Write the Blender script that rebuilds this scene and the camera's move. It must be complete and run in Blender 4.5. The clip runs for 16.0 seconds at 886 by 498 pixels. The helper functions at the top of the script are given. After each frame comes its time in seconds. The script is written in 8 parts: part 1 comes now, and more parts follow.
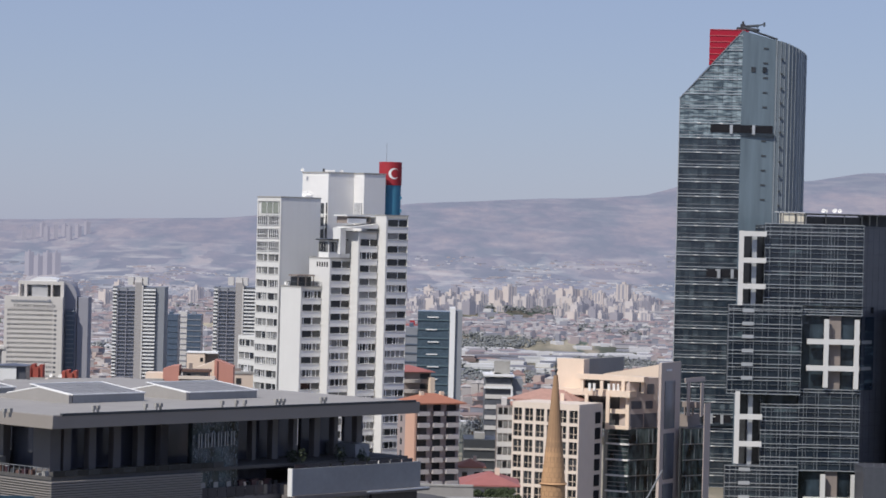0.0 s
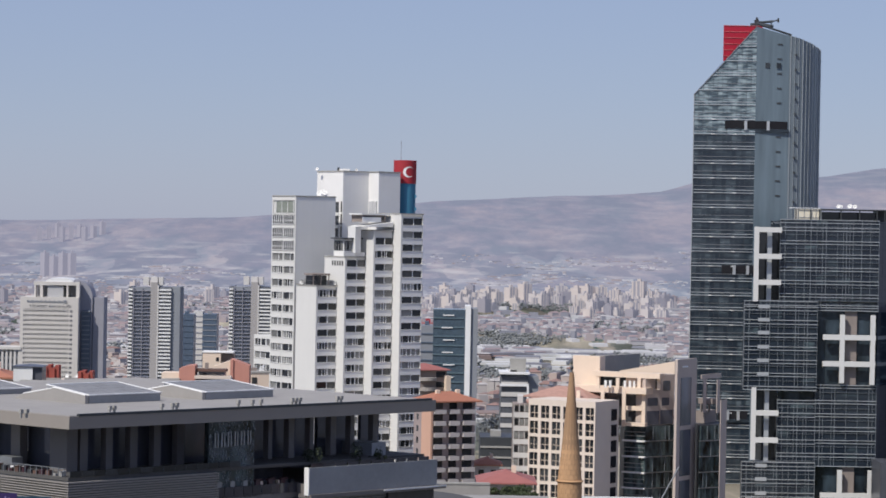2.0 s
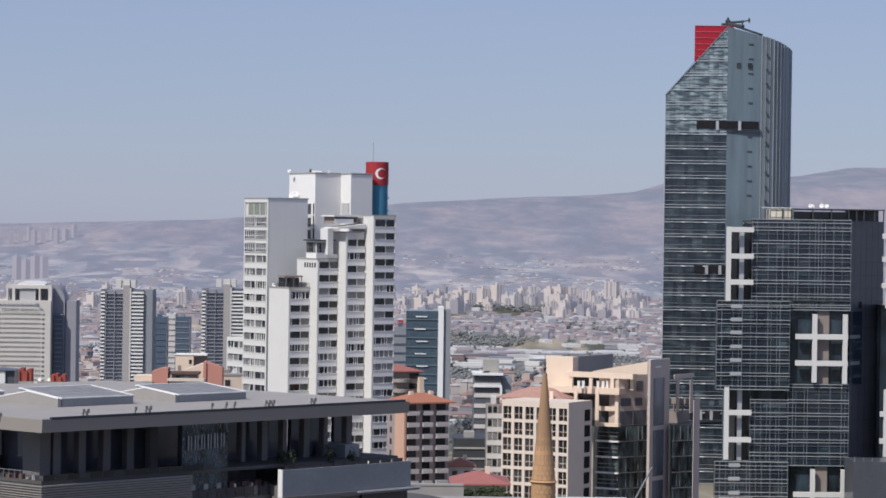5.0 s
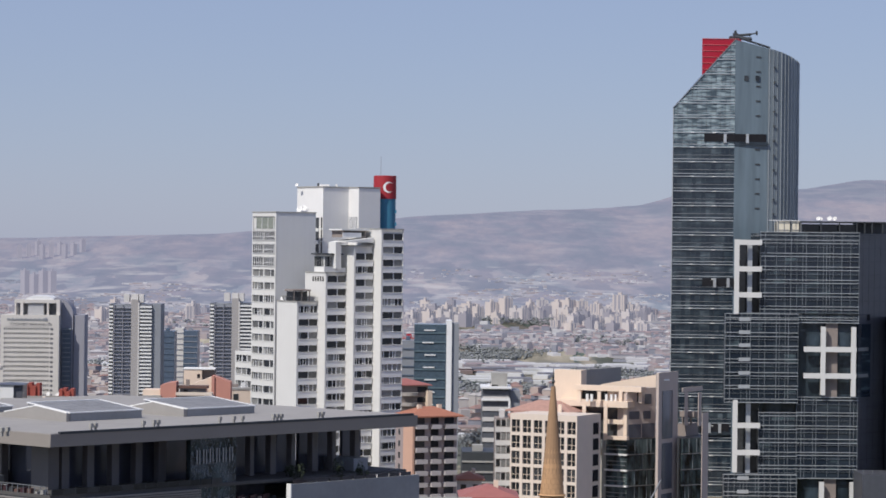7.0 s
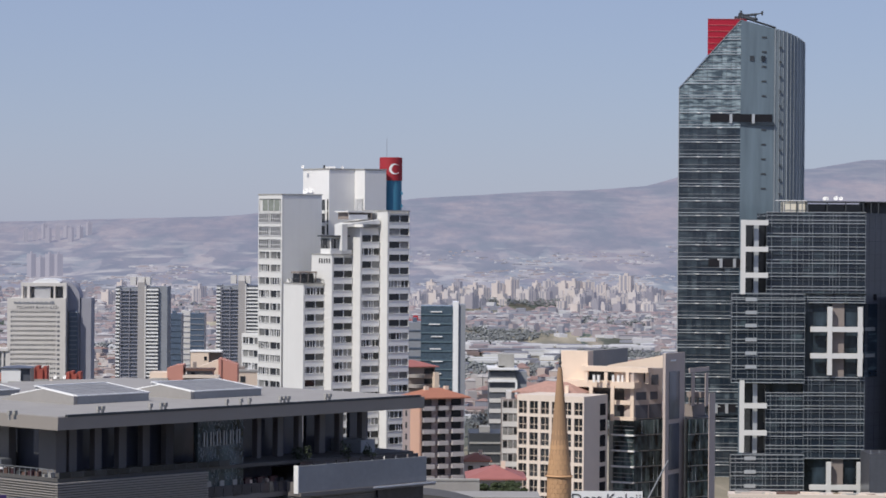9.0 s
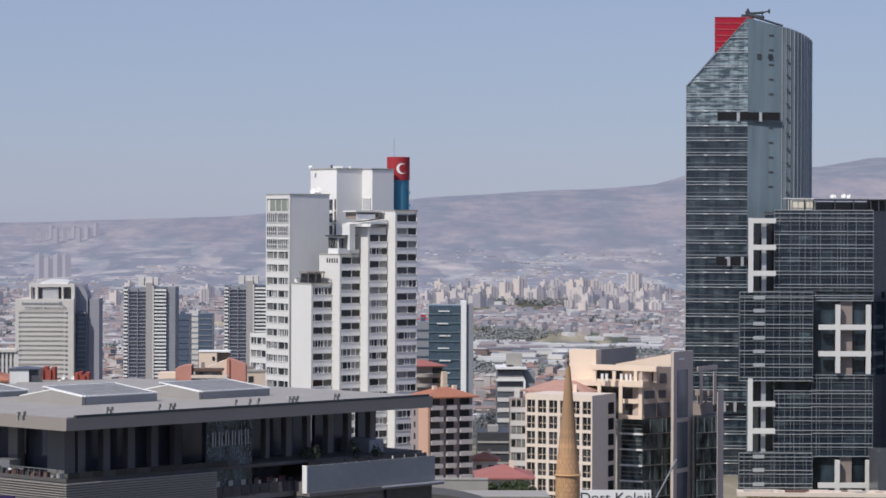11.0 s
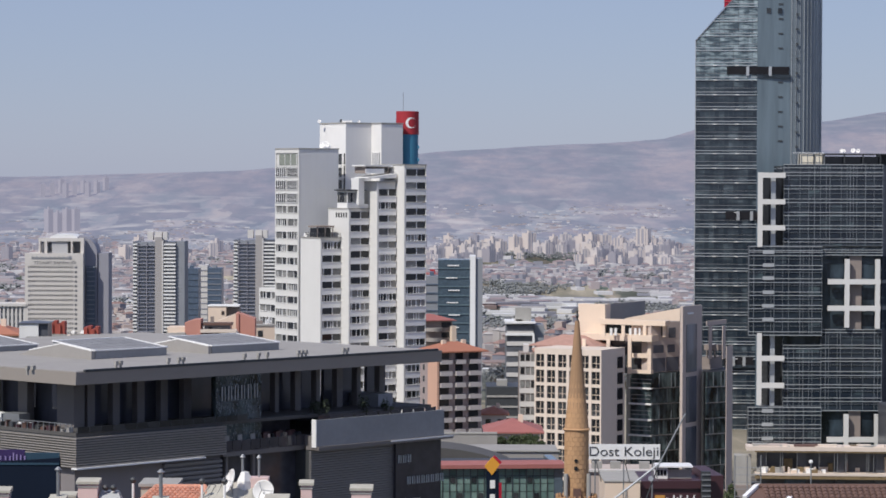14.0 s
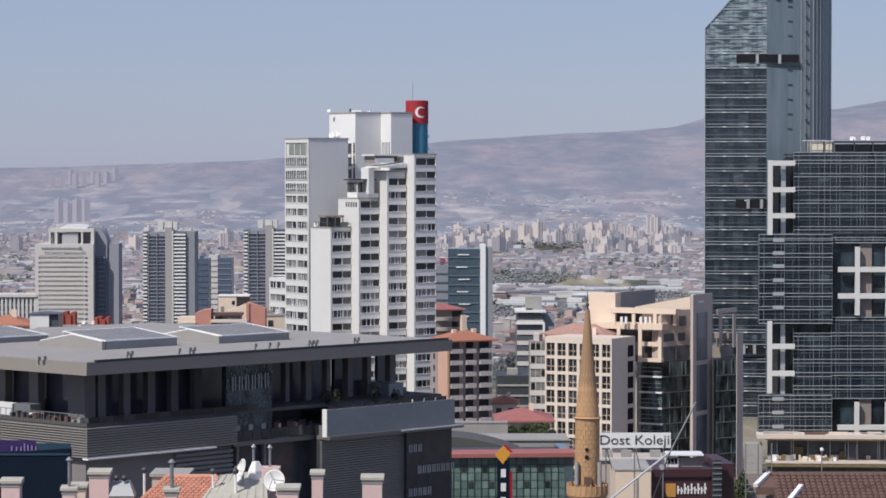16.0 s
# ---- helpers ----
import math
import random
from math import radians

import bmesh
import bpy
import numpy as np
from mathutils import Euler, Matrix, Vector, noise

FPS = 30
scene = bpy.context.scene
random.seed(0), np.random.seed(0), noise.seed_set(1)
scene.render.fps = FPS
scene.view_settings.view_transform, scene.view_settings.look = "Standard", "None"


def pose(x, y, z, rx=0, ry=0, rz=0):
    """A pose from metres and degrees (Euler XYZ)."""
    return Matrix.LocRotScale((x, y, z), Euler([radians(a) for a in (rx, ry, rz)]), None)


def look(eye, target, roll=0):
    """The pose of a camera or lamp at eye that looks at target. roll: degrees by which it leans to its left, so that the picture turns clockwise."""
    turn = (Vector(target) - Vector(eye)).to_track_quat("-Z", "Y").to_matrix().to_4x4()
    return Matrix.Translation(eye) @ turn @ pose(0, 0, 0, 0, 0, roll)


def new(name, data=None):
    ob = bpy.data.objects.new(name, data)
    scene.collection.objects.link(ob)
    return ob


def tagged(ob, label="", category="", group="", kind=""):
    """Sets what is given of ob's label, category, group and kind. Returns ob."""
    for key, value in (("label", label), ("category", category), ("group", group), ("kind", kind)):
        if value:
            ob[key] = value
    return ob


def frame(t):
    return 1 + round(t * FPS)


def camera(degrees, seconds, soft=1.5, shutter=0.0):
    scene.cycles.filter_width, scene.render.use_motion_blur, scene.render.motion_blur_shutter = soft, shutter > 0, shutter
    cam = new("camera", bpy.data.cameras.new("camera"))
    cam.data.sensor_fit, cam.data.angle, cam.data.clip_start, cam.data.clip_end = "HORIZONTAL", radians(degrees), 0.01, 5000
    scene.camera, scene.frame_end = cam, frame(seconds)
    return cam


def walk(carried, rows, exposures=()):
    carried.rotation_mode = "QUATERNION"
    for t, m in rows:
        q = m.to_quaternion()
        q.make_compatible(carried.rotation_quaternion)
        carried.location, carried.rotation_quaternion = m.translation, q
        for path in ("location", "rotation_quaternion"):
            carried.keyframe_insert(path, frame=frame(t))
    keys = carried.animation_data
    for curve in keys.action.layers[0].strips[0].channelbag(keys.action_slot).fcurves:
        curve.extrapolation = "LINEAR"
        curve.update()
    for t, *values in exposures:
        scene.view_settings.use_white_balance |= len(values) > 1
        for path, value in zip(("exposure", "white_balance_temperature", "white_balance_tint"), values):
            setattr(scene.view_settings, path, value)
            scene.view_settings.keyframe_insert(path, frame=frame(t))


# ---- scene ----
# ---------------- camera: a hand-held long lens that turns on one spot ----------------
cam = camera(17.82, 16.0, soft=1.7)
EYE = (0.0, 0.0, 80.0)
PATH = [
    (0, -0.5776, -0.3434, 1.4550),
    (0.5, -0.2315, -0.4491, 1.5513),
    (1, -0.2821, -0.4688, 1.4313),
    (1.5, -0.3195, -0.4409, 1.2382),
    (2, -0.2720, -0.3892, 1.0836),
    (2.5, -0.3810, -0.2653, 1.1892),
    (3, -0.6106, -0.2101, 1.1622),
    (3.5, -0.9127, -0.2927, 1.3418),
    (5.8, -0.7769, -0.3574, 0.6198),
    (6, -0.7852, -0.0029, 0.6798),
    (6.5, -0.8100, 0.1197, 0.6016),
    (7, -0.6636, -0.0809, 0.6668),
    (7.5, -0.5482, -0.4755, 0.5951),
    (8, -0.5154, -0.6329, 0.6313),
    (8.5, -0.4991, -0.3752, 0.5819),
    (9, -0.5406, -0.4563, 0.4251),
    (9.2, -0.5593, -0.5588, 0.5245),
    (11.3, -0.3254, -0.4654, 0.1405),
    (11.5, -0.2448, -0.5365, 0.1462),
    (12, -0.2078, -0.7324, 0.1359),
    (12.5, -0.2250, -0.8360, 0.2000),
    (13, -0.1448, -0.9451, 0.1185),
    (13.5, -0.1723, -1.1606, 0.1069),
    (14, -0.2027, -1.3957, 0.2170),
    (14.5, -0.2689, -1.4221, 0.3120),
    (15, -0.2051, -1.3573, 0.1275),
    (15.5, -0.1131, -1.4512, 0.1923),
    (16, 0.0000, -1.6153, -0.0000),
]
walk(cam, [(t, pose(*EYE, 0, 0, yaw) @ pose(0, 0, 0, 90 + pitch) @ pose(0, 0, 0, 0, 0, roll)) for t, yaw, pitch, roll in PATH],
     exposures=[(0.0, 0.0), (16.0, 0.0)])

# ---------------- daylight ----------------
SUN_DIR = Vector((-0.57, -0.62, 0.95)).normalized()      # towards the sun: high, from the side and behind the eye
sky_world = bpy.data.worlds.new("sky")
scene.world = sky_world
sky_world.use_nodes = True
wn = sky_world.node_tree.nodes
sky = wn.new("ShaderNodeTexSky")
sky.sky_type = 'NISHITA'
sky.sun_disc = False
sky.sun_elevation = math.asin(SUN_DIR.z)
sky.sun_rotation = math.atan2(SUN_DIR.x, SUN_DIR.y)
sky.altitude = 900
sky.air_density = 1.0
sky.dust_density = 0.6
sky.ozone_density = 4.0
haze = wn.new("ShaderNodeMixRGB")                        # clear sky seen through town haze
haze.inputs[0].default_value = 0.68
haze.inputs[2].default_value = (2.5, 2.85, 4.65, 1)
sky_world.node_tree.links.new(sky.outputs[0], haze.inputs[1])
sky_world.node_tree.links.new(haze.outputs[0], wn["Background"].inputs[0])
wn["Background"].inputs[1].default_value = 0.111
sun = new("sun", bpy.data.lights.new("sun", 'SUN'))
sun.data.energy = 3.9
sun.data.angle = radians(0.5)
sun.data.color = (1.0, 0.95, 0.87)
sun.matrix_world = look(SUN_DIR * 300, (0, 0, 0))


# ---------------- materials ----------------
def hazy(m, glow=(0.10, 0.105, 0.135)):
    """Paints daylit haze over the backdrop's farthest things as an added glow."""
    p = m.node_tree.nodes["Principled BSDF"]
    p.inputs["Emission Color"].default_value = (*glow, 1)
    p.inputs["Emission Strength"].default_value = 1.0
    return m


def mat(name, color, rough=0.8, metal=0.0, var=0.12, scale=0.6, fine=8.0, bump=0.0, spec=0.5, rand=0.0, streak=0.0):
    """A surface with stains at one scale and grain at another; rand varies it from piece to piece, streak draws rain marks."""
    m = bpy.data.materials.new(name)
    m.use_nodes = True
    n, l = m.node_tree.nodes, m.node_tree.links
    p = n["Principled BSDF"]
    p.inputs["Roughness"].default_value = rough
    p.inputs["Metallic"].default_value = metal
    p.inputs["Specular IOR Level"].default_value = spec
    geo = n.new("ShaderNodeNewGeometry")
    big, small = n.new("ShaderNodeTexNoise"), n.new("ShaderNodeTexNoise")
    big.inputs["Scale"].default_value, big.inputs["Detail"].default_value = scale, 4
    small.inputs["Scale"].default_value, small.inputs["Detail"].default_value = fine, 3
    l.new(geo.outputs["Position"], big.inputs["Vector"])
    l.new(geo.outputs["Position"], small.inputs["Vector"])
    add = n.new("ShaderNodeMath")
    add.operation = 'MULTIPLY_ADD'
    l.new(small.outputs["Fac"], add.inputs[0])
    add.inputs[1].default_value = 0.45
    l.new(big.outputs["Fac"], add.inputs[2])
    last = add.outputs[0]
    if streak:
        mp = n.new("ShaderNodeMapping")
        mp.inputs["Scale"].default_value = (1.6, 1.6, 0.06)
        l.new(geo.outputs["Position"], mp.inputs["Vector"])
        st = n.new("ShaderNodeTexNoise")
        st.inputs["Scale"].default_value = 1.0
        l.new(mp.outputs[0], st.inputs["Vector"])
        a2 = n.new("ShaderNodeMath")
        a2.operation = 'MULTIPLY_ADD'
        l.new(st.outputs["Fac"], a2.inputs[0])
        a2.inputs[1].default_value = streak
        l.new(last, a2.inputs[2])
        last = a2.outputs[0]
    if rand:
        oi = n.new("ShaderNodeObjectInfo")
        a3 = n.new("ShaderNodeMath")
        a3.operation = 'MULTIPLY_ADD'
        l.new(oi.outputs["Random"], a3.inputs[0])
        a3.inputs[1].default_value = rand
        l.new(last, a3.inputs[2])
        last = a3.outputs[0]
    r = n.new("ShaderNodeMapRange")
    r.inputs["From Min"].default_value, r.inputs["From Max"].default_value = 0.3, 1.15 + rand + streak
    r.inputs["To Min"].default_value, r.inputs["To Max"].default_value = 1 - var, 1 + var
    l.new(last, r.inputs["Value"])
    hsv = n.new("ShaderNodeHueSaturation")
    hsv.inputs["Color"].default_value = (*color, 1)
    l.new(r.outputs[0], hsv.inputs["Value"])
    l.new(hsv.outputs[0], p.inputs["Base Color"])
    if bump:
        b = n.new("ShaderNodeBump")
        b.inputs["Strength"].default_value, b.inputs["Distance"].default_value = bump, 0.05
        l.new(small.outputs["Fac"], b.inputs["Height"])
        l.new(b.outputs[0], p.inputs["Normal"])
    return m


def window_mat(name, dark, pale, share=0.35, rough=0.06, wobble=0.02, spec=0.5, blotch=0.6, stretch=(1.1, 1.1, 1.1), contrast=0.0):
    """Window glass seen from outside: dark rooms, with drawn curtains behind a share of the panes."""
    m = bpy.data.materials.new(name)
    m.use_nodes = True
    n, l = m.node_tree.nodes, m.node_tree.links
    p = n["Principled BSDF"]
    p.inputs["Roughness"].default_value = rough
    p.inputs["Specular IOR Level"].default_value = spec
    oi = n.new("ShaderNodeObjectInfo")
    ramp = n.new("ShaderNodeValToRGB")
    ramp.color_ramp.elements[0].color = (*dark, 1)
    ramp.color_ramp.elements[0].position = 1 - share - 0.08
    ramp.color_ramp.elements[1].color = (*pale, 1)
    ramp.color_ramp.elements[1].position = min(1.0, 1 - share + 0.25)
    l.new(oi.outputs["Random"], ramp.inputs[0])
    geo = n.new("ShaderNodeNewGeometry")
    t = n.new("ShaderNodeTexNoise")
    t.inputs["Scale"].default_value, t.inputs["Detail"].default_value = 1.0, 4
    mp = n.new("ShaderNodeMapping")
    mp.inputs["Scale"].default_value = stretch
    l.new(geo.outputs["Position"], mp.inputs[0])
    l.new(mp.outputs[0], t.inputs["Vector"])
    tone = n.new("ShaderNodeMapRange")                   # the mirrored town, painted into the colour as drawn-out noise
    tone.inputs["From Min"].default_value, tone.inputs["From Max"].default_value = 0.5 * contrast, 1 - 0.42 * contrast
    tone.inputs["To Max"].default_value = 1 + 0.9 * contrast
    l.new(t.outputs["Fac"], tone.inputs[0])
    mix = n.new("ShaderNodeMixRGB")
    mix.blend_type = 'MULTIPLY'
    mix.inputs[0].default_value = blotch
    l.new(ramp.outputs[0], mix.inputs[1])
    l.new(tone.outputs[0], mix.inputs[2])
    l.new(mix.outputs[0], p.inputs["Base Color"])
    b = n.new("ShaderNodeBump")
    b.inputs["Strength"].default_value, b.inputs["Distance"].default_value = wobble, 0.3
    t2 = n.new("ShaderNodeTexNoise")
    t2.inputs["Scale"].default_value = 0.35
    l.new(geo.outputs["Position"], t2.inputs["Vector"])
    l.new(t2.outputs["Fac"], b.inputs["Height"])
    l.new(b.outputs[0], p.inputs["Normal"])
    return m


def curtain_wall_mat(name, dark, mid, pale, cell, share, rough=0.05, wobble=0.1, smear=0.6, wave_scale=(0.16, 0.16, 0.75)):
    """Curtain-wall glass: every pane takes its own tone, mirrored streaks are painted into the colour, and the panes
    are wavy.
    """
    m = bpy.data.materials.new(name)
    m.use_nodes = True
    n, l = m.node_tree.nodes, m.node_tree.links
    p = n["Principled BSDF"]
    p.inputs["Roughness"].default_value = rough
    geo = n.new("ShaderNodeNewGeometry")
    cut = n.new("ShaderNodeVectorMath")
    cut.operation = 'DIVIDE'
    cut.inputs[1].default_value = cell
    l.new(geo.outputs["Position"], cut.inputs[0])
    flat = n.new("ShaderNodeVectorMath")
    flat.operation = 'FLOOR'
    l.new(cut.outputs[0], flat.inputs[0])
    wh = n.new("ShaderNodeTexWhiteNoise")
    l.new(flat.outputs[0], wh.inputs["Vector"])
    ramp = n.new("ShaderNodeValToRGB")
    e = ramp.color_ramp.elements
    e[0].position, e[0].color = 0.25, (*dark, 1)
    e[1].position, e[1].color = 1.0, (*pale, 1)
    e.new(1 - share).color = (*mid, 1)
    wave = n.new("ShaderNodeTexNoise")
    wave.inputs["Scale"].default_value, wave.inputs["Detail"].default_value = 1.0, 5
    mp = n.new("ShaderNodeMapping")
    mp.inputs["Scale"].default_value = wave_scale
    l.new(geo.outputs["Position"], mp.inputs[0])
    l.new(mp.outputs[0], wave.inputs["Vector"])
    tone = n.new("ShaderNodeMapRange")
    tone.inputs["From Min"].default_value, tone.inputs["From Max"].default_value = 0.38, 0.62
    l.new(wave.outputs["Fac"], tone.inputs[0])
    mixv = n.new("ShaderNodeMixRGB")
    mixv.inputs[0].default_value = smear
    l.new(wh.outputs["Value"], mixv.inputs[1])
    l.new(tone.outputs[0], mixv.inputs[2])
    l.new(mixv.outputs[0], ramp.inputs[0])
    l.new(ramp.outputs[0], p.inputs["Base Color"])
    b = n.new("ShaderNodeBump")
    b.inputs["Strength"].default_value, b.inputs["Distance"].default_value = wobble, 0.3
    l.new(wave.outputs["Fac"], b.inputs["Height"])
    l.new(b.outputs[0], p.inputs["Normal"])
    return m


WHITE = mat("white_plaster", (0.66, 0.655, 0.64), 0.8, var=0.06, scale=0.25, fine=3, streak=0.5)
OFFWHITE = mat("offwhite_spandrel", (0.80, 0.795, 0.78), 0.8, var=0.10, scale=0.3, fine=3, rand=0.5)
# Paler copy of white_plaster; its colour brightens the tower core's shaded walls.
PALEWHITE = mat("pale_white_plaster", (0.75, 0.74, 0.725), 0.8, var=0.06, scale=0.3, fine=4, streak=0.5)
BLANKGREY = mat("grey_render", (0.70, 0.70, 0.69), 0.85, var=0.07, scale=0.2, fine=4, streak=0.6)
CREAM = mat("cream_stone", (0.74, 0.60, 0.48), 0.75, var=0.08, scale=0.4, fine=5, streak=0.3)
BEIGE = mat("beige_stone", (0.67, 0.575, 0.495), 0.75, var=0.08, scale=0.4, fine=5, streak=0.4)
TAUPE = mat("taupe_stone", (0.50, 0.42, 0.375), 0.75, var=0.09, scale=0.4, fine=5, streak=0.4)
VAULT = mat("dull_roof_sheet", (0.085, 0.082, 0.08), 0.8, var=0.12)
# Near black that stands in for shade inside openings; also dark joints.
VOID = mat("shade_joint_black", (0.022, 0.022, 0.026), 0.9, var=0.2, spec=0.1)
RED = mat("red_panel", (0.40, 0.008, 0.030), 0.5, var=0.08, scale=0.3)
FLAGRED = mat("red_paint", (0.34, 0.02, 0.03), 0.7, var=0.12, scale=0.6, streak=0.4)
SKYBLUE = mat("blue_paint", (0.045, 0.19, 0.30), 0.6, var=0.15, scale=0.5, streak=0.4)
STEEL = mat("grey_metal", (0.30, 0.31, 0.32), 0.45, 0.6, var=0.12)
DARKSTEEL = mat("dark_metal", (0.06, 0.065, 0.07), 0.5, 0.3, var=0.15)
WHITEMETAL = mat("white_metal", (0.80, 0.80, 0.80), 0.45, var=0.05)
MULLION = mat("light_mullion", (0.48, 0.50, 0.52), 0.4, 0.3, var=0.10, rand=0.4)
MULLION2 = mat("grey_mullion", (0.47, 0.50, 0.52), 0.4, 0.3, var=0.10, rand=0.4)
PANE = window_mat("house_window", (0.025, 0.028, 0.032), (0.33, 0.33, 0.32), 0.42, 0.12)
# Part of this tone stands in for what the mall's glass reflects.
MALLGLASS = window_mat("mall_glass", (0.062, 0.062, 0.08), (0.09, 0.09, 0.11), 0.4, 0.1)
BALCONY = mat("dull_balcony_render", (0.36, 0.325, 0.30), 0.85, var=0.1, rand=0.3)
DARKPANE = window_mat("dark_window", (0.028, 0.031, 0.037), (0.075, 0.08, 0.088), 0.4, 0.1)
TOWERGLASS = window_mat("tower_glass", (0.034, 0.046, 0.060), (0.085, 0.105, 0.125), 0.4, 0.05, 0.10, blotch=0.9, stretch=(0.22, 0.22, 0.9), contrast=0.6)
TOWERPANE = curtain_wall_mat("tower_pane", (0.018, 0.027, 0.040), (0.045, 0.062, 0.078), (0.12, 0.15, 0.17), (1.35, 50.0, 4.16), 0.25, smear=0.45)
# Paler panes of the tower's top: reflected sky is painted into the colour.
CRESTPANE = curtain_wall_mat("painted_sky_pane", (0.06, 0.085, 0.105), (0.16, 0.21, 0.235), (0.36, 0.44, 0.47), (1.35, 50.0, 2.08), 0.5, smear=0.66, wave_scale=(0.3, 0.3, 1.3))
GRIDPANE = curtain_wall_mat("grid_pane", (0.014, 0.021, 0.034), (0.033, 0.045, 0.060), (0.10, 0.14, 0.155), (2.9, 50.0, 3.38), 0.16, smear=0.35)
SLATEGLASS = window_mat("slate_glass", (0.125, 0.168, 0.205), (0.175, 0.23, 0.27), 0.4, 0.10, 0.04, blotch=0.4, stretch=(0.5, 0.5, 0.05), contrast=0.3)
GRIDGLASS = window_mat("grid_glass", (0.020, 0.029, 0.042), (0.075, 0.11, 0.135), 0.4, 0.05, 0.3, blotch=0.9, stretch=(0.3, 0.3, 0.12), contrast=0.6)
TEALGLASS = window_mat("teal_glass", (0.068, 0.105, 0.15), (0.10, 0.145, 0.19), 0.5, 0.12, 0.05)
LOGGIAGLASS = window_mat("grey_green_loggia_glass", (0.25, 0.28, 0.24), (0.33, 0.36, 0.31), 0.5, 0.12, 0.05)
GREENPANE = window_mat("green_wing_glass", (0.055, 0.078, 0.086), (0.13, 0.175, 0.175), 0.45, 0.05, 0.35, blotch=0.9, stretch=(0.8, 0.8, 0.3), contrast=0.7)
PALEGREEN = window_mat("pale_green_glass", (0.16, 0.26, 0.24), (0.24, 0.36, 0.33), 0.5, 0.12, 0.05)
ROOFGREY = mat("grey_roof_membrane", (0.31, 0.295, 0.28), 0.8, var=0.12, scale=0.3, fine=2)
EAVE = mat("taupe_metal_eave", (0.275, 0.248, 0.225), 0.7, 0.0, var=0.06, scale=0.3)
SOLAR = mat("solar_panel", (0.235, 0.235, 0.24), 0.55, var=0.25, scale=0.5, fine=1.2)
# Paler copy of the mall glass, its colour raised to brighten shaded panes.
DEEPGLASS = window_mat("deep_shade_glass", (0.125, 0.132, 0.165), (0.16, 0.17, 0.20), 0.3, 0.08, 0.05, blotch=0.6, stretch=(0.3, 0.3, 0.12), contrast=0.4)
FINGLASS = window_mat("finned_glass", (0.17, 0.205, 0.232), (0.21, 0.25, 0.28), 0.4, 0.12, 0.04, blotch=0.35, stretch=(0.3, 0.3, 0.05), contrast=0.3)
FINMETAL = mat("pale_fin_metal", (0.30, 0.33, 0.35), 0.45, 0.2, var=0.10, rand=0.4)
LINEMETAL = mat("slim_grey_mullion", (0.20, 0.225, 0.25), 0.45, 0.3, var=0.14, rand=0.6)
LOUVRE = mat("louvre_metal", (0.285, 0.265, 0.248), 0.55, 0.1, var=0.10, rand=0.5)
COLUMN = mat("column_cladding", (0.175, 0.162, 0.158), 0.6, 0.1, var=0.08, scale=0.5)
METALPANEL = mat("brushed_panel", (0.255, 0.265, 0.28), 0.5, 0.05, var=0.22, scale=0.22, fine=2)
TERRACOTTA = mat("terracotta_tile", (0.40, 0.165, 0.105), 0.8, var=0.2, scale=1.5, fine=6, rand=0.6)
PALETILE = mat("sun_bleached_tile", (0.54, 0.255, 0.175), 0.85, var=0.28, scale=1.5, fine=6, rand=0.9)
FADEDTILE = mat("faded_tile", (0.40, 0.235, 0.19), 0.85, var=0.2, scale=1.2, fine=6)
BRICKROOF = mat("red_roof_sheet", (0.34, 0.125, 0.11), 0.7, var=0.15, scale=0.5)
BROWNTILE = mat("brown_tile", (0.13, 0.075, 0.06), 0.8, var=0.25, scale=1.2, fine=6, rand=0.7)
SALMON = mat("salmon_render", (0.50, 0.235, 0.185), 0.85, var=0.08, scale=0.4, streak=0.3)
GREYBROWN = mat("grey_brown_render", (0.26, 0.22, 0.20), 0.85, var=0.12, scale=0.4, streak=0.3)
MAUVEWALL = mat("mauve_brown_render", (0.33, 0.275, 0.27), 0.85, var=0.1, scale=0.4, streak=0.3)
PEACH = mat("peach_render", (0.58, 0.36, 0.27), 0.85, var=0.08, scale=0.4, streak=0.3)
PALEBALCONY = mat("pale_balcony_render", (0.46, 0.43, 0.43), 0.85, var=0.1, rand=0.3)
STONE = mat("minaret_stone", (0.50, 0.30, 0.16), 0.85, var=0.16, scale=1.2, fine=9, bump=0.3, rand=0.4)
STONEJOINT = mat("minaret_mortar", (0.34, 0.21, 0.12), 0.9, var=0.15)
PINK = mat("pink_chimney", (0.68, 0.50, 0.47), 0.85, var=0.12, scale=1.2, streak=0.4)
CONCRETE = mat("concrete", (0.34, 0.33, 0.31), 0.85, var=0.18, scale=0.6, fine=5, streak=0.4)
BARK = mat("bark", (0.09, 0.065, 0.045), 0.9, var=0.25)
LEAF = mat("leaves", (0.055, 0.075, 0.03), 0.75, var=0.45, scale=1.0, rand=0.3)
# Leaf colour greyed and paled for the haze before distant trees.
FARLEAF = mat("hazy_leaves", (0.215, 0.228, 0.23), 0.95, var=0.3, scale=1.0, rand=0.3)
BASEWALL = mat("mauve_grey_render", (0.215, 0.197, 0.20), 0.85, var=0.12, scale=0.3, streak=0.3)
DARKLEAF = mat("dark_leaves", (0.03, 0.042, 0.02), 0.75, var=0.4, scale=1.0, rand=0.3)
MAROON = mat("maroon_panel", (0.055, 0.022, 0.028), 0.45, var=0.1)
REDBRICK = mat("red_brick", (0.33, 0.075, 0.055), 0.85, var=0.2, scale=0.8)
NAVY = mat("navy_panel", (0.006, 0.012, 0.026), 0.85, var=0.15, spec=0.15)


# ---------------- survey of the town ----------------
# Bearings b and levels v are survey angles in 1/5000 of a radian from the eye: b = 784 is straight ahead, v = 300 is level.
SURVEY = 5000.0


def east(b, d):
    return (b - 784) * d / SURVEY


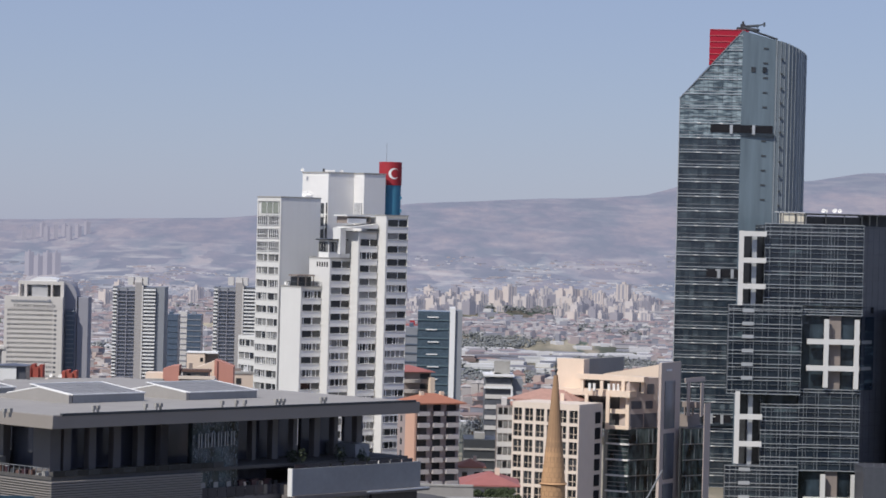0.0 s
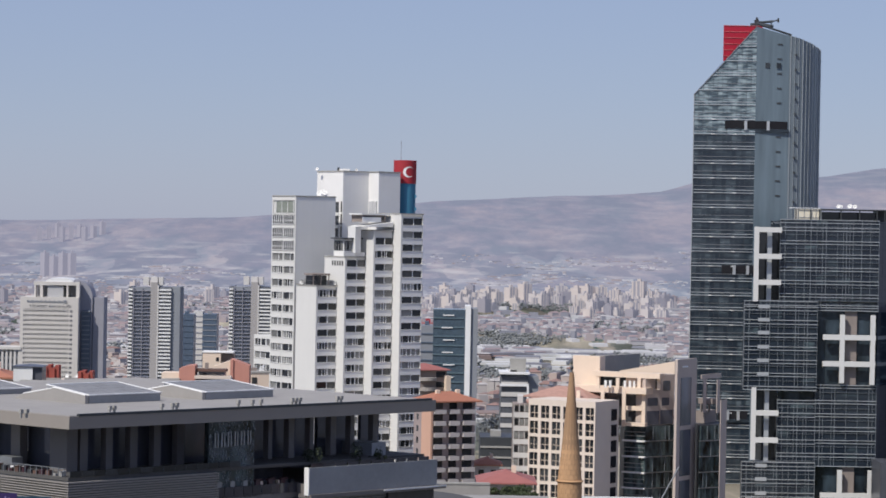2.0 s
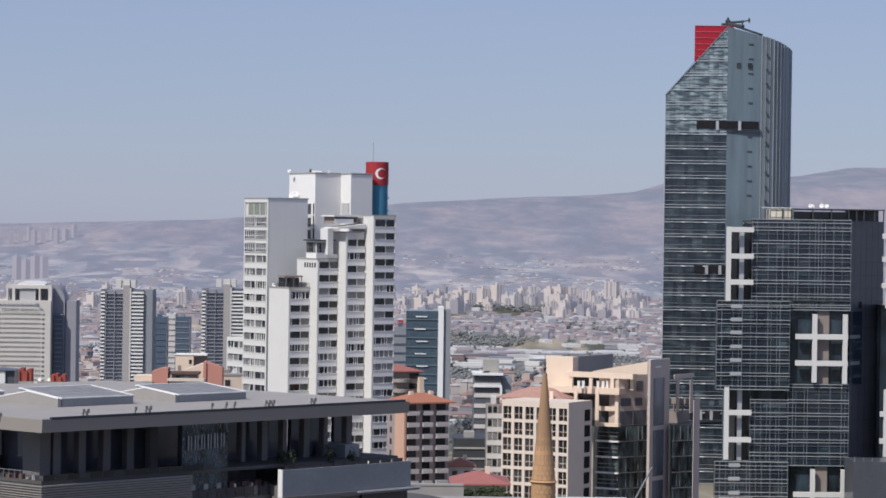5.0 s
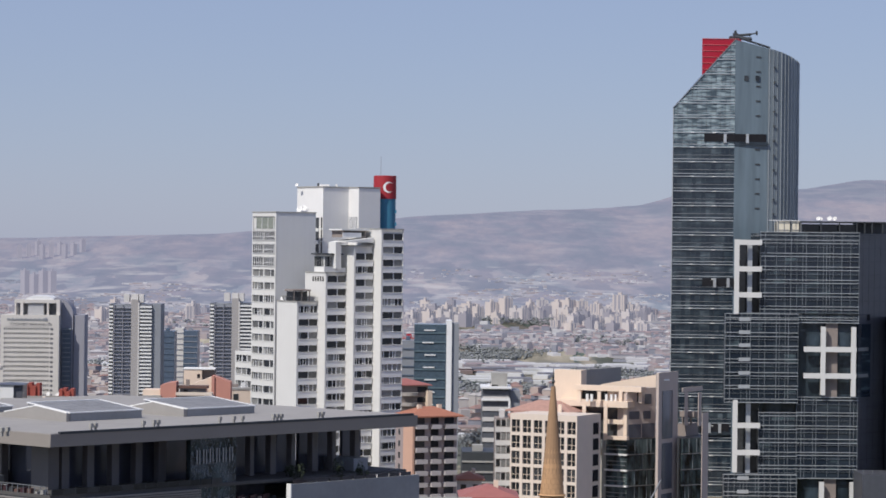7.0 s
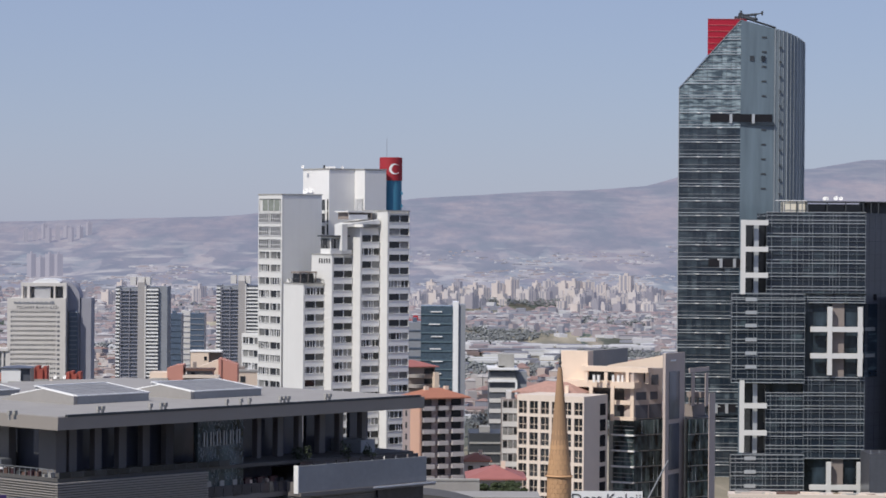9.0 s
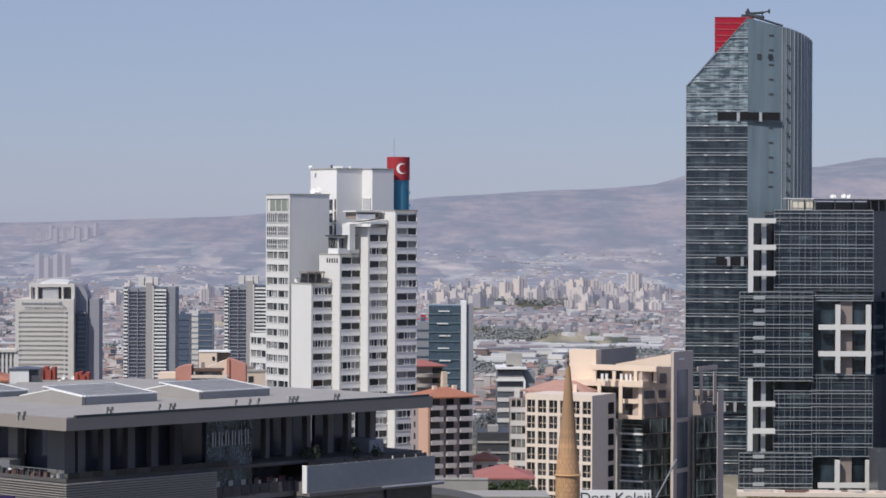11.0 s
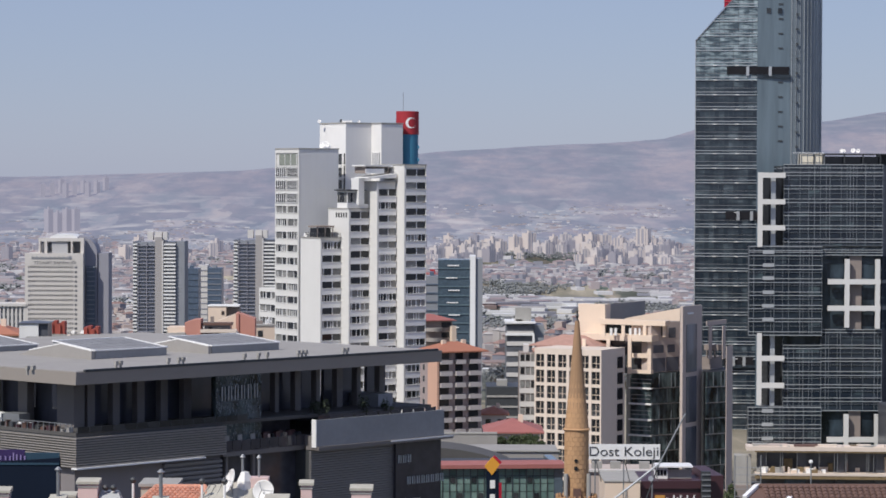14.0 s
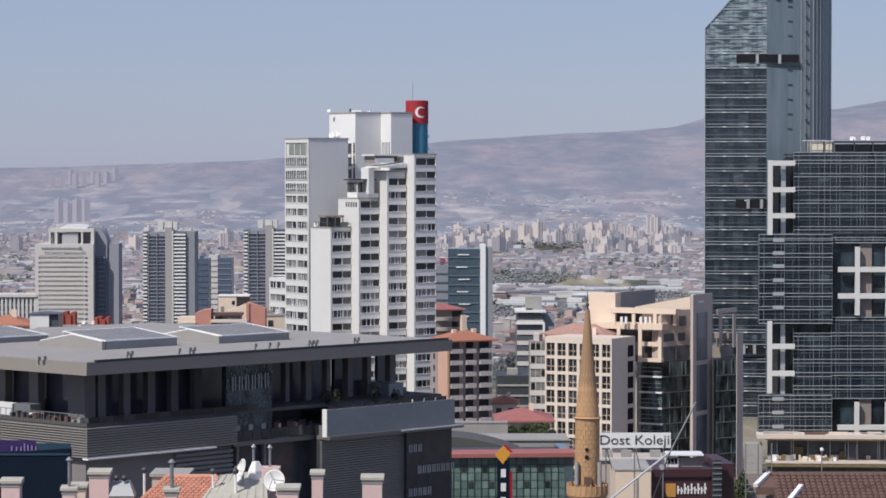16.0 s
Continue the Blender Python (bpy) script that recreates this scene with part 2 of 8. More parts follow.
def level(v, d):
    return EYE[2] - (v - 300) * d / SURVEY


def span(b1, b0, d):
    return (b1 - b0) * d / SURVEY


def behind_front(b, y):
    """The same for a plane y metres behind the mall's front."""
    q = (b - 784) / SURVEY
    return (30.3 + 240 * q + y * (0.729 + 0.6845 * q)) / (0.6845 - 0.729 * q)


def beside_end(b, x):
    """Metres along the mall's end wall, x metres in, at which a bearing meets it."""
    q = (b - 784) / SURVEY
    return (-30.3 - 240 * q + x * (0.6845 - 0.729 * q)) / (0.729 + 0.6845 * q)


def along_front(b):
    """Metres along the mall's front at which a bearing meets it."""
    return (30.3 + east(b, 240)) / (0.6845 - (b - 784) / SURVEY * 0.729)


# ---------------- mesh helpers ----------------
def box(bm, x0, x1, y0, y1, z0, z1, m=None):
    v = [bm.verts.new(Vector((x, y, z)) if m is None else m @ Vector((x, y, z)))
         for x, y, z in ((x0, y0, z0), (x1, y0, z0), (x1, y1, z0), (x0, y1, z0), (x0, y0, z1), (x1, y0, z1), (x1, y1, z1), (x0, y1, z1))]
    for f in ((0, 3, 2, 1), (4, 5, 6, 7), (0, 1, 5, 4), (1, 2, 6, 5), (2, 3, 7, 6), (3, 0, 4, 7)):
        bm.faces.new([v[i] for i in f])


def prism(bm, poly, z0, z1, m=None):
    """An upright prism over a ground outline given anticlockwise; z1 may be a height for each corner."""
    tops = z1 if isinstance(z1, (list, tuple)) else [z1] * len(poly)
    q = (lambda c: m @ Vector(c)) if m is not None else Vector
    lo = [bm.verts.new(q((x, y, z0))) for x, y in poly]
    hi = [bm.verts.new(q((x, y, z))) for (x, y), z in zip(poly, tops)]
    bm.faces.new(lo[::-1])
    bm.faces.new(hi)
    for i in range(len(poly)):
        j = (i + 1) % len(poly)
        bm.faces.new((lo[i], lo[j], hi[j], hi[i]))


def lathe(bm, profile, seg=24, m=None):
    """A turned shape from (radius, height) pairs, from the bottom up, closed at both ends."""
    rings = []
    for r, z in profile:
        ring = []
        for i in range(seg):
            a = 2 * math.pi * i / seg
            c = Vector((r * math.cos(a), r * math.sin(a), z))
            ring.append(bm.verts.new(m @ c if m is not None else c))
        rings.append(ring)
    for a, b in zip(rings, rings[1:]):
        for i in range(seg):
            j = (i + 1) % seg
            bm.faces.new((a[i], a[j], b[j], b[i]))
    bm.faces.new(rings[0][::-1])
    bm.faces.new(rings[-1])


def tube(bm, a, b, r, seg=8):
    a, b = Vector(a), Vector(b)
    m = Matrix.Translation(a) @ (b - a).to_track_quat('Z', 'Y').to_matrix().to_4x4()
    lathe(bm, [(r, 0), (r, (b - a).length)], seg, m)


def mesh_of(name, bm, material):
    me = bpy.data.meshes.new(name)
    bm.to_mesh(me)
    bm.free()
    for mm in (material if isinstance(material, (list, tuple)) else [material]):
        me.materials.append(mm)
    return me


def part(name, bm, material, parent, label=""):
    ob = new(name, mesh_of(name, bm, material))
    ob.parent = parent
    if label:
        tagged(ob, label)
    return ob


def piece(name, me, parent, m):
    ob = new(name, me)
    ob.parent = parent
    ob.matrix_local = m
    return ob


def thing(name, m, label, category, group="", kind=""):
    ob = new(name)
    ob.empty_display_size = 1.0
    ob.matrix_world = m
    return tagged(ob, label, category, group, kind)


def block(x0, x1, y0, y1, z0, z1, m=None):
    bm = bmesh.new()
    box(bm, x0, x1, y0, y1, z0, z1, m)
    return bm


BOXES = {}


def box_mesh(name, w, d, h, material, bevel=0.0):
    """A shared box mesh, from its front lower left corner."""
    key = (name, round(w, 3), round(d, 3), round(h, 3), material.name)
    if key not in BOXES:
        bm = block(0, w, 0, d, 0, h)
        if bevel:
            bmesh.ops.bevel(bm, geom=bm.edges[:], offset=bevel, segments=1, affect='EDGES')
        BOXES[key] = mesh_of(name, bm, material)
    return BOXES[key]


def side_a(x, length):
    """Face frame of the plane local x = x, seen from its -x side: s runs to the right, depth inwards."""
    return Matrix(((0, 1, 0, x), (-1, 0, 0, length), (0, 0, 1, 0), (0, 0, 0, 1)))


def side_b(x, y):
    """Face frame of the plane local y = y, seen from its -y side."""
    return Matrix.Translation((x, y, 0))


def bands(parent, f, width, z_top, floors, pitch, win_h, glass=None, frame_m=None, panes=2, spandrel=None, proud=0.0, depth=0.45):
    """Storeys of window bands between spandrels; from the top down. The wall behind must stand at depth."""
    glass, spandrel, frame_m = glass or PANE, spandrel or OFFWHITE, frame_m or WHITEMETAL
    sp = box_mesh("spandrel", width, depth - 0.02 + proud, pitch - win_h, spandrel)
    sill = box_mesh("sill", width + 0.1, 0.25, 0.12, WHITE)
    post = box_mesh("window_post", 0.14, 0.12, win_h, frame_m)
    gap = width / panes
    for k in range(floors):
        z = z_top - (k + 1) * pitch
        piece("spandrel", sp, parent, f @ Matrix.Translation((0, -proud, z)))
        piece("sill", sill, parent, f @ Matrix.Translation((-0.05, -proud - 0.1, z + pitch - win_h - 0.12)))
        zz = z + pitch - win_h
        for i in range(panes):
            w = gap * (1.12 if i == 0 and panes == 2 else 0.88 if panes == 2 else 1.0)
            x0 = 0 if i == 0 else i * gap * (1.12 if panes == 2 else 1)
            g = piece("window", box_mesh("window", w - 0.02, 0.06, win_h, glass), parent, f @ Matrix.Translation((x0 + 0.01, depth - 0.16, zz)))
            if i:
                piece("window_post", post, parent, f @ Matrix.Translation((x0 - 0.07, depth - 0.24, zz)))
        if random.random() < 0.6:
            n = random.randint(2, 5)
            for i in range(n):
                piece("window_post", post, parent, f @ Matrix.Translation((width * (0.06 + 0.88 * (i + random.random() * 0.3) / n), depth - 0.26, zz)))


def punched(parent, f, s0, s1, z0, z1, cols, rows, ww, wh, wall_m, glass, depth=0.35, frame_m=None, bar=False):
    """A wall with a grid of recessed windows: piers and lintels in one mesh, each window a part with its frame."""
    bm = bmesh.new()
    pw, ph = (s1 - s0) / cols, (z1 - z0) / rows
    for i in range(cols + 1):
        a = s0 + i * pw - (pw - ww) / 2
        box(bm, max(s0, a), min(s1, a + pw - ww), 0, depth, z0, z1, f)
    for j in range(rows + 1):
        a = z0 + j * ph - (ph - wh) / 2
        for i in range(cols):
            b = s0 + i * pw + (pw - ww) / 2
            box(bm, b, b + ww, 0, depth, max(z0, a), min(z1, a + ph - wh), f)
    part("facade_wall", bm, wall_m, parent)
    gm = box_mesh("window", ww, 0.06, wh, glass)
    fm = box_mesh("window_frame", 0.09, 0.1, wh, frame_m or WHITEMETAL)
    tm = box_mesh("transom", ww, 0.1, 0.09, frame_m or WHITEMETAL)
    for i in range(cols):
        for j in range(rows):
            b, a = s0 + i * pw + (pw - ww) / 2, z0 + j * ph + (ph - wh) / 2
            w = piece("window", gm, parent, f @ Matrix.Translation((b, depth - 0.07, a)))
            piece("window_frame", fm, w, Matrix.Translation((ww / 2 - 0.045, -0.09, 0)))
            if bar:
                piece("transom", tm, w, Matrix.Translation((0, -0.1, wh * 0.38)))


def hip_roof(bm, x0, x1, y0, y1, z, h, over=0.6, thick=0.25, m=None):
    x0, x1, y0, y1 = x0 - over, x1 + over, y0 - over, y1 + over
    box(bm, x0, x1, y0, y1, z, z + thick, m)
    q = (lambda c: m @ Vector(c)) if m is not None else Vector
    run = min(x1 - x0, y1 - y0) / 2
    z0 = z + thick
    if x1 - x0 > y1 - y0:
        r0, r1 = (x0 + run, (y0 + y1) / 2, z0 + h), (x1 - run, (y0 + y1) / 2, z0 + h)
    else:
        r0, r1 = ((x0 + x1) / 2, y0 + run, z0 + h), ((x0 + x1) / 2, y1 - run, z0 + h)
    c = [bm.verts.new(q(p)) for p in ((x0, y0, z0), (x1, y0, z0), (x1, y1, z0), (x0, y1, z0), r0, r1)]
    faces = ((0, 1, 5, 4), (1, 2, 5), (2, 3, 4, 5), (3, 0, 4)) if x1 - x0 > y1 - y0 else ((0, 1, 4), (1, 2, 5, 4), (2, 3, 5), (3, 0, 4, 5))
    for f in faces:
        bm.faces.new([c[i] for i in f])


# ---------------- ground: near hill, plain, and the far range ----------------
def smooth(a, b, t):
    t = min(1.0, max(0.0, (t - a) / (b - a)))
    return t * t * (3 - 2 * t)


def ground_z(x, y):
    """The slope below the eye, the plain of the town, and the bare range beyond it."""
    z = 48.0
    for a, b, dz in ((60, 260, -16), (240, 480, -12), (450, 800, -10), (700, 1500, -10), (900, 1500, -24), (2150, 3000, 24)):
        z += dz * smooth(a, b, y)
    if y > 2900:
        q = x / max(y, 1.0)                                   # bearing
        n1 = noise.fractal((x / 420, y / 520, 3.1), 0.9, 2.1, 5)
        n2 = noise.fractal((x / 130, y / 300, 7.7), 0.9, 2.1, 5)
        crest = float(np.interp(q, (-0.3, -0.147, -0.067, -0.001, 0.043, 0.081, 0.093, 0.139, 0.159, 0.3), (78, 82, 94, 125, 139, 149, 164, 179, 194, 200)))
        up = 0.16 * smooth(2950, 3700, y) + 0.84 * smooth(3550, 4650, y) ** 1.15
        z += crest * up + (n1 * 13 + n2 * 6) * smooth(2980, 3800, y) * (1 - 0.8 * smooth(4300, 4640, y))
    return z


def land_material(name, low, mid, high, bare, glow=None):
    m = bpy.data.materials.new(name)
    m.use_nodes = True
    n, l = m.node_tree.nodes, m.node_tree.links
    p = n["Principled BSDF"]
    p.inputs["Roughness"].default_value = 0.95
    p.inputs["Specular IOR Level"].default_value = 0.1
    geo = n.new("ShaderNodeNewGeometry")
    mp = n.new("ShaderNodeMapping")
    mp.inputs["Scale"].default_value = (1 / 105, 1 / 800, 1 / 34)
    l.new(geo.outputs["Position"], mp.inputs[0])
    t1, t2 = n.new("ShaderNodeTexNoise"), n.new("ShaderNodeTexNoise")
    t1.inputs["Scale"].default_value, t1.inputs["Detail"].default_value, t1.inputs["Roughness"].default_value = 1.0, 9, 0.66
    t2.inputs["Scale"].default_value, t2.inputs["Detail"].default_value, t2.inputs["Roughness"].default_value = 4.0, 8, 0.7
    l.new(mp.outputs[0], t1.inputs[0])
    l.new(mp.outputs[0], t2.inputs[0])
    r1 = n.new("ShaderNodeValToRGB")
    e = r1.color_ramp.elements
    e[0].position, e[0].color = 0.40, (*low, 1)
    e[1].position, e[1].color = 0.62, (*high, 1)
    e.new(0.5).color = (*mid, 1)
    l.new(t1.outputs["Fac"], r1.inputs[0])
    r2 = n.new("ShaderNodeValToRGB")
    r2.color_ramp.elements[0].position, r2.color_ramp.elements[0].color = 0.36, (0.84, 0.88, 0.89, 1)
    r2.color_ramp.elements[1].position, r2.color_ramp.elements[1].color = 0.66, (1.13, 1.09, 1.06, 1)
    l.new(t2.outputs["Fac"], r2.inputs[0])
    mx = n.new("ShaderNodeMixRGB")
    mx.blend_type = 'MULTIPLY'
    mx.inputs[0].default_value = 1.0
    l.new(r1.outputs[0], mx.inputs[1])
    l.new(r2.outputs[0], mx.inputs[2])
    # fields: patches of paler and greener land on the lower slopes
    vo = n.new("ShaderNodeTexVoronoi")
    vo.inputs["Scale"].default_value = 3.4
    bend = n.new("ShaderNodeMixRGB")                     # uneven field edges
    bend.inputs[0].default_value = 0.22
    l.new(mp.outputs[0], bend.inputs[1])
    l.new(t2.outputs["Color"], bend.inputs[2])
    l.new(bend.outputs[0], vo.inputs["Vector"])
    fields = n.new("ShaderNodeValToRGB")
    fe = fields.color_ramp.elements
    fe[0].position, fe[0].color = 0.2, (0.38, 0.62, 0.60, 1)
    fe[1].position, fe[1].color = 0.85, (2.3, 2.3, 2.0, 1)
    fe.new(0.5).color = (1.0, 0.98, 0.95, 1)
    l.new(vo.outputs["Color"], fields.inputs[0])
    sep = n.new("ShaderNodeSeparateXYZ")
    l.new(geo.outputs["Position"], sep.inputs[0])
    low_f = n.new("ShaderNodeMapRange")
    low_f.inputs["From Min"].default_value, low_f.inputs["From Max"].default_value = 12, 62
    low_f.inputs["To Min"].default_value, low_f.inputs["To Max"].default_value = 0.85, 0.12
    l.new(sep.outputs[2], low_f.inputs[0])
    mf = n.new("ShaderNodeMixRGB")
    mf.blend_type = 'MULTIPLY'
    l.new(low_f.outputs[0], mf.inputs[0])
    l.new(mx.outputs[0], mf.inputs[1])
    l.new(fields.outputs[0], mf.inputs[2])
    mp3 = n.new("ShaderNodeMapping")
    mp3.inputs["Scale"].default_value = (1 / 62, 1 / 420, 1 / 6)
    l.new(geo.outputs["Position"], mp3.inputs[0])
    t3 = n.new("ShaderNodeTexNoise")
    t3.inputs["Scale"].default_value, t3.inputs["Detail"].default_value = 1.0, 5
    l.new(mp3.outputs[0], t3.inputs["Vector"])
    pale = n.new("ShaderNodeMapRange")
    pale.inputs["From Min"].default_value, pale.inputs["From Max"].default_value = 0.54, 0.66
    l.new(t3.outputs["Fac"], pale.inputs[0])
    amount = n.new("ShaderNodeMath")
    amount.operation = 'MULTIPLY'
    l.new(pale.outputs[0], amount.inputs[0])
    l.new(low_f.outputs[0], amount.inputs[1])
    ms = n.new("ShaderNodeMixRGB")
    l.new(amount.outputs[0], ms.inputs[0])
    l.new(mf.outputs[0], ms.inputs[1])
    ms.inputs[2].default_value = (*bare, 1)
    l.new(ms.outputs[0], p.inputs["Base Color"])
    if glow:                                             # haze before the far range, painted in as a glow
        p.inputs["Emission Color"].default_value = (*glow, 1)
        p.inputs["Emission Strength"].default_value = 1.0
    return m


def sheet(name, ys, nx, material, label, category):
    verts, faces = [], []
    for y in ys:
        half = 300 + max(0, y) * 0.30
        for i in range(nx + 1):
            x = -half + 2 * half * i / nx
            verts.append((x, y, ground_z(x, y)))
    for j in range(len(ys) - 1):
        for i in range(nx):
            a = j * (nx + 1) + i
            faces.append((a, a + 1, a + nx + 2, a + nx + 1))
    me = bpy.data.meshes.new(name)
    me.from_pydata(verts, [], faces)
    me.polygons.foreach_set("use_smooth", [True] * len(faces))
    me.materials.append(material)
    tagged(new(name, me), label, category, kind="structure")


def build_ground():
    near = [-400, -150, 0, 60, 110, 160, 210, 260, 320, 400, 480, 560, 640, 720, 800, 950, 1100, 1300, 1500, 1750, 2000, 2250, 2500, 2750, 2940, 3000]
    sheet("ground", near, 60, land_material("dry_land", (0.06, 0.07, 0.055), (0.13, 0.118, 0.10), (0.23, 0.21, 0.185), (0.20, 0.19, 0.165)), "dry town plain with bare earth and scrub", "ground")
    # The last colour is the glow that paints haze over the hills.
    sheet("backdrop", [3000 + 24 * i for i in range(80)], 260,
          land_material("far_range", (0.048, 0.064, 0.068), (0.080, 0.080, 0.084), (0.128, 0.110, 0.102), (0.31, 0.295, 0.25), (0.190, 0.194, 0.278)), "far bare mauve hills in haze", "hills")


build_ground()

# ---------------- white stepped apartment tower ----------------
TURN = 46.8            # most of the town's blocks stand at this angle to the view


def white_tower():
    d = 650
    t = thing("apartment_tower", pose(-25.67, 645, 12, 0, 0, 36), "tall white stepped apartment tower with ribbon windows", "apartment building")
    inv = t.matrix_world.inverted()
    steps = (  # corner x, corner y, top, length of left face, length of right face
        ("volume", -31.08, 653, 87.05, 10.0, 11.1, BLANKGREY),
        ("volume", -25.67, 645, 66.58, 8.3, 5.7, WHITE),
        ("volume", -19.25, 646, 73.28, 8.4, 5.7, WHITE),
        ("volume", -12.81, 647, 79.48, 10.2, 5.4, WHITE),
        ("volume", -6.61, 648, 83.37, 10.0, 6.2, WHITE),
    )
    ground = 12.0
    for k, (nm, x, y, top, la, lb, mm) in enumerate(steps):
        o = inv @ Vector((x, y, ground))
        h = top - ground
        bm = bmesh.new()
        cut = 0.45
        if k == 0:
            box(bm, o.x + 0.45, o.x + lb, o.y + 0.02, o.y + la, 0, h)
        else:
            box(bm, o.x, o.x + lb, o.y + cut, o.y + la, 0, h)
            part("pier", block(o.x, o.x + 0.5, o.y, o.y + cut - 0.003, 0, h), WHITE, t)
            if k == 4:
                part("end_pier", block(o.x + lb - 0.12, o.x + lb, o.y, o.y + cut - 0.003, 0, h), WHITE, t)
        part(nm, bm, mm, t)
        cap = bmesh.new()                                            # parapet coping
        box(cap, o.x - 0.12, o.x + lb + 0.1, o.y - 0.12, o.y + 0.3, h, h + 0.25)
        box(cap, o.x - 0.12, o.x + 0.3, o.y + 0.3, o.y + la, h, h + 0.25)
        part("coping", cap, CONCRETE, t)
        if k:
            first = (0.9, 0.6, 1.6, 0.9)[k - 1]
            n = int((h - first) / 3.0)
            bands(t, side_b(o.x + 0.5, o.y), lb - 0.5 - (0.12 if k == 4 else 0.0), h - first, n, 3.0, 1.5)
        else:
            # windowed left face, two windows a storey, and the low wing beside it
            f = side_a(o.x, o.y + la)
            wing = 54.53 - ground
            n = int((h - 4.4) / 3.0)
            wall = bmesh.new()
            box(wall, 0, 0.35, 0, 0.44, 0, h, f)
            box(wall, la - 0.5, la, 0, 0.44, 0, h, f)
            box(wall, la / 2 - 0.2, la / 2 + 0.2, 0, 0.44, 0, h - 4.2, f)
            box(wall, 0.35, la - 0.5, 0, 0.44, h - 0.9, h, f)
            part("facade_frame", wall, WHITE, t)
            for s in (0.35, la / 2 + 0.2):
                bands(t, f @ Matrix.Translation((s, 0, 0)), la / 2 - 0.6, h - 4.2, n, 3.0, 1.55, spandrel=WHITE)
            top = piece("window", box_mesh("window", la - 2.2, 0.06, 2.6, LOGGIAGLASS), t, f @ Matrix.Translation((1.3, 0.2, h - 3.7)))
            for i in range(4):
                piece("window_post", box_mesh("window_post", 0.13, 0.12, 2.6, WHITEMETAL), top, Matrix.Translation((0.1 + i * (la - 2.55) / 3, -0.14, 0)))
            part("loggia_wall", block(0.36, la - 0.51, 0.3, 0.44, h - 4.15, h - 0.91, f), WHITE, t)
            for k2 in range(3):                                       # barred loggias of the upper storeys
                for s in (0.35, la / 2 + 0.2):
                    wl = la / 2 - 0.6
                    zl = h - 4.2 - (k2 + 1) * 3.0 + 0.75
                    lg = piece("loggia", box_mesh("loggia", wl - 0.1, 0.08, 2.2, DARKPANE), t, f @ Matrix.Translation((s + 0.05, -0.10, zl)))
                    for i in range(6):
                        piece("loggia_bar", box_mesh("loggia_bar", 0.12, 0.1, 2.2, WHITEMETAL), lg, Matrix.Translation((0.04 + i * (wl - 0.3) / 5, -0.11, 0)))
                    for q in (0.0, 0.85, 2.1):
                        piece("loggia_rail", box_mesh("loggia_rail", wl - 0.1, 0.1, 0.1, WHITEMETAL), lg, Matrix.Translation((0, -0.115, q)))
            lw = 6.9
            low = bmesh.new()
            box(low, o.x + 0.45, o.x + 9, o.y + la, o.y + la + lw, 0, wing)
            part("low_wing", low, WHITE, t)
            f2 = side_a(o.x, o.y + la + lw)
            frame_bm = bmesh.new()
            box(frame_bm, 0, 0.4, 0, 0.44, 0, wing, f2)
            box(frame_bm, 0.4, lw, 0, 0.44, wing - 0.9, wing, f2)
            part("facade_frame", frame_bm, WHITE, t)
            bands(t, f2 @ Matrix.Translation((0.4, 0, 0)), lw - 0.4, wing - 0.9, int(wing / 3.0) - 1, 3.0, 1.5, panes=3, spandrel=WHITE)
    # service core with its two steps
    top = 93.23 - ground
    a, b = inv @ Vector((-20.65, 666, ground)), inv @ Vector((-12.27, 667, ground))
    part("core", block(a.x, a.x + 8.2, a.y, a.y + 11.0, 40, top), PALEWHITE, t)
    part("core", block(b.x, b.x + 6.2, b.y, b.y + 9.0, 40, top - 0.05), PALEWHITE, t)
    cap = bmesh.new()
    box(cap, a.x - 0.15, a.x + 8.2, a.y - 0.15, a.y + 11.0, top, top + 0.3)
    box(cap, b.x - 0.15, b.x + 6.3, b.y - 0.15, b.y + 9.0, top + 0.02, top + 0.28)
    part("coping", cap, CONCRETE, t)
    fcore = side_a(a.x, a.y + 11.0)
    for z in range(6):                                                # slot windows and small balconies up the core
        piece("slot_window", box_mesh("slot_window", 1.5, 0.1, 2.5, DARKPANE), t, fcore @ Matrix.Translation((7.9, -0.04, top - 9.6 - 2.9 * z)))
        piece("slot_window", box_mesh("slot_window", 0.55, 0.1, 2.6, VOID), t, fcore @ Matrix.Translation((10.2, -0.04, top - 9.6 - 2.9 * z)))
        piece("small_balcony", box_mesh("small_balcony", 1.7, 0.4, 0.8, BLANKGREY), t, fcore @ Matrix.Translation((7.8, -0.4, top - 10.4 - 2.9 * z)))
    louv = box_mesh("louvre_slat", 0.25, 0.15, 3.4, WHITEMETAL)
    part("louvre_back", block(b.x - 0.05, b.x + 0.02, b.y + 0.6, b.y + 3.8, top - 10.2, top - 6.8), DARKSTEEL, t)
    for i in range(6):
        piece("louvre_slat", louv, t, side_a(b.x - 0.2, b.y + 3.9) @ Matrix.Translation((0.15 + i * 0.55, 0, top - 10.2)))
    # roof terraces: pergola, glazed room, slanted canopy, each on its step
    def local(px, y):
        return inv @ Vector((px * y / SURVEY, y, ground))
    o, base = local(-199, 645), 66.58 - ground
    perg = part("pergola_slab", block(o.x - 0.4, o.x + 4.6, o.y + 1.2, o.y + 4.6, base + 2.5, base + 2.7), GREYBROWN, t, "grey-brown timber pergola roof")
    for i in range(8):
        part("pergola_slat", block(o.x - 0.3 + i * 0.62, o.x - 0.1 + i * 0.62, o.y + 0.8, o.y + 4.8, base + 2.72, base + 2.9), GREYBROWN, perg)
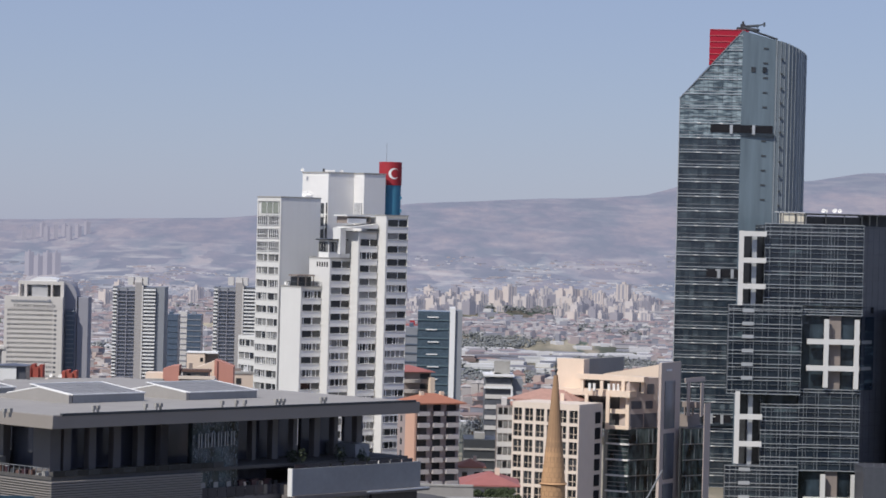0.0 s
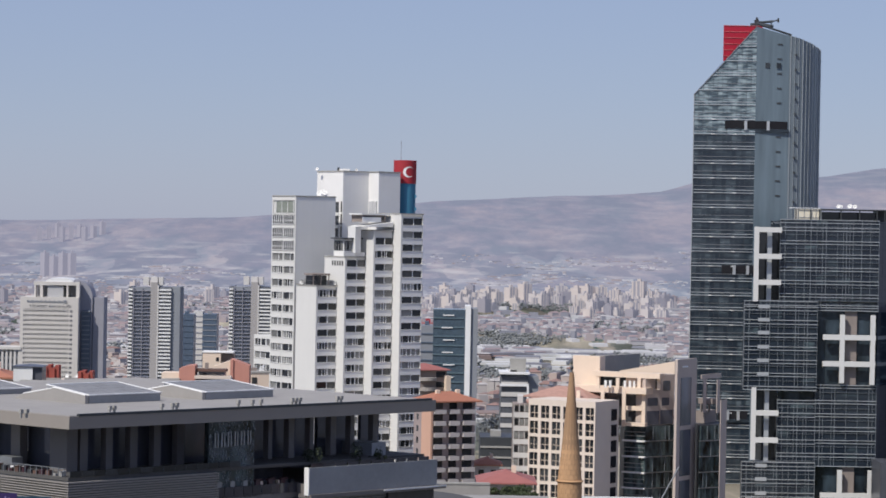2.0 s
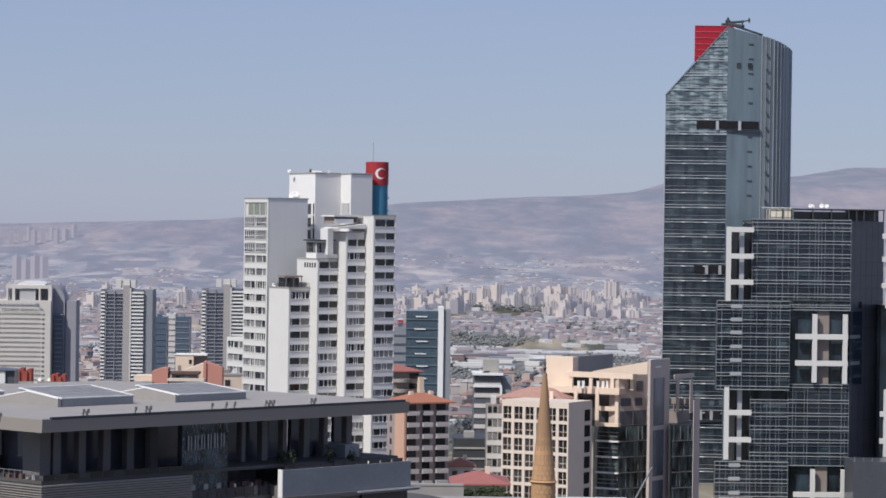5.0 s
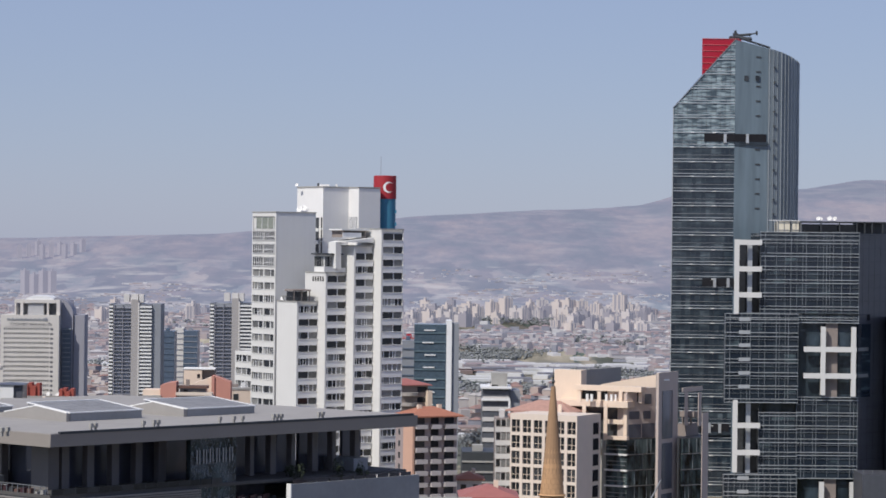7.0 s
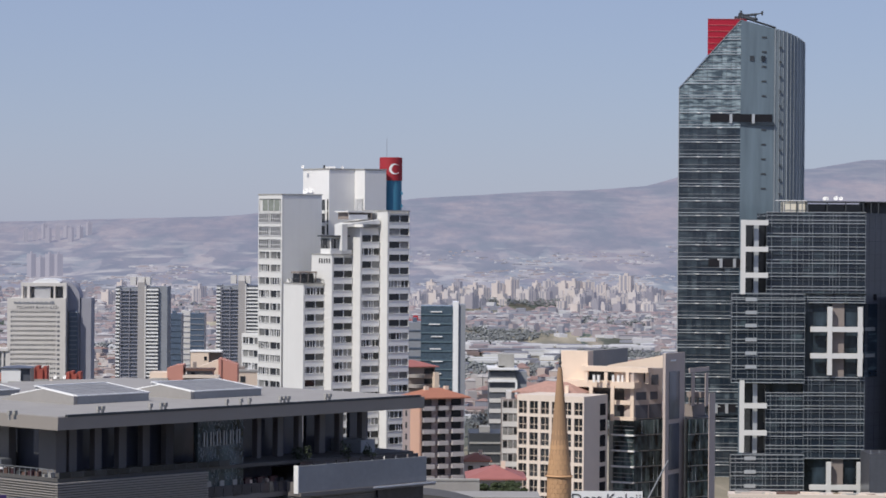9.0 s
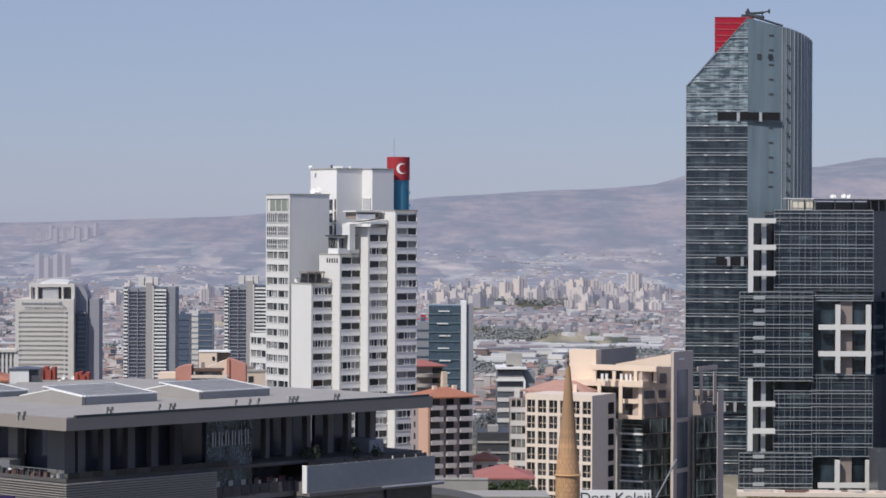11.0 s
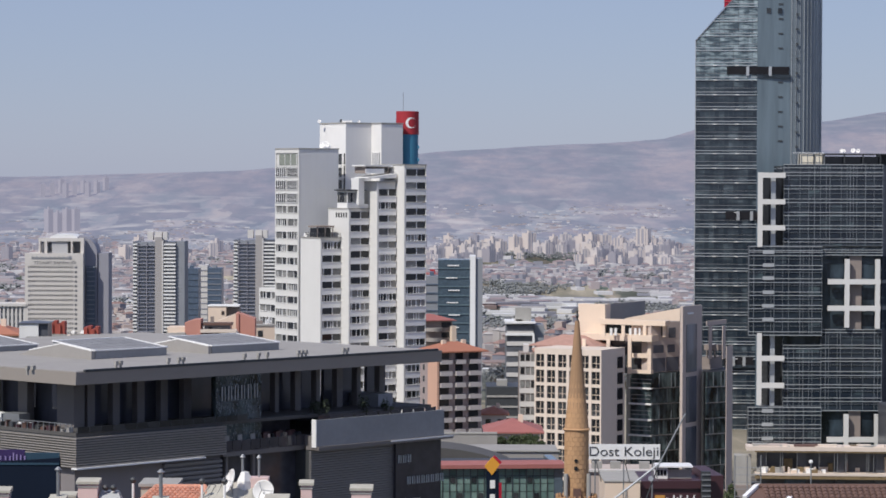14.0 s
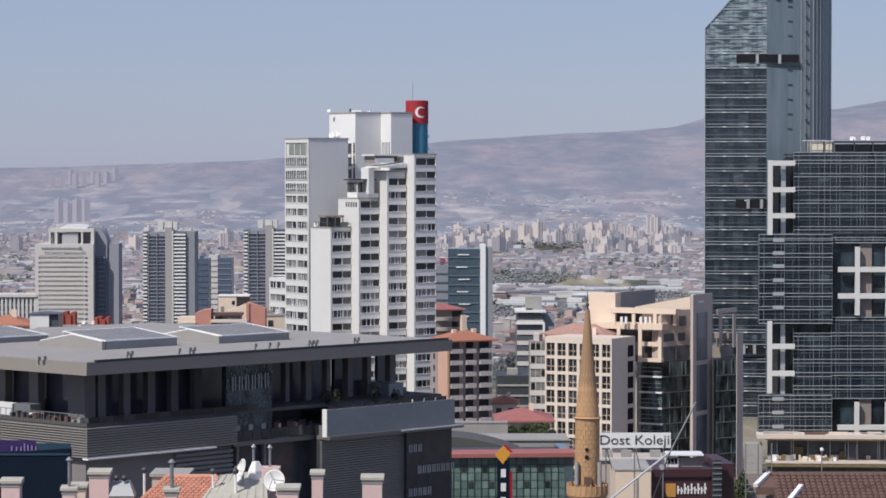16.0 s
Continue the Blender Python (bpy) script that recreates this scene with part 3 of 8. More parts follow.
    for x in (0.0, 2.1, 4.2):
        part("pergola_post", block(o.x + x, o.x + x + 0.18, o.y + 1.3, o.y + 1.48, base, base + 2.5), GREYBROWN, perg)
    part("terrace_room", block(o.x + 0.4, o.x + 4.4, o.y + 2.4, o.y + 5, base, base + 2.4), DARKPANE, t)
    for i in range(16):                                               # railing round the terrace edge
        piece("rail_post", box_mesh("rail_post", 0.07, 0.07, 1.2, DARKSTEEL), t, Matrix.Translation((o.x - 0.05, o.y + 0.2 + i * 0.42, base)))
        piece("rail_post", box_mesh("rail_post", 0.07, 0.07, 1.2, DARKSTEEL), t, Matrix.Translation((o.x + 0.1 + i * 0.42, o.y + 0.05, base)))
    part("rail", block(o.x - 0.06, o.x + 0.03, o.y, o.y + 6.6, base + 1.2, base + 1.3), DARKSTEEL, t)
    o, base = local(-149, 646), 73.28 - ground
    part("terrace_room", block(o.x + 0.2, o.x + 4.6, o.y + 0.9, o.y + 5, base, base + 4.2), OFFWHITE, t)
    part("room_slab", block(o.x - 0.7, o.x + 5.0, o.y + 0.1, o.y + 5, base + 4.2, base + 4.5), DARKSTEEL, t)
    for i in range(6):
        piece("window", box_mesh("window", 0.6, 0.1, 2.3, PANE), t, Matrix.Translation((o.x + 0.3 + i * 0.71, o.y + 0.82, base + 1.5)))
    for i in range(4):
        piece("window", box_mesh("window", 0.1, 0.8, 2.3, PANE), t, Matrix.Translation((o.x + 0.12, o.y + 1.2 + i * 0.95, base + 1.5)))
    part("terrace_rail", block(o.x - 0.5, o.x + 5.4, o.y - 0.1, o.y, base + 0.3, base + 1.2), BLANKGREY, t)
    for i in range(5):
        piece("slot_window", box_mesh("slot_window", 0.5, 0.1, 1.1, VOID), t, side_a(o.x, o.y + 6.8) @ Matrix.Translation((1.5 + i * 1.0, -0.05, base - 1.9)))
    o, base = local(-99, 647), 79.48 - ground
    bm = bmesh.new()
    prism(bm, [(o.x - 2.6, o.y - 0.3), (o.x + 5.2, o.y - 0.3), (o.x + 5.2, o.y + 5.5), (o.x - 2.6, o.y + 5.5)], base + 0.9, [base + 1.1, base + 2.0, base + 2.0, base + 1.1])
    part("slanted_canopy", bm, BLANKGREY, t, "pale slanted canopy")
    part("terrace_room", block(o.x - 1.8, o.x + 4.6, o.y + 2.0, o.y + 6.5, base + 2.0, base + 3.6), GREYBROWN, t)
    for i in range(5):
        piece("window", box_mesh("window", 0.95, 0.1, 1.0, DARKPANE), t, Matrix.Translation((o.x - 1.6 + i * 1.22, o.y + 1.93, base + 2.4)))
    part("room_slab", block(o.x - 2.6, o.x + 5.2, o.y + 1.2, o.y + 6.5, base + 3.6, base + 3.95), BLANKGREY, t)
    part("terrace_rail", block(o.x - 2.2, o.x + 3.0, o.y + 1.5, o.y + 1.62, base + 2.0, base + 3.1), OFFWHITE, t)
    part("bay_room", block(o.x - 3.4, o.x - 1.9, o.y + 2.5, o.y + 5.5, base - 5.2, base + 0.9), BLANKGREY, t)
    return t


white_tower()


def flag_tank():
    z0, z1 = 84.32, 96.34
    t = thing("water_tank", pose(-6.21, 675, 30), "round roof tank painted blue with a red flag and white crescent", "water tank")
    r = 2.6
    bm = bmesh.new()
    lathe(bm, [(r, 0), (r, z1 - 30 - 5.5)], 32)
    part("blue_drum", bm, SKYBLUE, t, "blue painted drum")
    bm = bmesh.new()
    lathe(bm, [(r + 0.12, z1 - 30 - 5.48), (r + 0.12, z1 - 30), (r - 0.2, z1 - 30 + 0.05)], 32)
    part("red_band", bm, FLAGRED, t, "red band with crescent")
    bm = bmesh.new()
    zc, steps = z1 - 30 - 2.75, 22
    outer, inner = [], []
    for i in range(steps + 1):
        a = radians(38 + (322 - 38) * i / steps)
        outer.append((1.3 * math.cos(a), 1.3 * math.sin(a)))
        a2 = radians(52 + (308 - 52) * i / steps)
        inner.append((0.34 + 1.05 * math.cos(a2), 1.05 * math.sin(a2)))

    def on_drum(s, z, rr):
        a = -math.pi / 2 + (s + 0.9) / r
        return (rr * math.cos(a), rr * math.sin(a), zc + z)
    for i in range(steps):
        quad = (outer[i], outer[i + 1], inner[i + 1], inner[i])
        lo = [bm.verts.new(on_drum(s, z, r + 0.1)) for s, z in quad]
        hi = [bm.verts.new(on_drum(s, z, r + 0.16)) for s, z in quad]
        bm.faces.new(hi)
        for q in range(4):
            bm.faces.new((lo[q], lo[(q + 1) % 4], hi[(q + 1) % 4], hi[q]))
    part("crescent", bm, WHITEMETAL, t, "white crescent")
    bm = bmesh.new()
    tube(bm, (-1.0, 0, z1 - 30), (-1.0, 0, z1 - 30 + 4.6), 0.05)
    part("mast", bm, STEEL, t)
    bm = bmesh.new()
    for z in (2.0, 5.0):
        tube(bm, (r * 0.9, -1.2, z1 - 30 - 6.5 - z), (r * 0.9, -0.4, z1 - 30 - 6.5 - z), 0.55, 12)
    part("vent_pipe", bm, SKYBLUE, t)


flag_tank()


# ---------------- dark glass tower with the red crest ----------------
def build_glass_tower():
    g, y0 = 8.0, 800.0
    # frontal bay on the left, smooth bay in the middle, rounded corner of fins on the far side
    t = thing("office_tower", pose(0, 0, g), "tall dark glass office tower with slanted top and red crest", "office tower")
    xl, xm, xr, xe = 74.24, 91.52, 100.96, 111.66
    yl = y0 + 1.6                                       # the left face runs back
    z_lo, z_m, z_r, z_e = 119.84 - g, 139.20 - g, 136.80 - g, 133.28 - g
    fa = Matrix.Translation((xl, yl, 0)) @ Matrix.Rotation(math.atan2(y0 - yl, xm - xl), 4, 'Z')
    wa = math.hypot(xm - xl, yl - y0)
    back = 26.0
    body = bmesh.new()
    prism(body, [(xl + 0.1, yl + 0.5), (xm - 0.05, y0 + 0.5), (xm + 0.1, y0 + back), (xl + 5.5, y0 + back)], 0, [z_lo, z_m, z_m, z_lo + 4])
    part("slanted_volume", body, TOWERGLASS, t)
    # left face: storey panels and bright spandrel lines, cut by the slant
    floor, first = 4.16, 108.64 - g                     # each storey: a lit ledge and two thin transoms below it
    PLANT_Z = 110.08 - g
    slope = (z_m - z_lo) / wa

    def cut(z):
        """How far along the face the slant begins at a height."""
        return max(0.0, (z - z_lo) / slope)
    levels = []
    k = int((z_m - first) / floor)
    while first + k * floor > -1:
        z = first + k * floor
        levels += [(z, 0), (z - 2.24, 1), (z - 3.36, 2)]
        k -= 1
    levels = [q for q in levels if 0.5 < q[0] < z_m - 0.8]
    levels.append((0.0, 1))
    upper = z_m - 0.3
    for z, kind in levels:
        hi, lo_z = upper - 0.05, z + 0.05
        s0, s1 = cut(lo_z), cut(hi)
        if s0 < wa - 0.6:
            bm = bmesh.new()
            edge = [(s0, lo_z), (wa, lo_z), (wa, hi), (s1, hi)]
            lo = [bm.verts.new(fa @ Vector((c, 0.12, e))) for c, e in edge]
            up = [bm.verts.new(fa @ Vector((c, 0.45, e))) for c, e in edge]
            bm.faces.new(lo)
            bm.faces.new(up[::-1])
            for q in range(4):
                bm.faces.new((lo[(q + 1) % 4], lo[q], up[q], up[(q + 1) % 4]))
            # The upper panes carry the sky's reflection in their colour.
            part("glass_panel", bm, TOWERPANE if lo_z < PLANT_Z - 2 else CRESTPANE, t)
            if z > 0.1:
                th = (0.10, 0.055, 0.085)[kind]
                part("spandrel_line" if kind == 0 else "transom", block(s0 + 0.05, wa, -0.10 if kind == 0 else 0.02, 0.15, z - th, z + th, fa), (MULLION2, STEEL, MULLION2)[kind], t)
            if kind == 0 and z < z_lo - 6:
                for q in (0.32, 0.68):
                    part("light_box", block(q * wa - 0.6, q * wa + 0.5, -0.22, -0.105, z - 0.12, z + 0.14, fa), WHITEMETAL, t)
        upper = z
    bm = bmesh.new()                                    # hairline uprights between the panes
    for i in range(1, 13):
        q = wa * i / 13
        box(bm, q - 0.03, q + 0.03, 0.06, 0.13, 0, min(z_m - 0.6, z_lo + q * slope) - 0.1, fa)
    tagged(part("pane_joints", bm, DARKSTEEL, t), kind="stuff")
    part("slant_edge", block(-0.15, math.hypot(wa, z_m - z_lo), -0.1, 0.5, -0.12, 0.1, fa @ Matrix.Translation((0, 0, z_lo)) @ Matrix.Rotation(-math.atan2(z_m - z_lo, wa), 4, 'Y')), STEEL, t)
    part("corner_edge", block(-0.12, 0.08, -0.1, 0.5, 0, z_lo - 0.1, fa), MULLION2, t)
    # middle face
    bm = bmesh.new()
    prism(bm, [(xm, y0), (xr, y0 + 0.6), (xr, y0 + back), (xm, y0 + back)], 0, [z_m, z_r, z_r, z_m])
    part("smooth_volume", bm, SLATEGLASS, t)
    rows = [128.0 - 0.16 * p - g for p in (-38, -12, 14, 40, 66, 126, 152, 178, 204, 230)]
    for z in rows:
        piece("vent_slot", box_mesh("vent_slot", 1.3, 0.15, 0.45, DARKSTEEL), t, Matrix.Translation((xm + 6.0, y0 - 0.02 + 0.3, z)))
    for s in (2.6, 5.8):
        piece("open_window", box_mesh("open_window", 1.2, 0.15, 1.5, DARKPANE), t, Matrix.Translation((xm + s, y0 + 0.03, 127.52 - g)))
    # rounded corner with upright fins
    cx, cy, rx, ry = xr, y0 + 16.0, xe - xr, 15.4
    pts = [(cx + rx * math.sin(a), cy - ry * math.cos(a)) for a in [radians(8 * i) for i in range(12)]] + [(xe, y0 + back), (xr, y0 + back)]
    tops = [z_r + (z_e - z_r) * min(1, (p[0] - xr) / (xe - xr)) ** 1.3 for p in pts[:12]] + [z_e, z_r]
    bm = bmesh.new()
    prism(bm, pts, 0, tops)
    part("rounded_corner", bm, FINGLASS, t)
    for i in range(13):
        a = radians(2 + 6.6 * i)
        x, y = cx + rx * math.sin(a), cy - ry * math.cos(a)
        z = z_r + (z_e - z_r) * ((x - xr) / (xe - xr)) ** 1.3
        wide = 0.13 if i % 3 == 0 else 0.07
        part("fin", block(x - wide, x + wide, y - 0.16, y + 0.2, 0, z + 0.15), FINMETAL, t)
    for z in [128.0 - 0.16 * p - g for p in range(-20, 260, 26)]:
        piece("vent_slot", box_mesh("vent_slot", 0.6, 0.4, 0.5, DARKSTEEL), t, Matrix.Translation((xr + 1.6, y0 + 0.25, z)))
        piece("vent_slot", box_mesh("vent_slot", 0.6, 0.4, 0.5, DARKSTEEL), t, Matrix.Translation((xr + 6.3, y0 + 5.7, z)))
    # plant floors: solid blocks coloured black for the shade of their openings
    for pz, x0, x1 in ((104, 83.04, 100.64), (360, 82.88, 93.44), (618, 82.56, 90.88)):
        z = 128.00 - pz * 0.16 - g
        bm = bmesh.new()
        xq = min(x1, xm)
        f0, f1 = yl + (y0 - yl) * (x0 - xl) / (xm - xl) - 0.15, yl + (y0 - yl) * (xq - xl) / (xm - xl) - 0.15
        poly = [(x0, f0), (xq, f1)] + ([(x1, y0 + 0.35)] if x1 > xm else []) + [(x1, y0 + 5), (x0, y0 + 5)]
        prism(bm, poly, z - 1.1, z + 1.1)
        part("plant_floor", bm, VOID, t, "solid block, black for the shade of an open floor")
        for q in (0.33, 0.69):
            part("plant_column", block(x0 + (x1 - x0) * q - 0.4, x0 + (x1 - x0) * q + 0.4, y0 - 0.3, y0 + 0.9, z - 1.5, z + 1.1), MULLION, t)
        part("plant_ledge", block(xm if x1 > xm else x0 + 1, x1 + 0.4, y0 - 0.25, y0 + 0.4, z - 2.1, z - 1.15), TOWERGLASS, t)
    # red crest behind the slant
    x0, x1 = 83.31, 94.52
    z1 = 140.32 - g
    bm = bmesh.new()
    prism(bm, [(x0, y0 + 12), (x1, y0 + 12), (x1, y0 + 24), (x0 + 3, y0 + 24)], z_lo - 8, z1)
    part("red_crest", bm, RED, t, "red metal crest")
    for i in range(9):
        part("crest_line", block(x0 - 0.05, x1 + 0.05, y0 + 11.85, y0 + 12.1, z1 - 0.13 - i * 1.75, z1 + 0.01 - i * 1.75), mat_line, t)
    bm = bmesh.new()
    tube(bm, (xm + 0.6, y0 + 1.2, z_m + 0.75), (xr + 0.6, y0 + 1.5, z_r + 0.25), 0.30)
    tube(bm, (x1 - 2.2, y0 + 6, z1 + 0.1), (xm + 4.5, y0 + 1.2, z_m + 0.25), 0.45)
    part("roof_edge", bm, DARKSTEEL, t)
    # maintenance crane on the roof
    c = thing("roof_crane", pose(93.56, 815, g + z1), "small dark facade maintenance crane on the tower roof", "crane")
    bm = bmesh.new()
    box(bm, -2.2, 1.6, -1, 1, 0, 0.9)
    part("base", bm, DARKSTEEL, c)
    bm = bmesh.new()
    box(bm, -1.1, 0.2, -0.7, 0.7, 0.9, 1.9)
    box(bm, -0.7, -0.1, -0.4, 0.4, 1.9, 2.6)
    part("cab", bm, DARKSTEEL, c)
    bm = bmesh.new()
    tube(bm, (0.2, 0, 1.2), (4.2, 0, 1.55), 0.36)
    tube(bm, (4.0, 0, 1.55), (5.8, 0, 2.0), 0.2)
    tube(bm, (3.4, 0, 1.5), (3.9, 0, 0.7), 0.14)
    box(bm, 5.5, 6.0, -0.3, 0.3, 1.3, 2.5)
    part("jib", bm, DARKSTEEL, c)


mat_line = mat("pale_red_line", (0.62, 0.16, 0.17), 0.5, var=0.05)
build_glass_tower()


# ---------------- dark grid-fronted office block with white frames ----------------
def grid_block():
    g, y0 = 10.0, 720.0
    t = thing("office_block", pose(0, 0, g), "dark glass office block with fine mullion grid and white frames", "office building")
    xa, xb, xc, xd = 80.50, 89.71, 99.07, 114.62
    top = 84.03 - g

    def zz(p):
        return level(p, 720) - g
    part("core_volume", block(xb, xd - 0.3, y0 + 1.5, y0 + 24, 0, top), GRIDGLASS, t)
    bm = bmesh.new()
    prism(bm, [(xd - 0.3, y0 + 1.6), (125.2, y0 + 13), (125.2, y0 + 24), (xd - 0.3, y0 + 24)], 0, zz(271))
    part("side_wall", bm, SIDEDARK, t, "dark polished side wall")
    fs = Matrix.Translation((xd - 0.3, y0 + 1.6, 0)) @ Matrix.Rotation(math.atan2(11.4, 125.5 - xd), 4, 'Z')
    ws = math.hypot(11.4, 125.5 - xd)
    fields = (  # x0, x1, top, bottom, forwards
        (89.42, xd, 270, 415, 0.0), (98.78, xd, 415, 430, 0.0), (xa, xc, 415, 572, 1.2),
        (89.42, xc, 590, 700, 0.2), (xc, xd, 562, 706, 0.0), (xa, xc, 700, 775, 1.2))
    rnd = random.Random(17)
    storey = 3.384
    for x0, x1, p0, p1, fw in fields:
        yf = y0 - fw
        zb, zt = zz(p1), zz(p0)
        hh = zt - zb
        part("field_back", block(x0, x1, yf + 0.35, y0 + 1.6, zb, zt), DARKSTEEL, t)
        k0 = math.floor((zb - zz(425)) / storey)
        cuts = [zb] + [z for z in (zz(425) + storey * (k0 + i) for i in range(12)) if zb + 0.6 < z < zt - 0.6] + [zt]
        ups, x = [], x0 + 1.2
        while x < x1 - 0.8:
            ups.append(x)
            x += rnd.choice((0.8, 0.9, 1.5, 2.2, 2.9))
        xs = [x0] + ups[::2] + [x1]
        for za, zc in zip(cuts, cuts[1:]):
            for xa2, xb2 in zip(xs, xs[1:]):
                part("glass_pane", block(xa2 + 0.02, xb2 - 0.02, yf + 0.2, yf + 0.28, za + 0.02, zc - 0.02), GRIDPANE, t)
            for off, th in ((0.0, 0.075), (-0.9 + rnd.uniform(-0.15, 0.15), 0.072), (-1.75 + rnd.uniform(-0.3, 0.2), 0.04)):
                z = zc + off
                if z > za + 0.15:
                    part("mullion", block(x0 - 0.12, x1 + 0.12, yf - 0.05, yf + 0.19, z - th, z + th), MULLION2 if th > 0.07 else LINEMETAL, t)
        part("mullion", block(x0 - 0.12, x1 + 0.12, yf - 0.05, yf + 0.19, zb - 0.08, zb + 0.08), MULLION2, t)
        for i, x in enumerate([x0] + ups + [x1]):
            th = (0.045, 0.07, 0.035)[i % 3]
            part("mullion", block(x - th, x + th, yf - 0.02, yf + 0.17, zb, zt), LINEMETAL, t)
    # white frames standing off the front
    def frame_bars(name, uprights, rails, yy, th):
        bm = bmesh.new()
        for x, a, b in uprights:
            box(bm, x - th / 2, x + th / 2, yy, yy + 1.2, zz(b), zz(a))
        for z, a, b in rails:
            box(bm, a, b, yy + 0.02, yy + 1.18, zz(z) - 0.65, zz(z) + 0.65)
        part(name, bm, WHITE, t, "white projecting frame")
    xe = 83.23
    frame_bars("white_frame", [(xe, 284, 416)], [(289, xe + 0.5, 89.57), (336, xe + 0.5, 89.57), (382, xe + 0.5, 89.57)], y0 - 1.6, 1.15)
    frame_bars("white_frame", [(xe, 568, 696)], [(613, xe + 0.5, 89.57), (661, xe + 0.5, 89.57)], y0 - 1.6, 1.15)
    for p0, p1 in ((290, 415), (572, 700)):
        part("recess_glass", block(83.81, 89.57, y0 + 3.0, y0 + 4, zz(p1), zz(p0)), DARKPANE, t)
        part("recess_column", block(86.26, 87.41, y0 + 1.0, y0 + 2.2, zz(p1), zz(p0)), MULLION, t)
        part("recess_slab", block(83.81, 89.57, y0 + 0.6, y0 + 3.0, zz(p1) - 0.4, zz(p1) + 0.2), STEEL, t)
    xh, xk = 105.55, 113.33
    frame_bars("white_frame", [(xh, 437, 558), (xk, 437, 560)], [(477, 100.66, 114.05), (524, 100.66, 114.05)], y0 - 1.2, 1.15)
    frame_bars("white_frame", [(xh, 712, 772), (xk, 712, 772)], [(757, 100.66, 116.06)], y0 - 1.2, 1.15)
    for p0, p1 in ((430, 562), (706, 775)):
        part("recess_glass", block(xc, xd, y0 + 2.2, y0 + 3, zz(p1), zz(p0)), DARKPANE, t)
        part("recess_column", block(106.42, 109.44, y0 + 0.8, y0 + 2.1, zz(p1), zz(p0)), GREYBROWN, t)
    bm = bmesh.new()                                         # cladding joints of the side wall, its glazed bay and vent
    for i in range(22):
        box(bm, 0, ws, -0.02, -0.003, zz(274) - 0.03 - i * storey, zz(274) - i * storey, fs)
    for i in range(1, 6):
        box(bm, i * ws / 6 - 0.02, i * ws / 6 + 0.02, -0.018, -0.003, 0, zz(275), fs)
    part("cladding_joints", bm, VOID, t)
    part("side_bay", block(0.3, ws * 0.38, -0.35, -0.025, zz(562), zz(432), fs), GRIDPANE, t, "dark glazed side bay")
    for z in (477, 524):
        part("bay_rail", block(0.3, ws * 0.3, -0.6, -0.36, zz(z) - 0.45, zz(z) + 0.45, fs), STEEL, t)
    part("side_vent", block(ws * 0.3, ws * 0.38, -0.1, -0.025, zz(426), zz(415), fs), VOID, t)
    part("side_room", block(115.5, 123.4, y0 + 11, y0 + 17, zz(271), top + 2.9), SIDEDARK, t)
    # lower dark wing and the next building's white frame beyond the side wall
    part("low_wing", block(112.84, 128.24, 700, 713.8, 0, level(698, 700) - g), SIDEDARK, t)
    for i in range(7):
        x = 113.12 + i * 2.2
        part("wing_rail", block(x, x + 0.08, 700.2, 700.3, 80 - 398 * 0.14 - g, 80 - 390 * 0.14 - g), MULLION, t)
    frame_bars("white_frame", [(124.6, 291, 425)], [(297, 123.1, 124.1), (338, 123.1, 124.1), (385, 123.1, 124.1)], y0 + 2, 1.15)
    frame_bars("white_frame", [(124.6, 570, 690)], [(614, 123.1, 124.1), (662, 123.1, 124.1)], y0 + 2, 1.15)
    part("side_glass", block(123.26, 134.78, y0 + 4.2, y0 + 12, 0, zz(420)), GRIDGLASS, t)
    # pale floor plates in the left field
    for p in (425, 448, 471, 496, 520, 544, 706, 730, 755):
        part("floor_plate", block(83.95, 86.83, y0 - 1.5, y0 - 1.25, zz(p) - 0.45, zz(p) + 0.45), MULLION, t)
    # roof terrace: glazed room, rail and dishes
    part("glazed_room", block(93.9, 99.9, y0 + 1, y0 + 8, top, top + 3.0), GLAZEDROOM, t, "sunlit cream glazed roof room")
    for x in (93.9, 95.4, 96.9, 98.4, 99.8):
        part("room_post", block(x, x + 0.12, y0 + 0.9, y0 + 0.99, top, top + 3.0), STEEL, t)
    part("room_rail", block(93.8, 100.0, y0 + 0.88, y0 + 0.98, top + 0.75, top + 0.9), STEEL, t)
    part("roof_room", block(99.36, 114.34, y0 + 2, y0 + 14, top, top + 2.4), DARKPANE, t)
    part("roof_slab", block(99.65, 123.26, y0 + 0.5, y0 + 20, top + 2.9, top + 3.15), DARKSTEEL, t)
    part("roof_rail", block(91.58, 99.50, y0 + 0.5, y0 + 0.7, top + 3.2, top + 3.35), WHITEMETAL, t)
    for p in (1432, 1458, 1474, 1512, 1545, 1576, 1590, 1603, 1622, 1638):
        x = east(p, 720)
        part("roof_post", block(x - 0.15, x + 0.15, y0 + 0.6, y0 + 0.9, zz(271) if p > 1580 else top, top + 2.95), DARKSTEEL, t)
    for p, r in ((1512, 0.8), (1516, 0.7), (1532, 0.9), (1541, 0.8)):
        dish(east(p, 720), y0 + 5, g + top + 3.15, r * 0.7, (-0.5, -1, 0.5))


SIDEDARK = mat("dark_stone_cladding", (0.082, 0.086, 0.102), 0.3, var=0.35, scale=0.12, fine=1.0, streak=0.3)
GLAZEDROOM = mat("cream_glazed_panel", (0.74, 0.68, 0.55), 0.4, var=0.08, scale=0.6)
DISHWHITE = mat("dish_white", (0.78, 0.77, 0.75), 0.5, var=0.06)


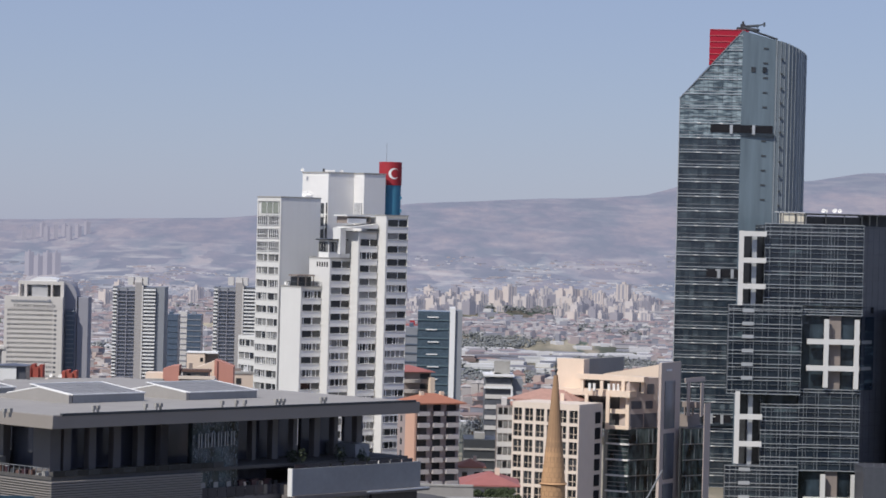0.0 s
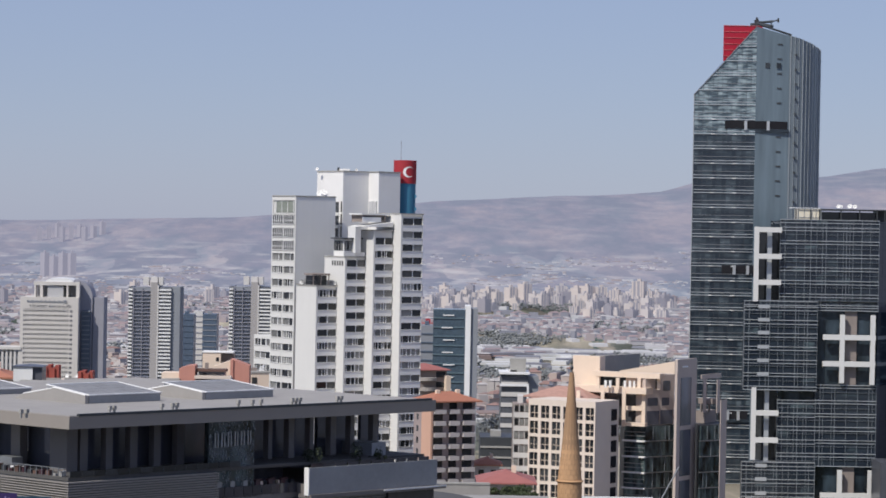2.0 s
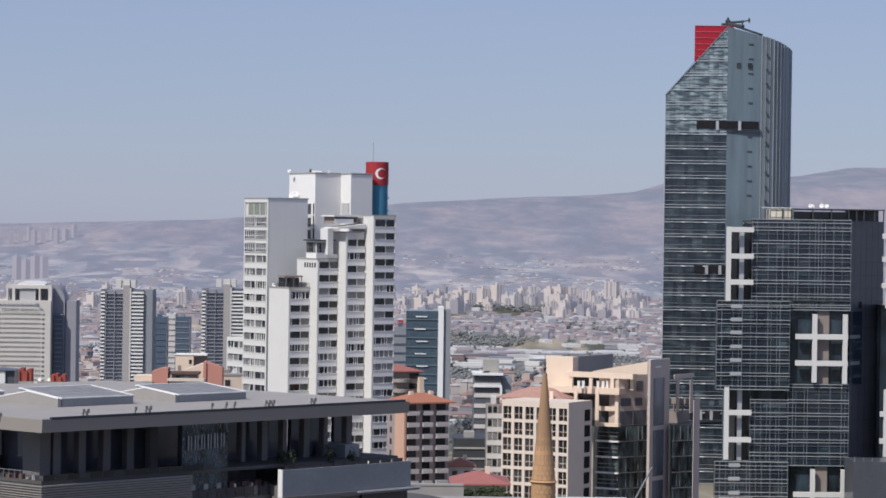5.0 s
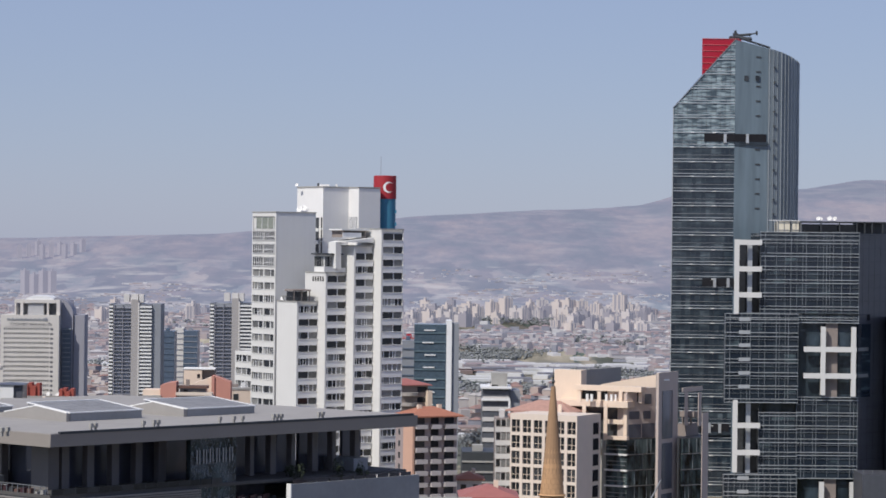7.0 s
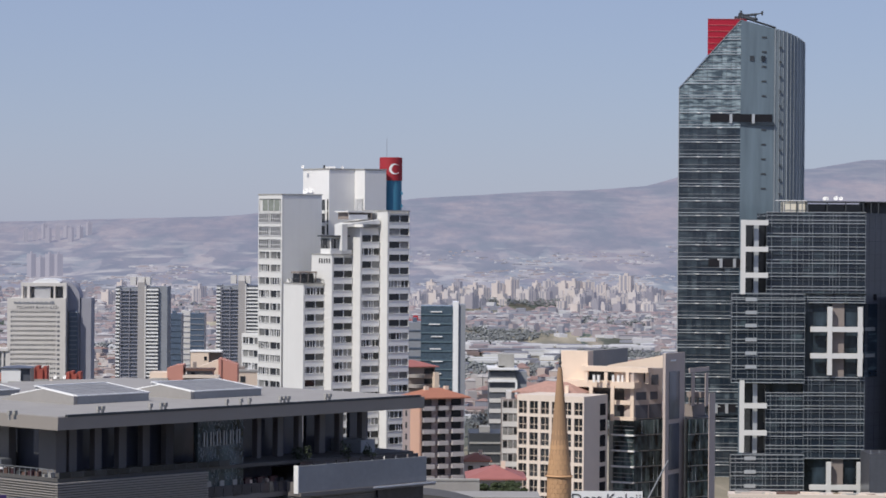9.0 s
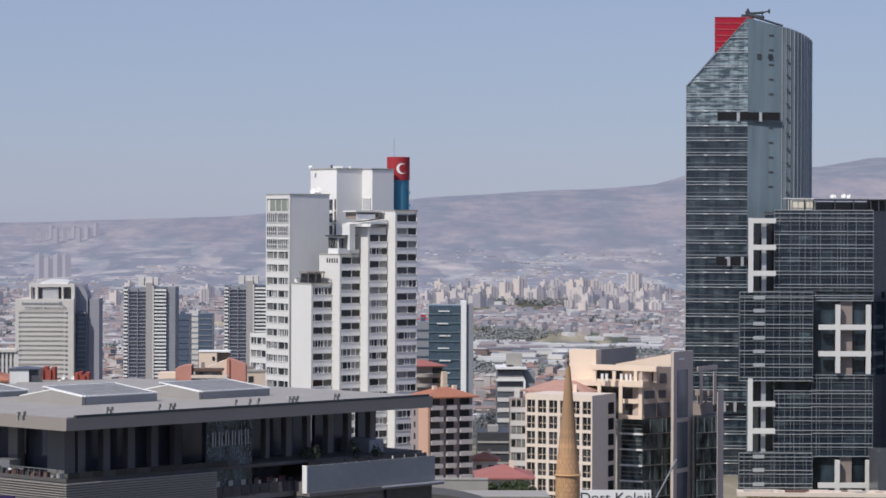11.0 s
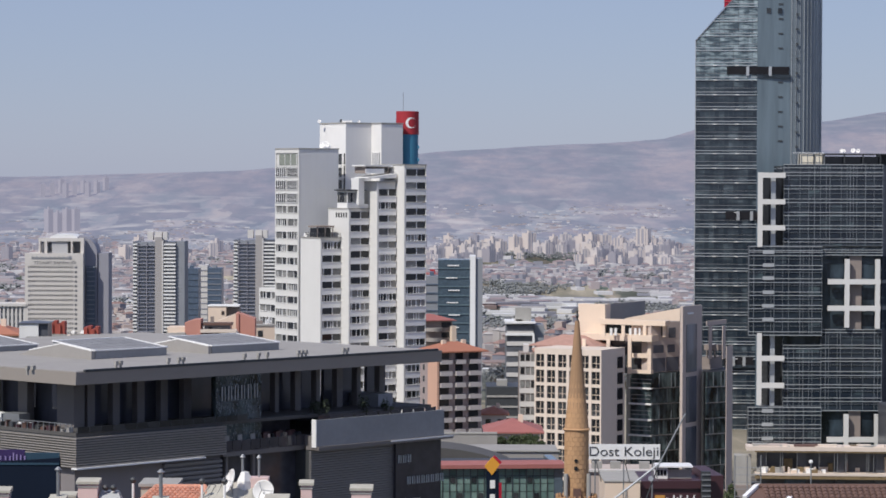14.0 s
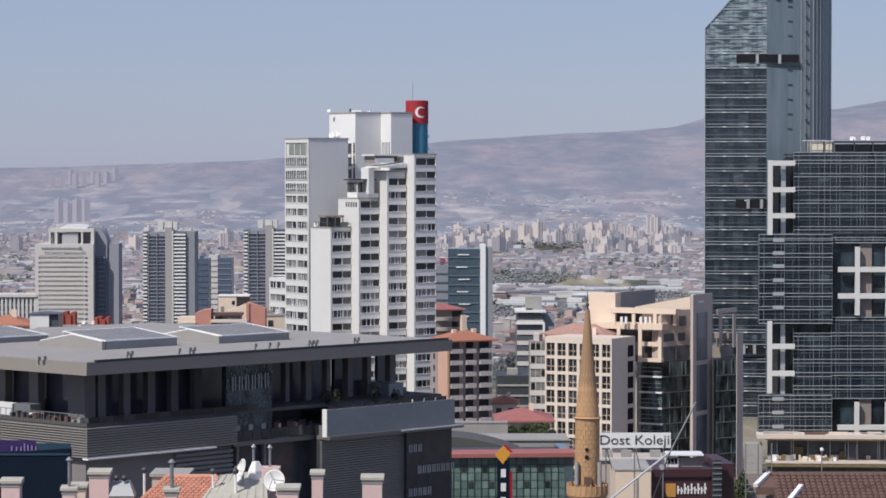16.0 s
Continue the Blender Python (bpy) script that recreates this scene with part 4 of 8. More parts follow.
def dish(x, y, z, r, aim, arm=True):
    """A satellite dish on a short pole: reflector bowl, feed arm, pole."""
    t = thing("satellite_dish", pose(x, y, z), "white round satellite dish on a short pole", "satellite dish", "satellite dishes")
    bm = bmesh.new()
    tube(bm, (0, 0, 0), (0, 0, r * 1.1), 0.04 + r * 0.03)
    part("pole", bm, STEEL, t)
    m = Matrix.Translation((0, 0, r * 1.2)) @ Vector(aim).normalized().to_track_quat('Z', 'Y').to_matrix().to_4x4()
    bm = bmesh.new()
    prof = [(r * q, r * 0.28 * q * q) for q in (0.12, 0.35, 0.55, 0.75, 0.9, 1.0)]
    prof += [(r * q, r * 0.28 * q * q - 0.03) for q in (1.0, 0.75, 0.4, 0.12)]
    lathe(bm, prof, 24, m)
    for f in bm.faces:
        f.smooth = True
    part("reflector", bm, DISHWHITE, t)
    bm = bmesh.new()
    for a in (0, 2.1, 4.2):
        p = m @ Vector((r * 0.9 * math.cos(a), r * 0.9 * math.sin(a), r * 0.24))
        tube(bm, p, m @ Vector((0, 0, r * 0.8)), 0.012 + r * 0.01, 5)
    part("feed_arm", bm, STEEL, t)
    return t


grid_block()


# ---------------- shopping mall with the flat overhanging roof ----------------
def mall():
    g = 26.0
    t = thing("shopping_mall", pose(-30.3, 240, g, 0, 0, TURN), "low dark shopping mall with flat overhanging roof and louvred cladding", "shopping mall")
    z_rim, z_eave, z_deck, z_clad = 63.78 - g, 62.43 - g, 58.30 - g, 55.38 - g
    L, W = 45.6, 44.0
    # roof slab with a thin dark rim
    bm = bmesh.new()                                         # the front fascia leans back towards its foot
    lo = [bm.verts.new(c) for c in ((0, 0.06, z_eave), (L, 0.06, z_eave), (L, W, z_eave), (0, W, z_eave))]
    hi = [bm.verts.new((x, y, z_rim - 0.25)) for x, y in ((0, 0), (L, 0), (L, W), (0, W))]
    bm.faces.new(lo[::-1])
    bm.faces.new(hi)
    for i in range(4):
        bm.faces.new((lo[i], lo[(i + 1) % 4], hi[(i + 1) % 4], hi[i]))
    part("roof_slab", bm, EAVE, t, "taupe metal roof edge")
    bm = bmesh.new()
    box(bm, 1.0, L - 0.6, -0.06, 0.25, z_rim - 0.26, z_rim - 0.05)
    part("roof_rim", bm, DARKSTEEL, t)
    part("roof_surface", block(0.25, L - 0.3, 0.3, W - 0.3, z_rim - 0.3, z_rim - 0.2), ROOFGREY, t, "grey roof membrane")

    def hood(x0, y0, w, d, h0, h1):
        """A wedge-shaped skylight: front and back heights, a white rim, dark panels on its slope."""
        zb = z_rim - 0.21
        bm = bmesh.new()
        prism(bm, [(x0, y0), (x0 + w, y0), (x0 + w, y0 + d), (x0, y0 + d)], zb, [zb + h0, zb + h0, zb + h1, zb + h1])
        hd = part("skylight_hood", bm, METALPANEL, t)
        slope = Matrix.Translation((x0, y0, zb + h0)) @ Matrix.Rotation(math.atan2(h1 - h0, d), 4, 'X')
        ln = math.hypot(d, h1 - h0)
        rim = bmesh.new()
        for a, b, c, e in ((-0.1, w + 0.1, -0.1, 0.06), (-0.1, w + 0.1, ln - 0.06, ln + 0.1), (-0.1, 0.06, 0.06, ln - 0.06), (w - 0.06, w + 0.1, 0.06, ln - 0.06)):
            box(rim, a, b, c, e, 0.0, 0.10, slope)
        part("hood_rim", rim, WHITEMETAL, hd, "white metal rim")
        n, rows = 6, 4
        pm = box_mesh("panel", (w - 0.4) / n - 0.07, (ln - 0.4) / rows - 0.07, 0.07, SOLAR)
        for i in range(n):
            for j in range(rows):
                piece("panel", pm, hd, slope @ Matrix.Translation((0.2 + i * (w - 0.4) / n, 0.2 + j * (ln - 0.4) / rows, 0.01)))
        # low gabled end wall in the roof's own finish, edged in white
        gable = [(y0 - 0.05, h0), (y0 + 4.3, h0 + 0.48), (y0 + 8.9, h0 - 0.30), (y0 + 10.5, 0.0)]
        bm = bmesh.new()
        rows = [[bm.verts.new((x, y, z)) for y, z in [(gable[0][0], zb - 0.05)] + [(y, zb + h) for y, h in gable]] for x in (x0 - 0.5, x0 - 0.115)]
        bm.faces.new(rows[0][::-1])
        bm.faces.new(rows[1])
        for i in range(5):
            j = (i + 1) % 5
            bm.faces.new((rows[0][i], rows[0][j], rows[1][j], rows[1][i]))
        part("hood_flank", bm, ROOFGREY, hd)
        bm = bmesh.new()
        for (ya, ha), (yb, hb) in zip(gable, gable[1:3]):
            tube(bm, (x0 - 0.45, ya, zb + ha + 0.04), (x0 - 0.45, yb, zb + hb + 0.04), 0.07, 6)
        part("flank_edge", bm, OFFWHITE, hd)
    hood(12.1, 11.9, 8.6, 6.0, 0.75, 1.4)
    hood(25.5, 10.9, 8.7, 6.0, 0.7, 1.3)
    hood(8.7, 26.8, 8.7, 6.0, 0.5, 1.1)
    # roof fans and floodlights along the edge
    for sx, yy, k in ((-3.53, 1.2, 1), (-4.14, 1.2, 1), (5.35, 0.9, 2), (11.33, 0.9, 1), (12.59, 0.9, 2), (20.50, 0.9, 1), (22.25, 0.9, 1), (23.31, 0.9, 1), (27.26, 0.9, 3), (33.15, 0.9, 2)):
        for i in range(k):
            b = part("floodlight", block(sx + i * 0.5 - 0.15, sx + i * 0.5 + 0.15, yy, yy + 0.3, z_rim + 0.1, z_rim + 0.45), CONCRETE, t)
            part("bracket", block(sx + i * 0.5 - 0.08, sx + i * 0.5 + 0.10, yy + 0.1, yy + 0.25, z_rim - 0.3, z_rim + 0.12), CONCRETE, b)
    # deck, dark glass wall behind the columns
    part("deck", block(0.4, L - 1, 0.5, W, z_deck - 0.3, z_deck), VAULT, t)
    slots = [behind_front(b, 6.0) for b in (583, 591, 657, 668)]
    for a, b in ((5.0, slots[0]), (slots[1], slots[2]), (slots[3], behind_front(700, 6.0))):
        part("glass_wall", block(a, b, 6.0, 6.4, z_deck, z_eave), DEEPGLASS, t)
    part("glass_wall", block(5.0, 5.4, 6.42, W, z_deck, z_eave), DEEPGLASS, t)
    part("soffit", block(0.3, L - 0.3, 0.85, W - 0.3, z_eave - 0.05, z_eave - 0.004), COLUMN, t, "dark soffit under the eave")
    # the front's columns, then those of the end wall
    for p0, p1 in ((173, 186), (218, 230), (261, 274), (303, 315), (344, 357), (505, 512), (541, 551), (578, 585), (615, 625), (650, 657), (690, 698)):
        part("column", block(behind_front(p0, 4.4), behind_front(p1, 4.4), 4.4, 5.1, z_deck, z_eave - 0.06), COLUMN, t)
    part("corner_column", block(3.4, 4.6, 4.4, 6.7, z_deck, z_eave - 0.06), COLUMN, t)
    for p0, p1 in ((66, 50), (8, -8), (-48, -64), (-100, -116)):
        part("column", block(3.6, 4.4, beside_end(p0, 3.6), beside_end(p1, 3.6), z_deck, z_eave - 0.06), COLUMN, t)
    part("counter", block(1.2, 2.4, beside_end(20, 1.2), beside_end(-60, 1.2), z_deck, z_deck + 1.0), BLANKGREY, t, "pale terrace counter")
    part("counter", block(1.2, 2.4, beside_end(52, 1.2), beside_end(24, 1.2), z_deck, z_deck + 1.1), STEEL, t)
    for p in (54, 60, 66):
        part("terrace_table", block(0.9, 1.5, beside_end(p, 1.0) - 0.2, beside_end(p, 1.0) + 0.2, z_deck + 0.28, z_deck + 0.42), WHITEMETAL, t)
    post = box_mesh("balustrade_post", 0.05, 0.05, 0.75, STEEL)
    for i in range(16):
        piece("balustrade_post", post, t, Matrix.Translation((0.25, 0.9 + i * 0.75, z_deck)))
    part("balustrade_rail", block(0.22, 0.30, 0.9, 13, z_deck + 0.7, z_deck + 0.76), STEEL, t)
    rnd = random.Random(12)
    for i in range(12):
        yy = 1.5 + i * 0.85
        part("terrace_planter", block(0.5, 0.95, yy, yy + rnd.uniform(0.3, 0.7), z_deck, z_deck + rnd.uniform(0.2, 0.55)), rnd.choice((MAROON, DARKSTEEL, CONCRETE, BROWNTILE)), t)
    # lattice glass panel with raised lettering strokes
    x0, x1 = 17.25 - 0.4, 22.82 - 0.4
    part("glass_screen", block(x0, x1, 0.9, 1.5, z_deck - 2.2, z_eave), GREENPANE, t, "green patterned glass screen")
    rnd = random.Random(5)
    bm = bmesh.new()
    for i in range(420):
        s, z = x0 + (x1 - x0) * rnd.random(), z_deck - 2.2 + (z_eave - z_deck + 2.2) * rnd.random()
        box(bm, s, s + 0.03 + 0.05 * rnd.random(), 0.84, 0.9, z, z + 0.06 + 0.34 * rnd.random() ** 2)
    tagged(part("screen_pattern", bm, LINEMETAL, t), kind="stuff")
    bm = bmesh.new()
    lw = (x1 - x0) * 0.86 / 6
    zl = z_eave - 2.35
    for i in range(6):                                   # plain bars in place of the name
        sx = x0 + (x1 - x0) * 0.08 + i * lw
        part("sign_bar", block(sx + lw * 0.12, sx + lw * 0.30, 0.7, 0.84, zl + 0.02 * i, zl + 1.3 + 0.02 * i), STEEL, t)
        part("sign_bar", block(sx + lw * 0.55, sx + lw * 0.70, 0.7, 0.84, zl + 0.02 * i, zl + 1.3 + 0.02 * i), STEEL, t)
    bm.free()
    # louvred cladding: the left block's two faces
    xe = 17.25
    part("clad_wall", block(0.45, xe, 0.45, W, z_clad, z_deck - 0.3), DARKSTEEL, t)
    n = 12
    ph = (z_deck - 0.3 - z_clad) / n
    lf, ls = box_mesh("louvre", xe + 0.1, 0.4, ph * 0.58, LOUVRE), box_mesh("louvre", 0.4, W, ph * 0.5, LOUVRE)
    for i in range(n):
        piece("louvre", lf, t, Matrix.Translation((0.0, 0.0, z_clad + i * ph)))
        piece("louvre", ls, t, Matrix.Translation((0.0, 0.42, z_clad + i * ph)))
    part("ledge", block(-0.1, xe * 0.85, -0.25, 0.5, z_clad - 0.15, z_clad - 0.02), WHITEMETAL, t)
    part("base_wall", block(0.6, 17.39, 0.9, W, 0, z_clad - 0.15), BASEWALL, t, "mauve-grey rendered wall")
    n2 = 10
    lf2 = box_mesh("louvre", 17.39 - 10.54, 0.3, 0.26, LOUVRE2)
    for i in range(n2):
        piece("louvre", lf2, t, Matrix.Translation((10.54, 0.6, z_clad - 0.75 - i * 0.42)))
    # glass balustrade on the deck edge
    for i in range(15):
        piece("balustrade_pane", box_mesh("balustrade_pane", 1.25, 0.04, 0.5, DARKPANE), t, Matrix.Translation((0.5 + i * 1.32, 0.35, z_deck)))
        piece("balustrade_post", box_mesh("balustrade_post", 0.04, 0.06, 0.6, DARKSTEEL), t, Matrix.Translation((0.44 + i * 1.32, 0.33, z_deck)))
    # restaurant terrace in the gap
    xg, xh = 17.39, 27.69
    zt = 55.59 - g
    part("terrace_floor", block(xg, xh, 0.5, 12, zt - 0.5, zt), COLUMN, t)
    part("rear_wall", block(xg, 44.42, 12.4, 13, 0, z_deck - 0.31), MALLGLASS, t)
    part("terrace_glass", block(xg, xh, 2.6, 3.0, zt, z_deck - 0.3), MALLGLASS, t)
    part("terrace_wall", block(xg, xh, 1.4, 12, 0, zt - 0.5), MALLGLASS, t)
    for i in range(9):
        piece("balustrade_pane", box_mesh("balustrade_pane", (xh - xg) / 9 - 0.06, 0.04, 1.0, MALLGLASS), t, Matrix.Translation((xg + i * (xh - xg) / 9, 0.5, zt - 0.1)))
    for p in (430, 478):
        s = along_front(p)
        b = bmesh.new()
        box(b, s, s + 0.3, 0.9, 1.2, zt - 5, zt - 0.5)
        part("terrace_column", b, COLUMN, t)
    rnd = random.Random(9)
    for i in range(12):
        s = xg + 0.8 + (xh - xg - 1.6) * i / 11
        part("terrace_seat", block(s - 0.3, s + 0.25, 0.8 + (i % 2) * 0.5, 1.2 + (i % 2) * 0.5, zt + 0.55, zt + 1.35), MAROON if i > 4 else CONCRETE, t)
        part("terrace_table", block(s + 0.3, s + 0.75, 1.0, 1.5, zt + 0.5, zt + 1.15), CREAM if i % 3 == 0 else DARKSTEEL, t)
    # right block: grey metal parapet box over louvres
    xb, xr = 27.26, 44.42
    zp, zq = 57.92 - g, 55.49 - g
    bm = block(xb, xr, -1.4, -0.86, zq, zp)
    part("parapet_box", bm, METALPANEL, t, "brushed grey metal parapet")
    # White plate on the grey parapet's sunlit end, the light put into its colour.
    part("box_end", block(xb - 0.1, xb - 0.004, -1.42, -0.84, zq - 0.1, zp + 0.05), WHITEMETAL, t, "white end plate, its sunlit look put into the colour")
    part("terrace_deck", block(xb + 0.3, xr, -0.85, 12, zq - 0.01, zq + 0.9), COLUMN, t)
    part("box_ledge", block(xb, xr + 1.0, -1.7, 0, zq - 0.35, zq - 0.02), COLUMN, t)
    # White strip put in for the sun catching the ledge's edge.
    part("sunlit_edge_strip", block(xb + 9.5, xr + 0.95, -1.78, -1.705, zq - 0.16, zq - 0.02), WHITEMETAL, t, "white strip painted for a sunlit ledge edge")
    xs = 38.16
    part("louvre_back", block(xb, xs, -0.4, 10, 0, zq - 0.36), DARKSTEEL, t)
    lf3 = box_mesh("louvre", xs - xb, 0.3, 0.17, LOUVRE2)
    for i in range(42):
        piece("louvre", lf3, t, Matrix.Translation((xb, -0.7, zq - 0.65 - i * 0.23)))
    part("sign_wall", block(xs, xr, -1.0, 10, 0, zq - 0.36), MALLGLASS, t, "dark glass sign wall")
    rnd = random.Random(3)
    bm = bmesh.new()
    for k, (a, b, z) in enumerate(((0.05, 0.36, 1.2), (0.25, 0.98, 3.3), (0.05, 0.52, 5.4), (0.2, 0.95, 7.4))):
        s = xs + (xr - xs) * a
        while s < xs + (xr - xs) * b:
            w = 0.5
            box(bm, s, s + 0.1, -1.1, -1.0, zq - 0.4 - z - 0.75, zq - 0.4 - z)
            box(bm, s + 0.3, s + 0.38, -1.1, -1.0, zq - 0.4 - z - 0.75, zq - 0.4 - z)
            s += w + 0.15
    tagged(part("tenant_lettering", bm, MULLION2, t, "grey sign strokes"), kind="stuff")
    # planters and shrubs on the right terrace
    for p in (590, 665, 706):
        s = along_front(p)
        shrub(t.matrix_world @ Vector((s, 0.6, zq + 0.9)), 1.0, 3.0)
    part("stair_house", block(38.85, 40.80, 2, 6, zq + 0.9, zp + 1.6), METALPANEL, t)
    for i in range(10):
        piece("balustrade_pane", box_mesh("balustrade_pane", 1.4, 0.04, 0.35, MALLGLASS), t, Matrix.Translation((xb + 0.4 + i * 1.6, -1.2, zp)))


LOUVRE2 = mat("dark_louvre_metal", (0.21, 0.205, 0.21), 0.5, 0.3, var=0.12, rand=0.4)


def leaf_cloud(bm, centre, radius, height, count, size, rnd):
    """Many small leaf cards, bunched into clumps, with gaps."""
    clumps = [(rnd.gauss(0, 0.5), rnd.gauss(0, 0.5), rnd.uniform(-0.45, 0.5), rnd.uniform(0.3, 0.55)) for _ in range(9)]
    for _ in range(count):
        cx, cy, cz, cr = rnd.choice(clumps)
        d = Vector((rnd.gauss(0, 1), rnd.gauss(0, 1), rnd.gauss(0, 1))).normalized() * cr * rnd.uniform(0.6, 1.0)
        p = Vector(centre) + Vector(((cx + d.x) * radius, (cy + d.y) * radius, (cz + d.z) * height / 2))
        u = Vector((rnd.gauss(0, 1), rnd.gauss(0, 1), rnd.gauss(0, 1))).normalized() * size * rnd.uniform(0.6, 1.3)
        w = u.cross(Vector((rnd.gauss(0, 1), rnd.gauss(0, 1), rnd.gauss(0, 1)))).normalized() * size * 0.6
        bm.faces.new([bm.verts.new(c) for c in (p - u, p - w, p + u, p + w)])


def shrub(at, r, h):
    t = thing("potted_shrub", Matrix.Translation(at), "dark green shrub in a planter on the terrace", "shrub", "terrace shrubs")
    bm = bmesh.new()
    lathe(bm, [(0.35, 0), (0.45, 0.5)], 10)
    part("planter", bm, DARKSTEEL, t)
    bm = bmesh.new()
    leaf_cloud(bm, (0, 0, 0.4 + h / 2), r * 0.7, h, 260, 0.14, random.Random(int(at.x * 10)))
    part("foliage", bm, DARKLEAF, t)


mall()


# ---------------- beige office building behind the minaret ----------------
def beige_building():
    g, y0 = 17.0, 560.0
    a30 = 60.0
    t = thing("office_building", pose(33.49, y0, g, 0, 0, a30), "beige stone office building with green glass wing and cornices", "office building")
    k = 0.112
    top = 46.40 - g
    la, lb = 15.0, 10.6
    f = side_a(0, la)
    rows = 9
    ph = 3.15
    part("stone_body", block(0.4, lb, 0.02, la, 0, top), BEIGE, t, "beige stone side wall")
    punched(t, f, 0, la, top - 0.9 - rows * ph, top - 0.9, 6, rows, 1.85, 2.5, BEIGE, DARKPANE, 0.38, CREAM, True)
    part("parapet", block(0, la, 0, 0.38, top - 0.9, top, f), BEIGE, t)
    part("lower_wall", block(0, la, 0, 0.38, 0, top - 0.9 - rows * ph, f), BEIGE, t)
    for j in range(rows):                                   # window strip on the side wall
        piece("side_window", box_mesh("side_window", 2.4, 0.1, 2.3, VOID), t, Matrix.Translation((lb - 3.4, -0.07, top - 1.2 - (j + 1) * ph + 0.3)))
    # everything below in the same turned frame; w2l gives local places
    inv = t.matrix_world.inverted()

    def loc(p, y):
        return inv @ Vector((east(p, y), y, g))
    # terracotta roof behind
    o = loc(985, 578)
    bm = bmesh.new()
    hip_roof(bm, o.x, o.x + 9, o.y - 11, o.y + 3, top - 0.3, 2.0)
    part("tile_roof", bm, FADEDTILE, t, "faded pink tile roof")
    # green glass wing: a narrow front with bright ledges, a longer flank with slim ones
    def front(p0, d0, p1, d1):
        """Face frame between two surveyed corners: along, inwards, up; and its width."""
        a, b = Vector((east(p0, d0), d0, g)), Vector((east(p1, d1), d1, g))
        return inv @ Matrix.Translation(a) @ Matrix.Rotation(math.atan2(b.y - a.y, b.x - a.x), 4, 'Z'), (b - a).length

    def glazed_wing(corners, top_z, floors, pitch, slim):
        (pa, da), (pb, db), (pc2, dc) = corners
        ring = [(east(pa, da), da + 0.3), (east(pb, db), db + 0.3), (east(pc2, dc), dc + 0.3), (east(pc2, dc), dc + 10), (east(pa, da), dc + 10)]
        bm = bmesh.new()
        prism(bm, ring, g, g + top_z, inv)
        part("wing_core", bm, DARKSTEEL, t)
        (f1, w1), (f2, w2) = front(pa, da, pb, db), front(pb, db, pc2, dc)
        rnd = random.Random(int(pa))
        for kf in range(floors):
            z = top_z - (kf + 1) * pitch
            if not slim:
                part("ledge", block(-0.25, w1 + 0.15, -0.45, 0.3, z - 0.16, z + 0.16, f1), PALEWHITE, t, "white ledge")
                for q in (0.95, 1.75):
                    part("window_rail", block(0.1, w1 - 0.4 * rnd.random(), 0.02, 0.11, z + q, z + q + 0.14, f1), STEEL, t)
            part("ledge", block(0.02, w2, -0.12, 0.3, z - 0.07, z + 0.08, f2), STEEL, t)
            n1, n2 = (2, 7) if not slim else (1, 6)
            for f, w, n in ((f1, w1, n1), (f2, w2, n2)):
                for i in range(n):
                    piece("glass_pane", box_mesh("glass_pane", w / n - 0.05, 0.08, pitch - 0.34, GREENPANE), t, f @ Matrix.Translation((i * w / n + 0.02, 0.12, z + 0.17)))
            for i in range(1, n2):
                if rnd.random() < 0.4:
                    piece("mullion", box_mesh("mullion", 0.09, 0.12, pitch - 0.3, LINEMETAL), t, f2 @ Matrix.Translation((i * w2 / n2 - 0.045, 0.0, z + 0.12)))
    zt = 41.10 - g
    glazed_wing(((1135, 574.5), (1172, 572), (1222, 577)), zt, 8, 3.2, False)
    # stone flank above it, with its windows
    f, w = front(1171, 572.6, 1222, 577.4)
    part("flank_wall", block(0, w, 0.02, 6, zt + 0.02, level(549, 575) - g, f), TAUPE, t, "taupe stone flank wall")
    for p0, p1, v0, v1 in ((1175, 1193, 590, 604), (1200, 1213, 590, 604), (1202, 1214, 560, 578), (1174, 1196, 613, 637), (1198, 1220, 612, 637)):
        q = w / 51
        part("window", block((p0 - 1171) * q, (p1 - 1171) * q, -0.05, 0.1, level(v1, 575) - g, level(v0, 575) - g, f), DEEPGLASS, t)
    # open frame and attic storeys with cornices
    def attic(p0, p1, pc, y, z0, z1, mm, name):
        """A block whose left face runs p0 to pc and right face pc to p1."""
        o = loc(pc, y)
        aa, bb = span(pc, p0, y) / math.sin(radians(a30)), span(p1, pc, y) / math.cos(radians(a30))
        return part(name, block(o.x, o.x + bb, o.y, o.y + aa, level(z0, y) - g, level(z1, y) - g), mm, t), o, aa, bb
    attic(1043, 1100, 1089, 580, 660, 519, CREAM, "stair_block")
    attic(1085, 1170, 1092, 592, 560, 518, ROOFGREY, "plant_room")
    attic(1060, 1178, 1168, 574, 642, 585, DARKPANE, "attic_glass")
    attic(1046, 1206, 1172, 571, 585, 574, CREAM, "cornice")
    attic(1080, 1201, 1193, 574, 574, 556, DARKPANE, "attic_glass")
    attic(1079, 1206, 1196, 571, 557, 548, CREAM, "cornice")
    attic(1131, 1176, 1171, 570.5, 642, 636, CREAM, "cornice")
    for p in (1052, 1095, 1133, 1168):
        attic(p - 3, p + 4, p + 3, 572.5, 642, 580, CREAM, "attic_post")
    for p0, p1 in ((1098, 1103), (1106, 1111), (1132, 1137), (1141, 1146), (1149, 1153)):
        attic(p0, p1, p1 - 1, 573.85, 574, 561, BLANKGREY, "window_frame")
    attic(1136, 1166, 1165, 572.8, 614, 606, CREAM, "frame_rail")
    for p in (1087, 1122, 1160, 1195):
        attic(p - 3.5, p + 3, p + 2, 573, 576, 556, CREAM, "attic_post")
    # sloping cream wall up to the tall pier
    o = loc(1222, 590)
    bm = bmesh.new()
